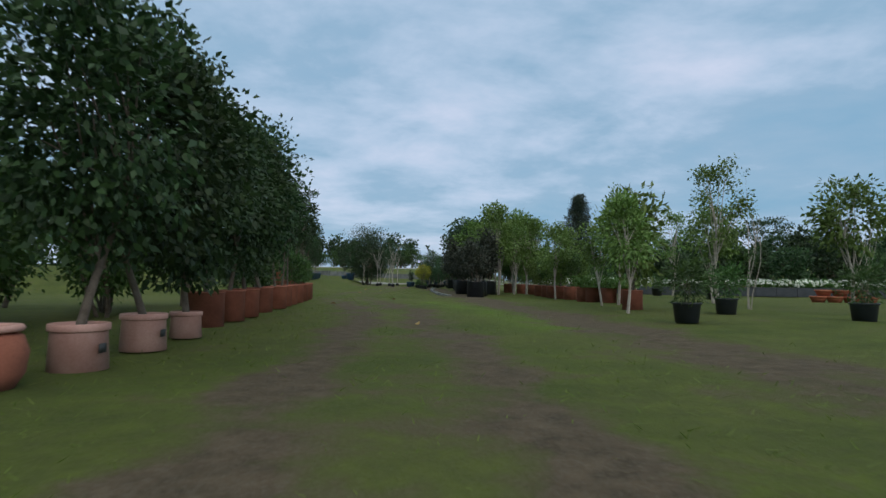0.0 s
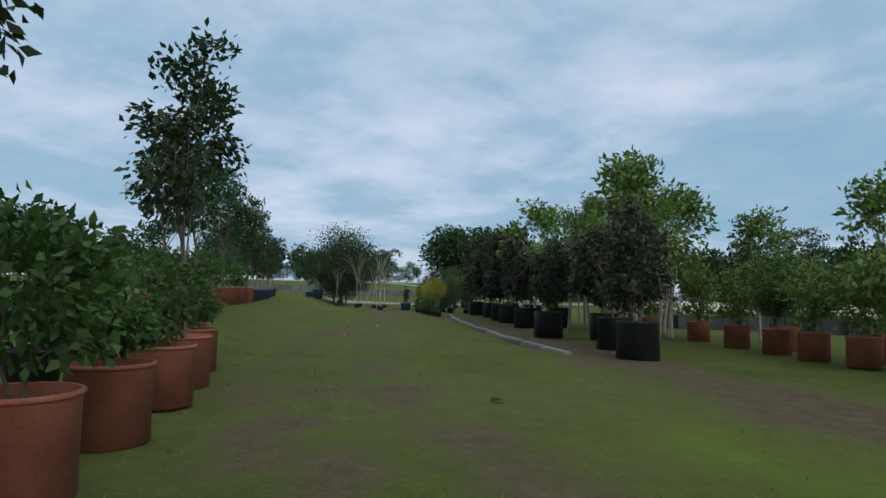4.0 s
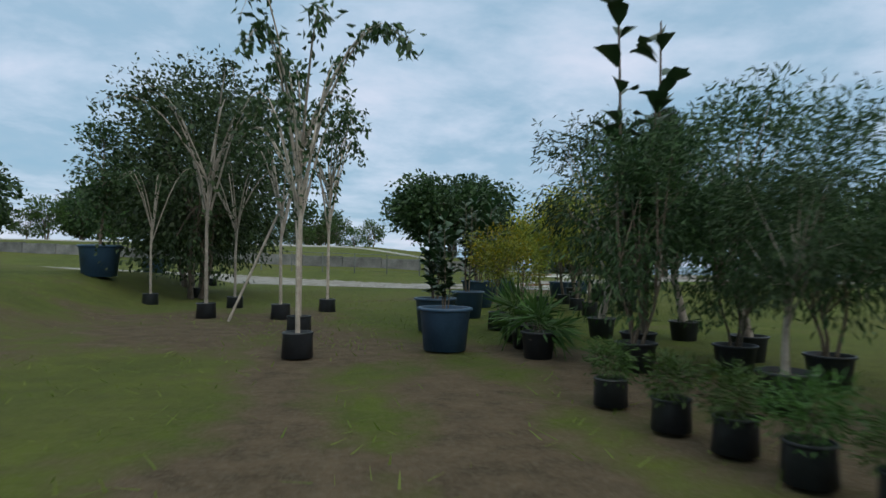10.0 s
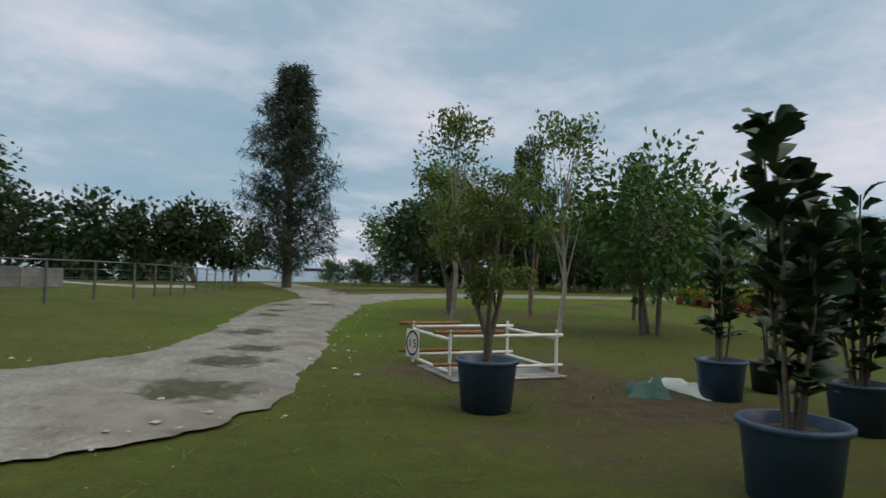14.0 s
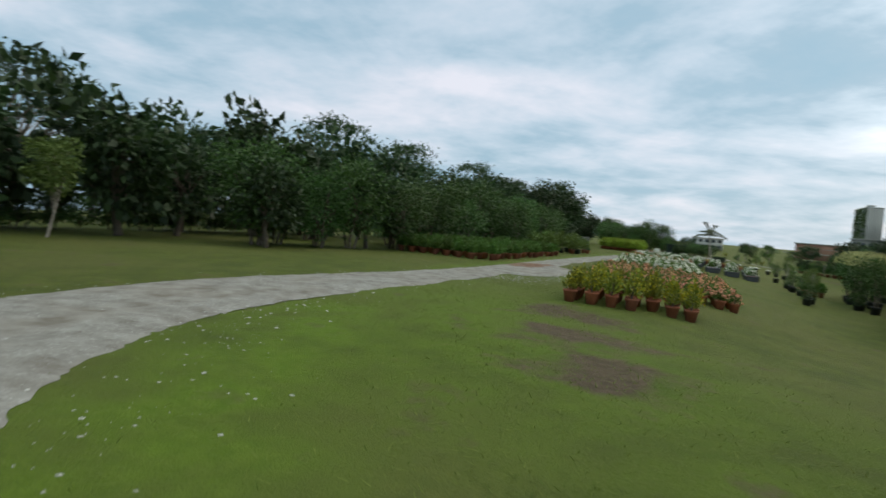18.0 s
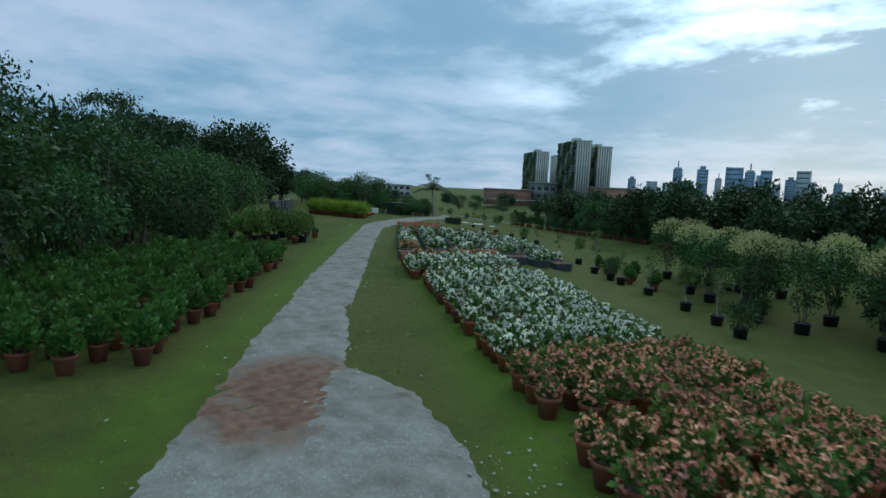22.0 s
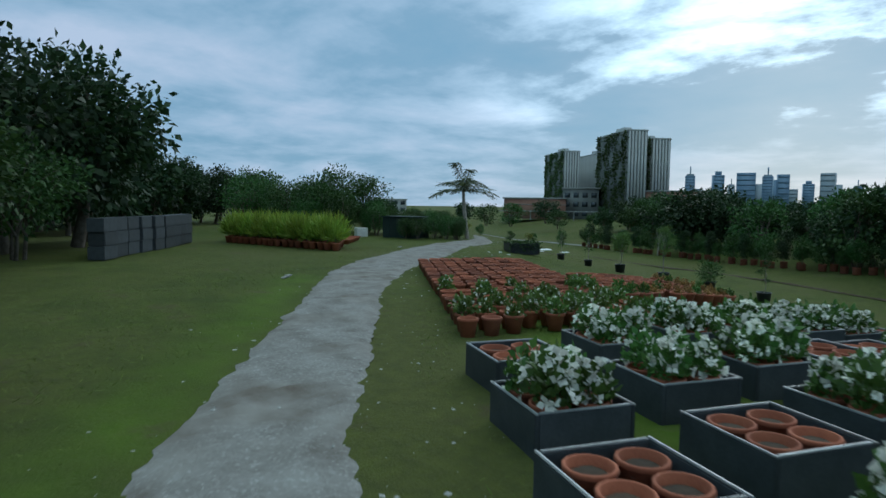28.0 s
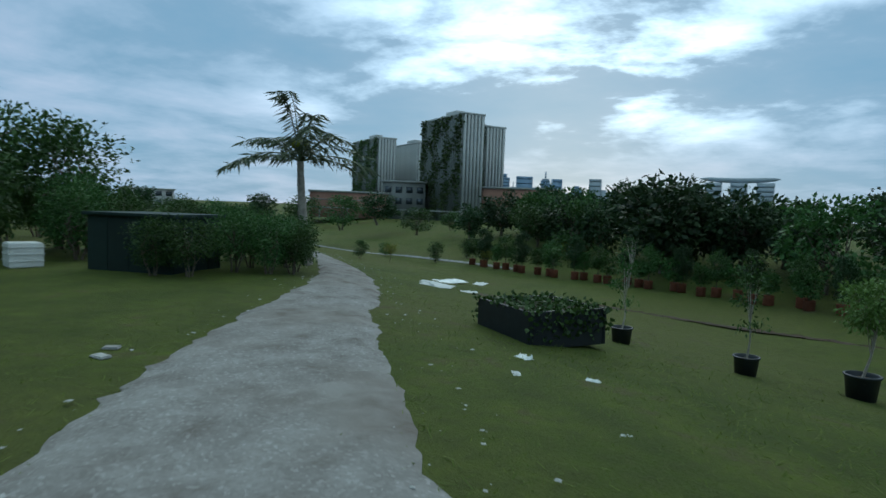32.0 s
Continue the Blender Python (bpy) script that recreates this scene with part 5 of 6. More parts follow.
tree(here(10.4, 59.7), K_PALE[0], "small pale-leaved tree on the lawn", 1.2, "trees inside the bend")
for k, (x, y) in enumerate([(13.6, 58.0), (15.0, 60.2), (12.0, 57.0)]):
    tree(here(x, y), K_PALE[k % 2], "small pale-leaved tree on the lawn", 1.1, "pale trees on the lawn")

# ---- shore: casuarina, rain tree, fence, hedge line and round trees ----
tree(here(18.5, 83.5), K_CAS, "tall feathery casuarina with drooping needles", 1.22, name="casuarina")
tree(here(11.4, 121.5), K_RAIN, "broad umbrella-shaped rain tree on the bank", 1.0, name="rain_tree")
for k, (x, y, s) in enumerate([(20, 128, 1.1), (27, 124, 1.2), (16, 118, 0.9), (33, 118, 1.1), (-6, 150, 1.2), (-20, 150, 1.1), (-34, 140, 1.3), (-45, 125, 1.3), (27, 110, 0.8), (-58, 118, 1.5), (-30, 120, 1.0), (-22, 112, 0.9), (-48, 104, 1.1)]):
    tree(here(x, y), K_FAR[k % 3], "dark broad-crowned shore tree", s * 1.45, "shore trees", tall=0.9)
for k, (x, y, s) in enumerate([(12.5, 101, 1.0), (15.5, 98, 1.05), (18.5, 96.0, 0.9), (21.0, 95.0, 0.95), (23.5, 94.0, 0.85), (-14, 108, 0.8), (-38, 100, 0.9), (-26, 104, 0.8), (-52, 96, 0.9), (-64, 90, 1.0), (-45, 92, 0.7), (-34, 96, 0.7)]):
    tree(here(x, y), K_FAR[k % 3], "dark leafy tree on the grassy bank", s * 0.98, "bank trees")
tree(here(32.5, 81.3), K_LIGHT[0], "small thin pale tree on the shore lawn", 1.5)
tree(here(45.0, 73.4), K_ROUND[0], "round bushy green tree on the shore lawn", 0.75)
fence = thing("wire_fence", here(-8.0, 66.0), 0, "grey post and mesh fence along the track", "fence")
M_FENCE = plain("fence_metal", (0.075, 0.09, 0.085), (0.14, 0.155, 0.15), 5, 0.6, 0.2, 40, 0.3)
for k in range(44):
    x, y = -75 + 1.75 * k, 108 + 10 * math.sin(k * 0.21) + 1.5 * math.sin(k * 2.7)
    tree(here(x, y), K_FARB[k % 2], "low dark thicket along the top of the bank", 0.75 + 0.15 * math.sin(k * 1.9), "bank thicket", name="bush")
FENCE = [(-16.0, 77.5), (-5.0, 73.4), (0.6, 71.9), (5.0, 74.2), (10.0, 78.6), (16.0, 84.0)]
fl = lerp(FENCE, 0)[2]
post_f = quads("post", *tube_vf([(0, 0, -0.1), (0, 0, 0.9)], [0.03, 0.026], 6), M_FENCE)
for k in range(26):
    px, py, _ = lerp(FENCE, fl * k / 25)
    part("post", post_f, fence, at=(px + 8.0, py - 66.0, gz(px, py) - gz(-8.0, 66.0)))
for z in (0.12, 0.32, 0.52, 0.70, 0.88):
    w_ = [lerp(FENCE, fl * k / 40)[:2] for k in range(41)]
    part("wire", quads("wire", *tube_vf([(x + 8.0, y - 66.0, gz(x, y) - gz(-8.0, 66.0) + z) for x, y in w_], [0.016 if z > 0.8 else 0.006] * 41, 5), M_FENCE), fence)
WALL = [(-40.0, 88.0), (-16.0, 80.5), (-5.0, 76.6), (1.0, 75.6), (6.0, 79.2)]
wl_ = lerp(WALL, 0)[2]
wall = tagged(new("wall_1"), "low grey retaining wall at the foot of the bank", "wall", kind="structure")
block_me = soft_box("wall_block", 1.98, 0.3, 0.62, M_KERB, 0.02)
for k in range(int(wl_ / 2)):
    x, y, _ = lerp(WALL, 2 * k + 1)
    x2, y2, _ = lerp(WALL, 2 * k + 1.6)
    part("wall_block", block_me, wall, at=(x, y, gz(x, y) - 0.1), rz=math.degrees(math.atan2(y2 - y, x2 - x)))
SHORE = [(27, 88.5), (33, 86), (40, 83), (46, 79.5), (52, 75)]
ln = lerp(SHORE, 0)[2]
for k in range(34):
    x, y, _ = lerp(SHORE, ln * k / 33)
    tree(here(x + rnd.uniform(-0.5, 0.5), y + rnd.uniform(-0.4, 0.8)), (K_FARB, K_SHRUB, K_FARB)[k % 3][k % 2], "dense dark shore shrub in the hedge line", (0.4, 2.2, 0.42)[k % 3], "shore hedge", name="shrub")
for k, (x, y, s) in enumerate([(41.5, 94.0, 1.2), (53.5, 88.5, 1.0), (51, 85, 1.0), (54, 82, 1.05), (57, 79, 1.1), (61, 80, 1.2)]):
    tree(here(x, y), K_BIG[k % 3] if k else K_ROUND[0], "dark spreading shore tree" if k else "neat round dark shore tree", s * (1.35 if k == 0 else 1.08 if k < 2 else 1.12), "shore trees")

for k, (x, y, h, w) in enumerate([(48.4, 91.0, 1.0, 0.95), (85.0, 57.0, 0.95, 0.75), (92.0, 50.0, 0.85, 0.8), (76.0, 66.0, 1.0, 0.8), (98.0, 44.0, 0.8, 0.7), (66.0, 73.0, 1.05, 0.75)]):
    tree(here(x, y), K_UMB[k % 2], "tall flat-topped dark tree on the shore", h, "umbrella trees", slim=w)

# ---- trees along the upper side of the second track ----
tree(spot(-13.8, -9.1), K_ROUND[1], "round bushy green tree on the lawn", 0.85)
for k in range(26):
    u = -17 + 2.15 * k
    s = -9.5 - 1.3 * math.sin(k * 1.3) - max(0, (u + 4)) * 0.02 - (4 if u > 26 else 0)
    tree(spot(u, s), K_ROUND[k % 2] if k % 3 else K_FAR[k % 3], "green leafy tree in the belt beside the track", (0.75 if k % 3 else 0.62) * (1 + 0.15 * math.sin(k * 2.3)), "tree belt")
for k in range(30):
    u = -26 + 3.1 * k
    tree(spot(u, -16.5 - 2.2 * math.sin(k * 1.9)), K_FAR[k % 3], "tall dark tree at the back of the belt", (0.82 + 0.2 * math.sin(k * 1.7)) * (1.3 if u < 2 else 1.0), "tall belt trees")
for k, (u, s, z) in enumerate([(-9, -7.4, 0.9), (3.8, -5.6, 0.85), (-2, -7.0, 0.8), (8.5, -7.5, 0.9), (17, -7.4, 0.95), (21, -8.2, 0.9), (25, -9.5, 1.0), (-12, -8.6, 1.05), (-5.5, -7.6, 1.0), (1, -7.6, 1.1), (6, -8.2, 1.05), (12, -8.0, 1.0), (15, -9.0, 1.1), (-16.5, -10.5, 1.1), (28.5, -9.5, 0.9)]):
    tree(spot(u, s), K_ROUND[k % 2], "leafy green tree close to the pot beds", z, "near belt trees")

# ---- beds of small pots beside the second track ----


def small_plant(seed, height, radius, count, leaf, wide, mat, upright=0.0):
    r = np.random.default_rng(seed)
    d = r.normal(size=(count, 3))
    d[:, 2] = np.abs(d[:, 2])
    d /= np.linalg.norm(d, axis=1, keepdims=True)
    d[:, 2] += 0.3
    p = d * (radius, radius, height * 0.92) * (0.35 + 0.6 * r.random((count, 1)))
    p[:, 2] = np.maximum(p[:, 2], 0.06)
    out = d.copy()
    out[:, 2] += upright
    stems = [tube_vf([(0, 0, 0), (0.3 * q[0], 0.3 * q[1], q[2] * 0.5), tuple(q)], [0.006, 0.005, 0.003], 4) for q in p[:7]]
    return smooth(quads("stalk", *join(stems), M_BARK)), quads("foliage", *leaves_vf(r, p, leaf, wide, 0.0, out), mat)


def heads(seed, height, radius, count, size, mat):
    r = np.random.default_rng(seed)
    d = r.normal(size=(count, 3))
    d[:, 2] = np.abs(d[:, 2]) + 0.4
    d /= np.linalg.norm(d, axis=1, keepdims=True)
    c = d * (radius, radius, height) * (0.85 + 0.25 * r.random((count, 1)))
    c = np.repeat(c, 4, 0)
    a = np.tile(np.arange(4) * 1.5708, count) + np.repeat(r.random(count) * 6.28, 4)
    face = np.repeat(d * (1, 1, 0.6) + r.normal(size=d.shape) * 0.35, 4, 0)
    face /= np.linalg.norm(face, axis=1, keepdims=True)
    e1 = np.cross(face, np.array([[0.3, 0.2, 1.0]]))
    e1 /= np.linalg.norm(e1, axis=1, keepdims=True)
    e2 = np.cross(face, e1)
    way = e1 * np.cos(a)[:, None] + e2 * np.sin(a)[:, None] + face * 0.35
    return quads("blossom", *leaves_vf(r, c, size * 0.6, size * 0.55, 0.0, way * 4, 0.1), mat)


S_GREEN = [small_plant(s, 0.36, 0.20, 150, 0.085, 0.055, L_FRESH, 0.2) for s in (50, 51)]
S_FRESH = [small_plant(s, 0.34, 0.22, 120, 0.11, 0.065, L_LIGHT, 0.2) for s in (72, 73)]
S_LIGHT = [small_plant(s, 0.52, 0.17, 120, 0.11, 0.05, L_YGREEN, 0.5) for s in (52, 53)]
S_BRONZE = [small_plant(s, 0.30, 0.18, 120, 0.085, 0.045, L_BROWN, 0.3) for s in (54, 55)]
S_SPIKE = [small_plant(s, 0.66, 0.28, 190, 0.36, 0.035, L_SPIKE, 0.9) for s in (56, 57)]
S_OLIVE = [small_plant(s, 0.72, 0.34, 430, 0.11, 0.055, L_LIGHT, 0.3) for s in (74, 75)]
S_DARK = [small_plant(s, 0.36, 0.24, 150, 0.11, 0.06, L_DARK, 0.2) for s in (58, 59)]
S_SHRUB = [small_plant(s, 0.72, 0.36, 480, 0.14, 0.08, L_FRESH, 0.3) for s in (60, 61)]
H_PINK = [heads(s, 0.38, 0.23, 34, 0.088, L_PINK) for s in (62, 63)]
H_WHITE = [heads(s, 0.37, 0.21, 34, 0.094, L_WHITE) for s in (64, 65)]
H_WHITE_FEW = [heads(s, 0.36, 0.2, 12, 0.08, L_WHITE) for s in (66, 67)]
T_GREEN = [small_plant(s, 0.34, 0.52, 420, 0.10, 0.06, L_FRESH, 0.2)[1] for s in (76, 77)]
T_WHITE = [heads(s, 0.36, 0.52, 90, 0.11, L_WHITE) for s in (78, 79)]
H_YELLOW = [heads(s, 0.50, 0.22, 26, 0.055, L_YELLOW) for s in (68,)]


# long bed of white flowers in grey boxes across the lawn
trough_me = soft_box("box", 0.84, 0.84, 0.42, M_GREY, 0.02)
for k in range(26):
    x, y, _ = lerp([(3.6, 37.0), (9.0, 33.6), (24.0, 29.0)], 0.86 * k)
    box_ = thing("flower_box", here(x, y), -20, "grey planter box brimming with white flowers on the lawn", "planter", "white flower boxes")
    part("box", trough_me, box_)
    part("foliage", T_GREEN[k % 2], box_, at=(0, 0, 0.40), rz=37 * k)
    part("blossom", T_WHITE[k % 2], box_, at=(0, 0, 0.42), rz=37 * k)


def bed_pot(at, plants, bloom, label, group, size=1.0, pots=None, category="potted flower", name="potted_plant", inner=False):
    root = thing(name, at, rnd.uniform(0, 360), label, category, group)
    body, soil, top = pots or (P_SMALL if rnd.random() < 0.7 else P_OLDSM)
    part("pot", body, root)
    k = size * rnd.uniform(0.85, 1.15)
    stems, foliage = plants[rnd.randrange(len(plants))]
    if not inner:
        part("soil", soil, root)
        part("stalk", stems, root, at=(0, 0, top), scale=(k, k, k))
    part("foliage", foliage, root, at=(0, 0, top), scale=(k, k, k))
    if bloom:
        part("blossom", bloom[rnd.randrange(len(bloom))], root, at=(0, 0, top), scale=(k, k, k))
    return root


def edge(u):
    """Nearer edge of the beds, measured from the middle of the track."""
    return 4.8 - (u + 22) * 0.093 if u < 7 else 2.15


def block(u0, u1, du, count, ds, plants, bloom, label, group, size=1.0, gap=0.04, slant=0.5, start=0.15, name="potted_plant"):
    u = u0
    while u <= u1 + 0.01:
        for k in range(count):
            s = edge(u) + start + ds * k
            if rnd.random() < gap:
                continue
            bed_pot(spot(u + slant * ds * k + rnd.uniform(-0.04, 0.04), s + rnd.uniform(-0.04, 0.04)), plants, bloom, label, group, size * (1 if 0 < k else 0.9), name=name, inner=k > 1 and u > u0 + 0.1)
        u += du


block(-22.2, -19.8, 0.5, 7, 0.46, S_LIGHT, H_YELLOW, "yellow-green bushy plant in a small terracotta pot", "yellow-green bed", 1.15, name="yellow_green_pot")
block(-18.1, -16.2, 0.475, 10, 0.46, S_GREEN[:1] + S_FRESH, H_PINK, "pink-flowering plant in a small terracotta pot", "first pink bed", slant=0.6, name="pink_flower_pot")
block(-14.75, -12.35, 0.52, 10, 0.46, S_GREEN[:1] + S_FRESH, H_PINK, "pink-flowering plant in a small terracotta pot", "second pink bed", slant=0.6, name="pink_flower_pot")
block(-11.8, -10.0, 0.52, 10, 0.46, S_GREEN[:1] + S_FRESH, H_PINK, "pale pink-flowering plant in a small terracotta pot", "third pink bed", slant=0.6, name="pink_flower_pot")
block(-9.3, -7.8, 0.5, 9, 0.44, S_GREEN[:1] + S_FRESH, H_WHITE, "white-flowering plant in a small terracotta pot", "first white bed", slant=0.6, name="white_flower_pot")
block(-6.8, -4.5, 0.52, 9, 0.44, S_GREEN[:1] + S_FRESH, H_WHITE, "white-flowering plant in a small terracotta pot", "second white bed", slant=0.55, name="white_flower_pot")
block(-3.7, -1.7, 0.5, 9, 0.44, S_GREEN[:1] + S_FRESH, H_WHITE, "white-flowering plant in a small terracotta pot", "third white bed", name="white_flower_pot")
block(-1.1, -0.2, 0.45, 9, 0.44, S_BRONZE + S_GREEN[:1], H_WHITE_FEW, "bronze-leaved plant with a few white flowers in a small pot", "bronze bed", 0.85, name="bronze_plant_pot")
block(0.35, 2.7, 0.52, 9, 0.44, S_GREEN[:1] + S_FRESH, H_WHITE, "white-flowering plant in a small terracotta pot", "fourth white bed", start=-0.05, name="white_flower_pot")
block(3.3, 4.1, 0.45, 9, 0.46, S_BRONZE + S_FRESH, H_PINK, "bronze plant with pinkish flowers in a small pot", "orange bed", 0.95, start=0.0, name="bronze_plant_pot")

# black planter boxes, four pots in each
BOX_W, BOX_H = 0.82, 0.34
wall_l = soft_box("side_panel", BOX_W, 0.035, BOX_H, M_GREY, 0.006)
wall_s = soft_box("side_panel", 0.035, BOX_W - 0.07, BOX_H, M_GREY, 0.006)
rim_l = soft_box("rim", BOX_W + 0.02, 0.026, 0.016, M_STEEL, 0.006)
rim_s = soft_box("rim", 0.026, BOX_W - 0.07, 0.016, M_STEEL, 0.006)
floor_b = quads("bottom", *box_vf(-0.37, -0.37, 0.01, 0.37, 0.37, 0.05), M_SOIL)
ang = math.degrees(math.atan2(D[1], D[0]))


def planter(at, full):
    root = thing("planter_box", at, ang + 12, "square dark planter box holding four clay pots" if full else "square dark planter box holding four bare clay pots", "planter", "planter boxes")
    for sgn in (-1, 1):
        part("side_panel", wall_l, root, at=(0, sgn * (BOX_W / 2 - 0.0175), 0))
        part("side_panel", wall_s, root, at=(sgn * (BOX_W / 2 - 0.0175), 0, 0))
        part("rim", rim_l, root, at=(0, sgn * (BOX_W / 2 - 0.015), BOX_H))
        part("rim", rim_s, root, at=(sgn * (BOX_W / 2 - 0.015), 0, BOX_H))
    part("bottom", floor_b, root)


for i in range(10):
    for j in range(7):
        u, s = 5.35 + 1.42 * i + 0.5 * 1.22 * j, 2.62 + 1.22 * j
        if u > 15.7 + 0.5 * 1.22 * j or (j > 5 and i % 3 == 2):
            continue
        full = (i * 5 + j * 3) % 7 not in (0, 4) and (i, j) not in ((0, 0), (0, 1), (0, 4))
        p = spot(u, s)
        planter(p, full)
        for q, (a, b) in enumerate(((-0.18, -0.18), (0.18, -0.18), (0.18, 0.18), (-0.18, 0.18))):
            ca, sa = math.cos(math.radians(ang + 12)), math.sin(math.radians(ang + 12))
            ax, ay = a * ca - b * sa, a * sa + b * ca
            if not full:
                bare = thing("boxed_clay_pot", (p[0] + ax * 0.97, p[1] + ay * 0.97, p[2] + 0.07), rnd.uniform(0, 360), "bare clay pot inside a planter box", "flower pot", "bare pots in boxes")
                part("pot", P_BOXED[0], bare)
                part("soil", P_BOXED[1], bare)
                continue
            bed_pot((p[0] + ax * 0.97, p[1] + ay * 0.97, p[2] + 0.07), S_GREEN, H_WHITE if (q + i) % 4 else H_WHITE_FEW, "white-flowering plant in a clay pot inside a planter box", "pots in planter boxes", 1.05, P_BOXED, name="boxed_flower_pot", inner=q > 1 or j > 2) if (i, j) != (1, 0) else bed_pot((p[0] + ax * 0.97, p[1] + ay * 0.97, p[2] + 0.07), S_BRONZE + S_FRESH, H_PINK, "bronze-leaved plant in a clay pot inside a planter box", "pots in planter boxes", 1.0, P_BOXED, name="boxed_flower_pot")

# empty terracotta pots in close rows
pot_count = 0
row_u = [17.5]
while row_u[-1] < 27.2:
    row_u.append(row_u[-1] + (0.34 if len(row_u) % 2 else 0.54))
for i, u0 in enumerate(row_u):
    for j in range(10):
        u, s = u0 + 0.28 * 0.33 * j, 2.45 + 0.33 * j
        if rnd.random() < 0.03 or u > 27.0 + 0.28 * (s - 2.6):
            continue
        p = spot(u + rnd.uniform(-0.03, 0.03), s + rnd.uniform(-0.02, 0.02))
        if i < 8 and rnd.random() < 0.7 - 0.06 * i:
            bed_pot(p, S_FRESH, H_WHITE_FEW, "small green plant with a few white flowers in a terracotta pot", "white rows before the bare pots", 0.66, P_BARE, name="white_flower_pot")
        else:
            root = thing("terracotta_pot", p, rnd.uniform(0, 360), "small bare terracotta pot filled with dry soil", "flower pot", "bare pots")
            part("pot", P_BARE[0] if rnd.random() < 0.7 else P_BAREOLD[0], root)
            part("soil", P_BARE[1], root)
for i in range(9):
    for j in range(11):
        u, s = 20.3 + 0.46 * i + 0.36 * j, 5.95 + 0.42 * j
        if rnd.random() < 0.08:
            continue
        p = spot(u + rnd.uniform(-0.05, 0.05), s + rnd.uniform(-0.04, 0.04))
        if i < 2 or j > 8:
            bed_pot(p, S_GREEN + S_BRONZE, None, "low sprouting plant in a small terracotta pot", "second bare block", 0.6)
        else:
            root = thing("clay_pot", p, rnd.uniform(0, 360), "small bare terracotta pot filled with dry soil", "flower pot", "second block of bare pots")
            part("pot", P_BARE[0] if rnd.random() < 0.7 else P_BAREOLD[0], root)
            part("soil", P_BARE[1], root)

# ---- lawn below the beds: loose pots and blossom trees ----
for k, (u, s) in enumerate([(-2.5, 12.1), (-0.5, 12.5), (1.8, 12.6), (4.8, 12.5), (7.3, 12.3), (8.6, 12.3), (10.6, 12.2), (14.8, 12.7), (16.4, 11.9), (27.0, 13.2), (29.3, 12.7), (31.5, 12.1), (33.2, 11.05), (34.2, 10.05), (36.0, 9.4), (0.7, 14.7), (2.4, 15.0)]):
    potted("potted_tree", spot(u, s), P_NEAT, (K_FERN[0], K_SLIM, K_LIGHT[0], K_WISP, K_WISP)[k % 5], "slim young tree in a black plastic pot on the lawn", group="loose pots on the lawn", size=(0.8, 0.42, 0.6, 0.8, 0.7)[k % 5], pot_size=1.0 if k in (13, 14, 15) else 1.25)
for k in range(40):
    u, s = -14 + 0.66 * k, 16.4 + 1.5 * math.sin(k * 2.4) + (2.2 if k % 3 == 0 else 0)
    potted("potted_tree", spot(u, s), P_DARK, K_PALE[k % 2], "small tree with pale cream blossom in a black plastic pot", group="pale blossom trees", size=1.05, bloom=B_PALE if k % 4 else None)
potted("potted_tree", spot(-6, 19), P_BAG, K_YEL[0], "small tree with yellow blossom in a black grow bag", size=1.2, bloom=B_YEL[0])
for k in range(9):
    bed_pot(spot(6.3 + 0.85 * k, 13.4 + 0.5 * math.sin(k * 2)), S_SHRUB, None, "leafy shrub in a terracotta pot on the lawn", "shrubs on the lawn", 0.8, P_OLDSM, "potted shrub", name="potted_shrub")
HEDGE = [(54.5, 16.9), (52.8, 17.1), (50.2, 17.7), (47.9, 18.4), (44.5, 19.2), (42.5, 19.5), (40.3, 19.7), (37.8, 20.1), (34.0, 21.0), (29.0, 21.7), (22.0, 22.2)]
for k in range(int(lerp(HEDGE, 0)[2] / 0.62)):
    u, s, _ = lerp(HEDGE, 0.62 * k + 0.15 * math.sin(k * 2.7))
    potted("potted_tree", spot(u, s + 0.15 * math.sin(k * 1.9)), P_BIG, (K_MID, K_SHRUB, K_ROW, K_CONE)[k % 4][k % 2], "leafy green tree in a small terracotta pot by the far path", group="pots by the far path", size=(0.62, 1.2, 0.44, 0.9)[k % 4], pot_size=0.62)
tree(spot(46.6, 21.4), K_FAR[0], "broad dark tree standing over the pot row", 0.66, "grove edge trees", slim=1.25)
tree(spot(45.6, 18.6), kit(98, 2.2, 0.5, 0.4, 7, 60, 0.07, 0.035, L_MID, M_PALEBARK, 2, 0.03, clump=0.2), "small bare tree with thin grey twigs", 1.0, "bare saplings")
for k in range(34):
    u, s = 9 + 1.75 * k, 25.5 + 3.2 * math.sin(k * 2.1) + (2.5 if k % 2 else 0)
    tree(spot(u, s), K_FAR[k % 3], "dark leafy tree in the grove beyond the lawn", (0.68 if u < 34 else 0.5) + 0.1 * math.sin(k * 1.7), "grove trees")

for k in range(26):
    u, s = 24 + 1.6 * k, 22.8 + 1.2 * math.sin(k * 1.7) + max(0, (k - 18) * 0.4)
    tree(spot(u, s), (K_FARB[k % 2], K_FAR[k % 3])[k % 2], "dark dense tree at the edge of the grove", ((0.78, 0.64) if u < 34 else (0.62, 0.48))[k % 2] * (1 + 0.18 * math.sin(k * 2.6)), "grove edge trees")

for k in range(30):
    u, s = -22 + 1.05 * k, 26 + 2.6 * math.sin(k * 2.3) + (3.0 if k % 2 else 0)
    tree(spot(u, s), (K_FARB[k % 2], K_FAR[k % 3])[k % 2], "dark leafy tree behind the blossom trees", (0.6, 0.5)[k % 2] * (1 + 0.15 * math.sin(k * 1.3)), "trees behind the blossom rows")

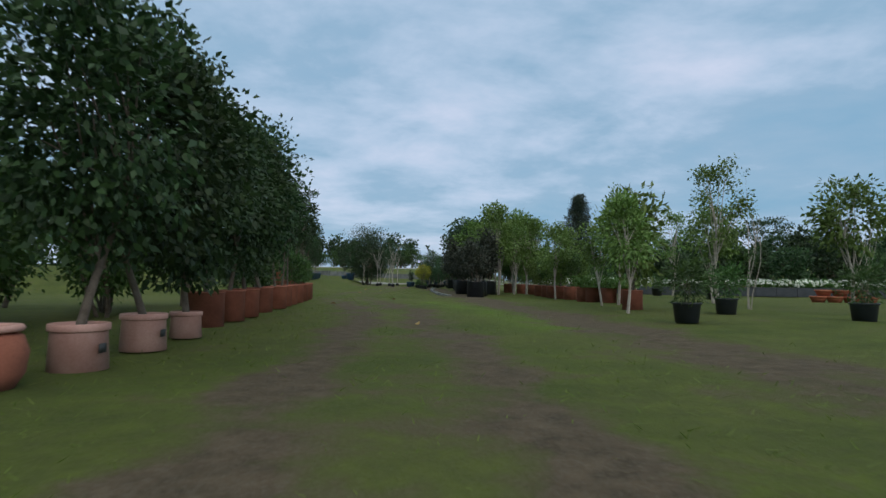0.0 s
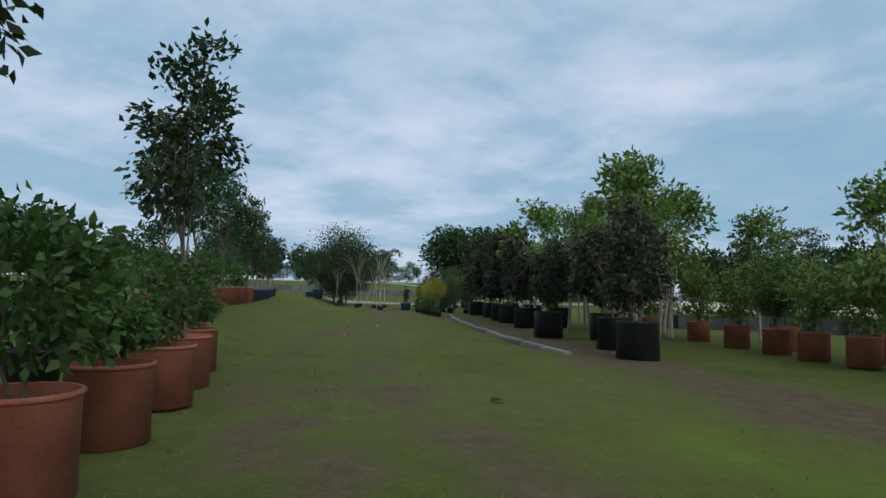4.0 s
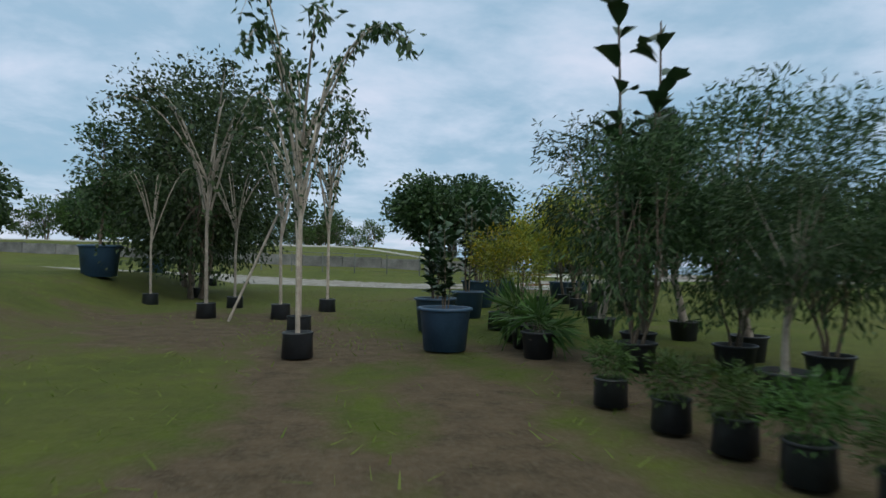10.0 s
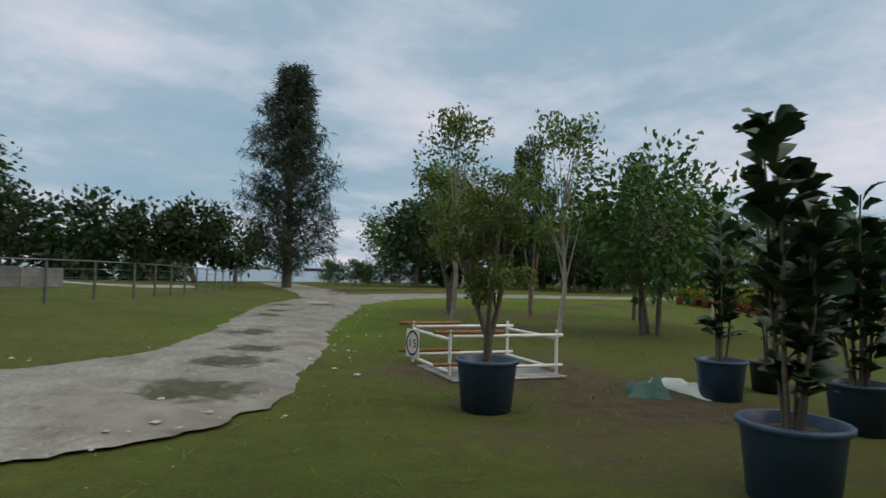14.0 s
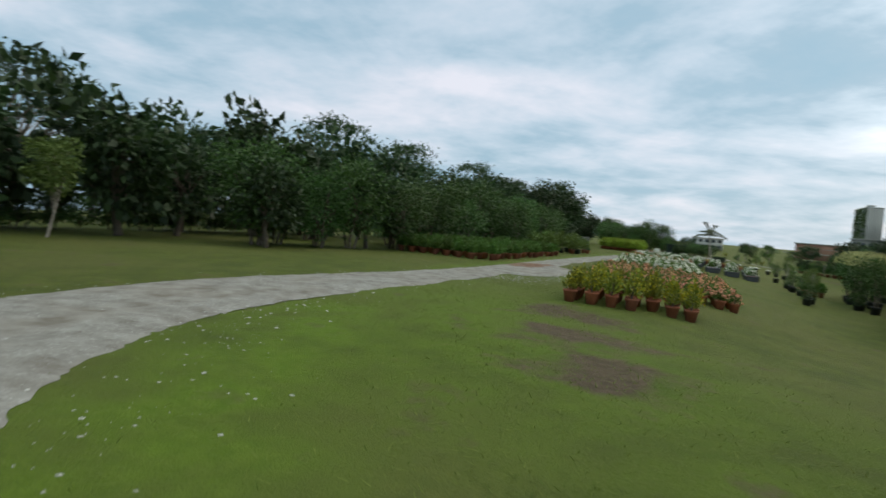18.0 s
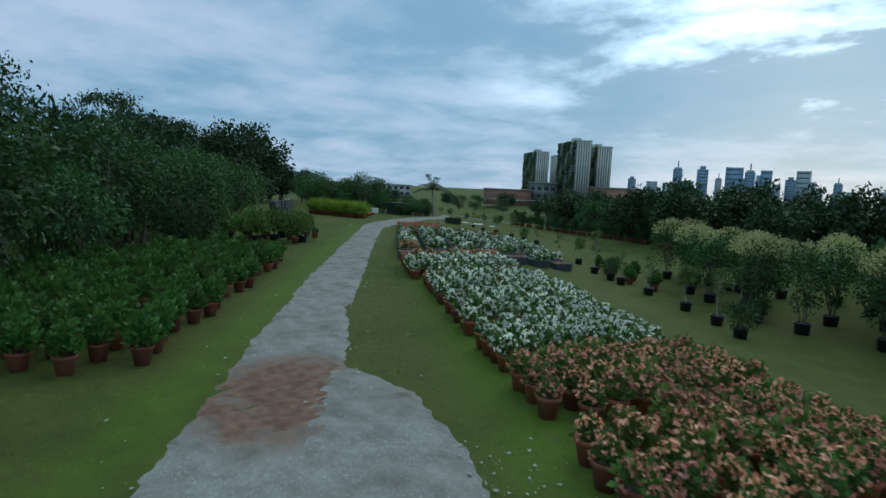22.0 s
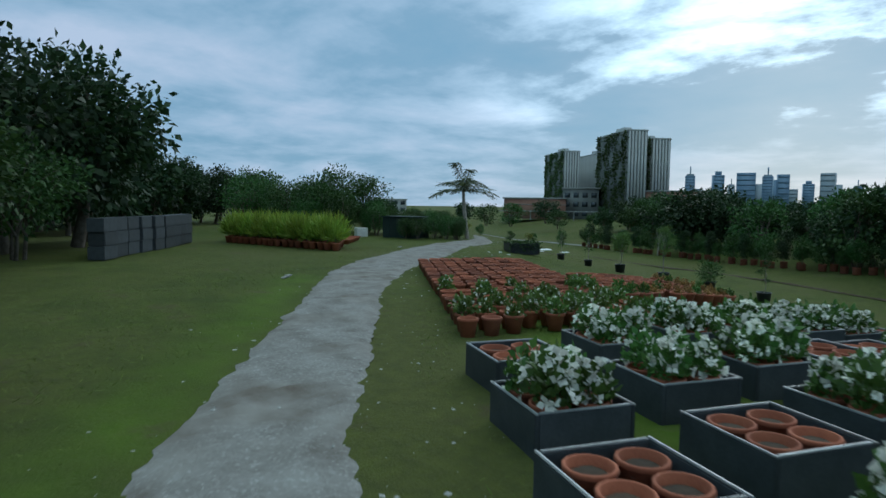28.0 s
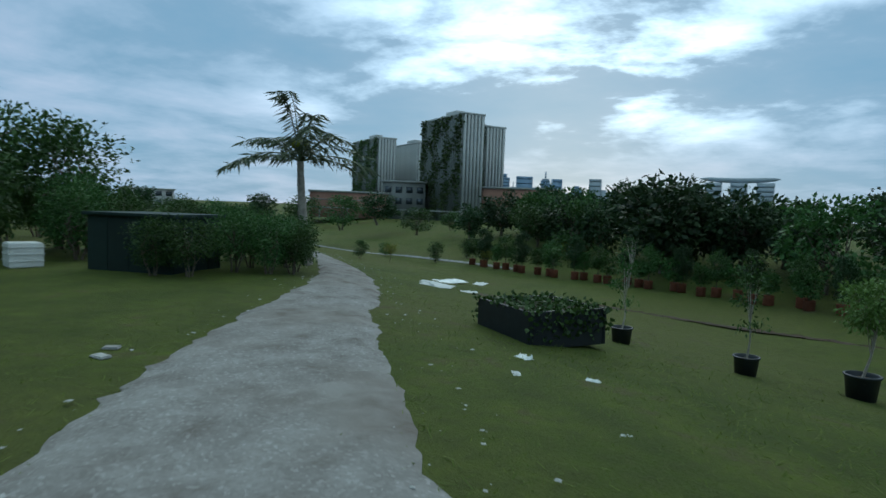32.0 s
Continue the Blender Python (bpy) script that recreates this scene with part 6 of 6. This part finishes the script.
# ---- upper side of the second track ----
for i in range(20):
    for j in range(8):
        u, s = -10.0 + 0.72 * i + 0.12 * j, -2.2 - 0.72 * j + 0.15 * math.sin(i * 1.3)
        if (i * 3 + j * 5) % 17 == 0 or (j > 5 and i > 12):
            continue
        bed_pot(spot(u, s), S_SHRUB, None, "broad-leaved green shrub in a small terracotta pot", "green shrub bed", 0.72 if j < 3 else 0.84, P_OLDSM if (i + j) % 3 else P_SMALL, "potted shrub", name="potted_shrub", inner=j > 0 and i > 0)
for k, (u, s) in enumerate([(10.2, -2.7), (11.0, -2.5), (11.7, -3.2), (10.4, -3.7), (11.4, -4.4), (12.9, -3.8), (13.2, -4.6), (12.3, -5.4), (10.2, -4.9), (9.4, -4.3), (9.6, -5.8), (11.0, -6.0), (13.9, -2.7), (14.4, -3.6), (15.2, -2.8)]):
    bed_pot(spot(u, s), S_OLIVE, None, "tall leafy shrub in a dark plastic pot by the track", "shrub group by the track", 1.55 if k < 12 else 1.2, P_DARK if k % 2 else P_OLDSM, "potted shrub", name="potted_shrub")
bed_pot(spot(13.3, -2.15), S_DARK, None, "dark low plant in a single terracotta pot", "", 0.9, P_SMALL)
wall_me = soft_box("planter_block", 0.95, 0.5, 0.42, M_GREY, 0.02)
stack = thing("stacked_planters", spot(29, -7.3), ang, "wall of stacked grey planter boxes", "planter stack")
for i in range(9):
    for z in range(3):
        part("planter_box", wall_me, stack, at=(1.0 * i + 0.06 * (z % 2), 0.1 * math.sin(i), 0.425 * z))
for i in range(7):
    for j in range(17):
        bed_pot(spot(32.95 + 0.38 * i + 0.29 * j, -0.45 - 0.32 * j + rnd.uniform(-0.04, 0.04)), S_SPIKE, None, "yellow-green spiky-leaved plant in a terracotta pot", "spiky hedge", 1.1, P_SMALL, "potted plant", "spiky_plant_pot", inner=0 < i and 0 < j)
for k in range(8):
    root = thing("terracotta_pot", spot(37.0 + 0.72 * (k % 5) + 0.3 * (k // 5), -0.35 + 0.08 * (k % 5) - 0.55 * (k // 5)), 20 * k, "wide bare terracotta bowl pot by the track", "flower pot", "wide pots")
    part("pot", P_WIDE[0], root)
    part("soil", P_WIDE[1], root)
tank = thing("crate", here(81.35, 33.15), ang + 20, "white plastic crate beside a green shed", "crate")
part("body", soft_box("body", 0.6, 0.6, 0.5, M_WHITE, 0.02), tank)
for z in (0.12, 0.26, 0.40):
    part("rib", soft_box("rib", 0.63, 0.63, 0.03, M_WHITE, 0.01), tank, at=(0, 0, z))
shed = thing("shed", here(79.35, 31.5), 17.7, "small dark green panelled shed beside the track", "shed")
long_panel = soft_box("wall_panel", 0.485, 0.05, 1.12, M_SHED, 0.012)
short_panel = soft_box("wall_panel", 0.05, 0.36, 1.12, M_SHED, 0.012)
for i in range(4):
    for side in (-0.8, 0.8):
        part("wall_panel", long_panel, shed, at=(-0.735 + 0.49 * i, side, 0))
    for side in (-0.95, 0.95):
        part("wall_panel", short_panel, shed, at=(side, -0.57 + 0.38 * i, 0))
part("roof", soft_box("roof", 2.15, 1.8, 0.07, M_SHED, 0.02), shed, at=(0, 0, 1.12))
for k, (u, s, z) in enumerate([(44.4, -3.0, 0.5), (45.5, -1.0, 0.36), (41.75, 4.1, 0.31), (41.5, 4.75, 0.30), (41.75, 5.3, 0.27), (42.35, 5.5, 0.28), (42.9, 4.6, 0.31), (43.3, 5.5, 0.29), (44.1, 5.6, 0.29), (44.3, 4.4, 0.32), (45.3, 5.0, 0.32), (46.0, 6.0, 0.3), (46.5, 2.0, 0.4), (48.0, 0.5, 0.42), (52, 3.5, 0.4), (53.5, 6.0, 0.36), (45.4, 3.4, 0.36), (48.5, -3.0, 0.5), (51.2, -1.5, 0.5), (54, -1.0, 0.5), (47, 4.0, 0.34), (50, 4.5, 0.36), (57, -4.0, 0.8), (60, -3.5, 0.8), (49, -7, 0.9), (55, -8, 1.0)]):
    tree(spot(u, s), K_ROUND[k % 2], "dense green bush beside the track", z, "bushes by the track", name="bush")

for k, (x, y, z) in enumerate([(85.7, 32.4, 0.98), (83.4, 30.9, 0.5), (88.0, 31.0, 0.6), (82.9, 33.6, 0.62), (84.6, 33.9, 0.8), (82.2, 31.6, 0.42), (86.5, 35.0, 0.8), (78.35, 32.25, 0.27), (77.75, 31.9, 0.28), (85.2, 30.4, 0.85)]):
    tree(here(x, y), K_ROUND[k % 2], "tall dense green bush behind the shed", z, "bushes behind the shed", name="bush")
for k, (u, s) in enumerate([(30.5, -11.0), (34.0, -10.4), (37.5, -11.5)]):
    tree(spot(u, s), K_BIG[k], "tall spreading dark tree behind the planter stack", (1.2, 1.3, 0.9)[k], "trees behind the stack")
for k in range(22):
    u, s = 56 + 3.0 * math.sin(k * 1.9), 8 + 1.5 * k
    tree(spot(u, s), (K_FARB[k % 2], K_YEL[0])[k % 3 == 0], "low clipped shrub along the far lawn", (0.2 + 0.05 * math.sin(k * 3), 0.45)[k % 3 == 0], "far lawn shrubs", name="shrub")

# vine-covered planter bin by the end of the track
bin_at = here(70.75, 31.35)
bin_ = thing("planter_bin", bin_at, -32, "black planter bin overgrown with green vines", "planter")
for sgn in (-1, 1):
    part("side_panel", soft_box("side_panel", 1.3, 0.05, 0.5, M_BLACK, 0.01), bin_, at=(0, sgn * 0.62, 0))
    part("side_panel", soft_box("side_panel", 0.05, 1.18, 0.5, M_BLACK, 0.01), bin_, at=(sgn * 0.62, 0, 0))
part("soil", quads("soil", *box_vf(-0.59, -0.59, 0.02, 0.59, 0.59, 0.44), M_SOIL), bin_)
vr = np.random.default_rng(70)
vp = np.c_[vr.uniform(-0.7, 0.7, 900), vr.uniform(-0.7, 0.7, 900), 0.48 + 0.07 * vr.random(900)]
hang = vr.random(900) < 0.35
vp[hang, 0] = np.where(vr.random(hang.sum()) < 0.5, -0.68, 0.68)
vp[hang, 2] = 0.12 + 0.42 * vr.random(hang.sum())
part("climber", quads("climber", *leaves_vf(vr, vp, 0.07, 0.06, 0.3), L_MID), bin_)

for k in range(18):
    x, y, _ = lerp([(88, 53), (98, 43), (105, 32), (108, 22)], 2.1 * k)
    tree(here(x + (5 if k % 2 else 0), y + (3 if k % 2 else 0)), (K_BIG[k % 3], K_FAR[k % 3])[k % 2], "dark tree in the wooded rise behind the pots", (1.5 - 0.052 * k) * (1.1 if k % 2 else 0.92), "wooded rise")

# coconut palm
palm = thing("coconut_palm", here(78.98, 27.32), 40, "coconut palm with drooping fronds", "palm")
tr = np.array([(0.25 * math.sin(t * 1.4), 0.1 * t, 2.75 * t) for t in np.linspace(0, 1, 10)])
part("trunk", smooth(quads("trunk", *tube_vf(tr, [0.135 - 0.05 * k / 9 + 0.008 * (k % 2) for k in range(10)], 10), M_PALEBARK)), palm)
pr = np.random.default_rng(71)
for k in range(17):
    a, up_ = 2.4 * k, (0.25, 0.6, 0.85, 1.4)[k % 4] + 0.25 * pr.random()
    t = np.linspace(0, 1, 9)
    ln_ = 2.1 + 0.3 * pr.random()
    spine = np.c_[np.cos(a) * ln_ * t * (1 - 0.36 * up_), np.sin(a) * ln_ * t * (1 - 0.36 * up_), ln_ * (up_ * t - (0.34 + 0.32 * up_) * t * t)] + tr[-1]
    fr = part("frond", quads("frond", *tube_vf(spine, 0.022 * (1.1 - t), 5), L_FROND), palm)
    j = np.repeat(np.linspace(0.12, 0.99, 34), 2)
    q = np.stack([np.interp(j, t, spine[:, i]) for i in range(3)], 1)
    sd = np.where(np.arange(68) % 2 == 0, 1.0, -1.0)[:, None] * np.array([[-math.sin(a), math.cos(a), 0]])
    way = sd + np.array([[math.cos(a) * 0.5, math.sin(a) * 0.5, -0.5]])
    part("blade", quads("blade", *leaves_vf(pr, q, 0.36, 0.045, 0.35, way * 3), L_FROND), fr)
for k in range(5):
    part("coconut", lathe("coconut", [(0.001, -0.11), (0.07, -0.08), (0.1, 0), (0.07, 0.08), (0.001, 0.11)], L_YGREEN, 10), palm, at=(tr[-1][0] + 0.16 * math.cos(k * 1.26), tr[-1][1] + 0.16 * math.sin(k * 1.26), 3.2))

crumpled("plastic_sheet", here(76.0, 25.7), (1.1, 0.6, 0.1), M_TARP, "crumpled white plastic sheet on bare ground", 5, 20)
crumpled("plastic_sheet", here(77.4, 22.6), (1.3, 0.7, 0.12), M_TARP, "torn white plastic sheet on bare ground", 6, 70)
for k, (x, y, w) in enumerate([(76.8, 24.6, 0.7), (75.2, 25.2, 0.5), (77.2, 20.6, 0.8), (70.2, 33.2, 0.22), (69.3, 33.6, 0.16), (68.6, 35.2, 0.14), (69.9, 34.1, 0.2)]):
    crumpled("plastic_scrap", here(x, y), (w, w * 0.5, 0.03 + 0.05 * w), M_TARP, "scrap of torn white plastic on the grass", 20 + k, 50 * k)
for k, (x, y) in enumerate([(73.15, 36.25), (73.4, 36.0), (65.95, 44.6), (66.2, 44.45), (65.8, 44.75)]):
    slab = thing("flat_stone", here(x, y), 40 * k, "pale flat broken stone beside the track", "stone", "flat stones", soft_box("flat_stone", 0.19 - 0.03 * (k % 3), 0.12, 0.03, M_STONE, 0.012))
leaf_me = smooth(quads("fallen_leaf", *big_leaves_vf(np.random.default_rng(8), np.zeros((1, 3)), np.array([[1.0, 0, 0.05]]), 0.14, 0.07), L_BROWN))
for k, (x, y) in enumerate([(-6.0, 32.0), (-5.2, 35.4), (-4.1, 24.2), (-5.6, 21.0), (-3.6, 14.5), (-6.2, 38.2), (-3.9, 46.0)]):
    thing("fallen_leaf", here(x, y, 0.03), 70 * k, "dry brown curled leaf lying on the grass", "leaf", "fallen leaves", leaf_me)

# ---- beyond the track: low growth, house, towers ----
for k in range(30):
    a = math.radians(112 + 3.4 * k)
    r_ = 44 + 9 * math.sin(k * 2.3)
    x, y = 66.6 + r_ * math.sin(a), 40 + r_ * math.cos(a)
    if math.hypot(x - 78.7, y - 27.1) > 6 and (y - 40) * 0.838 + (x - 66.6) * 0.545 > -60:
        tree((x, y, -0.1), K_FARB[k % 2] if k % 3 else K_FAR[k % 3], "dark bushes at the far side of the grounds", 0.55 + 0.12 * math.sin(k), "far bushes", name="bush", tall=0.75)

M_FACADE = plain("pale_render", (0.40, 0.40, 0.39), (0.50, 0.50, 0.49), 0.4, 0.85, 0.2, 8, vary=0.05)
M_SLAB = plain("dark_ribbed_concrete", (0.15, 0.16, 0.15), (0.22, 0.23, 0.22), 0.4, 0.9, 0.2, 8, vary=0.05)
M_WINDOW = plain("dark_glass", (0.035, 0.045, 0.055), (0.07, 0.085, 0.10), 0.5, 0.25, 0.0, vary=0.3)
M_BRICKY = plain("brown_render", (0.25, 0.125, 0.09), (0.34, 0.19, 0.14), 0.6, 0.9, 0.2, 8, vary=0.1)
M_VINE = leafy("vine_wall_leaves", (0.05, 0.09, 0.03), (0.12, 0.17, 0.06))
# distance haze is painted into the far colours: pale, bluish, low in contrast
M_HAZE = plain("hazed_concrete", (0.30, 0.34, 0.38), (0.36, 0.40, 0.44), 0.05, 0.9, 0.0, vary=0.0)
M_FARBLUE = plain("hazed_blue_glass", (0.14, 0.22, 0.32), (0.20, 0.29, 0.40), 0.05, 0.4, 0.0, vary=0.0)
M_FARBAND = plain("hazed_blue_window", (0.11, 0.18, 0.27), (0.15, 0.22, 0.32), 0.1, 0.4, 0.0, vary=0.1)
M_FARWIN = plain("hazed_window", (0.20, 0.24, 0.29), (0.26, 0.30, 0.34), 0.1, 0.4, 0.0, vary=0.1)


def tower(corner, end, side, top, floors, green, label):
    """A slab block: long face from corner to end, short face from corner to side."""
    c, e, s = (np.array(v, float) for v in (corner, end, side))
    lx, ly = np.linalg.norm(e - c), np.linalg.norm(s - c)
    rz = math.degrees(math.atan2(e[1] - c[1], e[0] - c[0]))
    ex = (e - c) / lx
    sgn = 1 if ex[0] * (s - c)[1] - ex[1] * (s - c)[0] > 0 else -1
    root = thing("tower_block", (c[0], c[1], 0), rz, label, "building", "tower blocks")
    y0, y1 = (0, ly) if sgn > 0 else (-ly, 0)
    part("wall", quads("wall", *box_vf(0.06, y0 + 0.06, 0, lx - 0.06, y1 - 0.06, top), M_SLAB), root)
    yw = y0 - 0.02 if sgn > 0 else y1 + 0.02
    n = int(lx / 0.48)
    rib = quads("rib", *box_vf(0, -0.07, 0, lx / n * 0.5, 0.07, top), M_SLAB if green else M_FACADE)
    for j in range(n):
        part("rib", rib, root, at=(lx * (j + 0.25) / n, yw, 0.002))
        part("rib", rib, root, at=(lx * (j + 0.25) / n, y0 + y1 - yw, 0.002))
    m = max(4, int(ly / 0.42))
    rib2 = quads("rib", *box_vf(-0.10, 0, 0, 0.10, ly / m * 0.55, top), M_FACADE)
    for j in range(m):
        part("rib", rib2, root, at=(0.0, y0 + ly * (j + 0.22) / m, 0.004))
        part("rib", rib2, root, at=(lx, y0 + ly * (j + 0.22) / m, 0.004))
    part("parapet", quads("parapet", *box_vf(-0.08, y0 - 0.08, top, lx + 0.08, y1 + 0.08, top + 0.25), M_FACADE), root)
    part("roof_hut", quads("roof_hut", *box_vf(lx * 0.3, y0 * 0.7 + y1 * 0.3, top + 0.25, lx * 0.55, y0 * 0.3 + y1 * 0.7, top + 0.9), M_FACADE), root)
    if green:
        r = np.random.default_rng(int(top * 10))
        p = np.c_[r.uniform(0, lx, 5200), np.full(5200, yw), r.uniform(0.4, top + 0.15, 5200)]
        keep_ = np.sin(p[:, 0] * 2.1) + np.sin(p[:, 2] * 1.3 + p[:, 0]) + r.normal(size=5200) * 0.7 > -0.15
        part("climber", quads("climber", *leaves_vf(r, p[keep_], 0.34, 0.24, 0.5, np.array([[0, -sgn * 1.0, 0]])), M_VINE), root, "green climbing plants on the long face")
    return root


tower((102, -22.3), (111.2, -27.8), (100.6, -24.8), 12.5, 14, True, "tall pale slab tower with green planted balconies")
tower((102.4, -29.0), (111.6, -34.5), (101.0, -31.5), 11.9, 14, True, "second pale slab tower behind the first")
tower((122.5, -33.4), (131.7, -38.9), (121.1, -35.9), 11.6, 14, True, "pale slab tower with planted long face")
tower((119.2, -39.2), (128.4, -44.7), (117.8, -41.7), 11.4, 14, False, "pale slab tower seen behind another")


def low_block(az0, az1, dist, h, mat, label, eye=(56.6, 47.9)):
    a0, a1 = math.radians(az0), math.radians(az1)
    p0 = np.array((eye[0] + dist * math.sin(a0), eye[1] + dist * math.cos(a0)))
    p1 = np.array((eye[0] + dist * math.sin(a1), eye[1] + dist * math.cos(a1)))
    ln = np.linalg.norm(p1 - p0)
    rz = math.degrees(math.atan2(p1[1] - p0[1], p1[0] - p0[0]))
    root = thing("low_building", (p0[0], p0[1], 0), rz, label, "building", "low buildings")
    part("wall", quads("wall", *box_vf(0, 0, 0, ln, 5, h), mat), root)
    part("roof", quads("roof", *box_vf(-0.2, -0.2, h, ln + 0.2, 5.2, h + 0.22), M_CONC), root)
    n = max(3, int(ln / 1.3)) if mat != M_BRICKY else 0
    if not n:
        for z in (h * 0.36, h * 0.7):
            part("ledge", quads("ledge", *box_vf(-0.06, -0.06, z, ln + 0.06, 5.06, z + 0.09), M_CONC), root)
        return root
    pane = quads("window", *box_vf(0, -0.04, 0, ln / n * 0.6, 0.04, 0.75), M_WINDOW)
    for k in range(int(h / 1.4)):
        for j in range(n):
            for back in (0, 1):
                part("window", pane, root, at=(ln * (j + 0.2) / n, 5.0 * back, 0.5 + 1.4 * k))
    return root


E0 = (64.3, 41.7)
low_block(136.2, 143.0, 78, 3.0, M_BRICKY, "low brown brick block with a flat dark roof", E0)
low_block(150.8, 158.6, 76, 4.1, M_BRICKY, "low brown brick podium beside the tower", E0)
low_block(142.6, 146.4, 80, 4.6, M_SLAB, "grey linking block between the towers", E0)
low_block(121.4, 125.3, 112, 2.9, M_FACADE, "low pale ribbed house far beyond the track", E0)
canopy = thing("canopy", (0, 0, 0), 0, "long flat pale canopy before the brown blocks", "canopy")
for k in range(6):
    a0 = math.radians(137 + 2.4 * k)
    px, py = 64.3 + 70 * math.sin(a0), 41.7 + 70 * math.cos(a0)
    part("roof_slab", soft_box("roof_slab", 3.1, 1.2, 0.12, M_CONC, 0.02), canopy, at=(px, py, 1.15), rz=-(137 + 2.4 * k))
    part("post", soft_box("post", 0.12, 0.12, 1.15, M_CONC, 0.01), canopy, at=(px, py, 0))


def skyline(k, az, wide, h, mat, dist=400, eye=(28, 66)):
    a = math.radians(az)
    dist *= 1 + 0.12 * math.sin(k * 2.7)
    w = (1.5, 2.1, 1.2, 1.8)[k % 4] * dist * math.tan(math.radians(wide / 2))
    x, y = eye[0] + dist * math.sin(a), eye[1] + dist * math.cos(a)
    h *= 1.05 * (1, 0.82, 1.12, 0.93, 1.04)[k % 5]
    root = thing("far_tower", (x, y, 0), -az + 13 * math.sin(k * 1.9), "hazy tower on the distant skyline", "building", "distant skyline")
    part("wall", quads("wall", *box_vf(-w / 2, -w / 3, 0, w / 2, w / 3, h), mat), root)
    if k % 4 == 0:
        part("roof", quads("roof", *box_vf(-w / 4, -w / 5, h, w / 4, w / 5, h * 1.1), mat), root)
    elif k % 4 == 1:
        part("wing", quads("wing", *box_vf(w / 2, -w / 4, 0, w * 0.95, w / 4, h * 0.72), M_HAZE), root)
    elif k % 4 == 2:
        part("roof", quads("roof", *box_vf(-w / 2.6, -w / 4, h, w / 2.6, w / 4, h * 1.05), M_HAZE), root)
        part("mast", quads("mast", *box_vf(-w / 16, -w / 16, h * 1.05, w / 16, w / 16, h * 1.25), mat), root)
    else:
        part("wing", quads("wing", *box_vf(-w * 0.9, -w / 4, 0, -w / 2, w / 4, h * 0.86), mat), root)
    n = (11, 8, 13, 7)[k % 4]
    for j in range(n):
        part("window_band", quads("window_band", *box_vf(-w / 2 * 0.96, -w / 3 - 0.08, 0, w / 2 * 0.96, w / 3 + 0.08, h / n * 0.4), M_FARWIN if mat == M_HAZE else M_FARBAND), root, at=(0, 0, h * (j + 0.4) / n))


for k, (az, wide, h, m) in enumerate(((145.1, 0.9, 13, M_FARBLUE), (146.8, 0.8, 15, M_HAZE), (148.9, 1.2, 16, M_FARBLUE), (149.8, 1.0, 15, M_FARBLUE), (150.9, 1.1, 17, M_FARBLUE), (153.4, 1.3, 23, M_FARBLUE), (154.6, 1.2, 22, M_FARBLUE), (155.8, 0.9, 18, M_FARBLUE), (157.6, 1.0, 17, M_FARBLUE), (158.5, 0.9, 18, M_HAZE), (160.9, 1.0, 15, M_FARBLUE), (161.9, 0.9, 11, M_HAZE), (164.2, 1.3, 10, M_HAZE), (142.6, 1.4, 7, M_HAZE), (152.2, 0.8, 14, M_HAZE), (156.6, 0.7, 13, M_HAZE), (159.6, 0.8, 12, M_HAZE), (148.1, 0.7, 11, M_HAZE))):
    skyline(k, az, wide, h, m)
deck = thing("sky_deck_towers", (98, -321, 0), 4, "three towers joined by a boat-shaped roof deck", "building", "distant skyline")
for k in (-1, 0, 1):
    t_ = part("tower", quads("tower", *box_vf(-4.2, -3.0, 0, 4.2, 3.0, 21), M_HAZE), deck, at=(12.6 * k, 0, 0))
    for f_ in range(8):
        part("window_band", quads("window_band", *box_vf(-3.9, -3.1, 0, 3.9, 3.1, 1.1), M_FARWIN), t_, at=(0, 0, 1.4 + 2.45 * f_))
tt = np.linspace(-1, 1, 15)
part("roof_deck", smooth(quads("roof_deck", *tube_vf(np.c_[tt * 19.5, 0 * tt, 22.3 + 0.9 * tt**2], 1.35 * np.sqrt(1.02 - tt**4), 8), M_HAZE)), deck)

# ships on the sea
for k, (az, dist, ln_) in enumerate([(46, 900, 60), (50, 1100, 48), (53.5, 950, 70), (57, 1300, 60), (40, 1200, 55)]):
    a = math.radians(az)
    ship = thing("cargo_ship", (2.7 + dist * math.sin(a), 66 + dist * math.cos(a), -0.6), -az + 8 * k, "dark cargo ship lying far out at sea", "ship", "ships at sea")
    part("hull", quads("hull", *box_vf(-ln_ / 2, -5, 0, ln_ / 2, 5, 4.5), M_GREY), ship)
    part("deckhouse", quads("deckhouse", *box_vf(ln_ * 0.3, -4, 4.5, ln_ * 0.42, 4, 12), M_HAZE), ship)
    part("mast", quads("mast", *box_vf(-ln_ * 0.1, -0.5, 4.5, -ln_ * 0.1 + 1, 0.5, 11), M_GREY), ship)
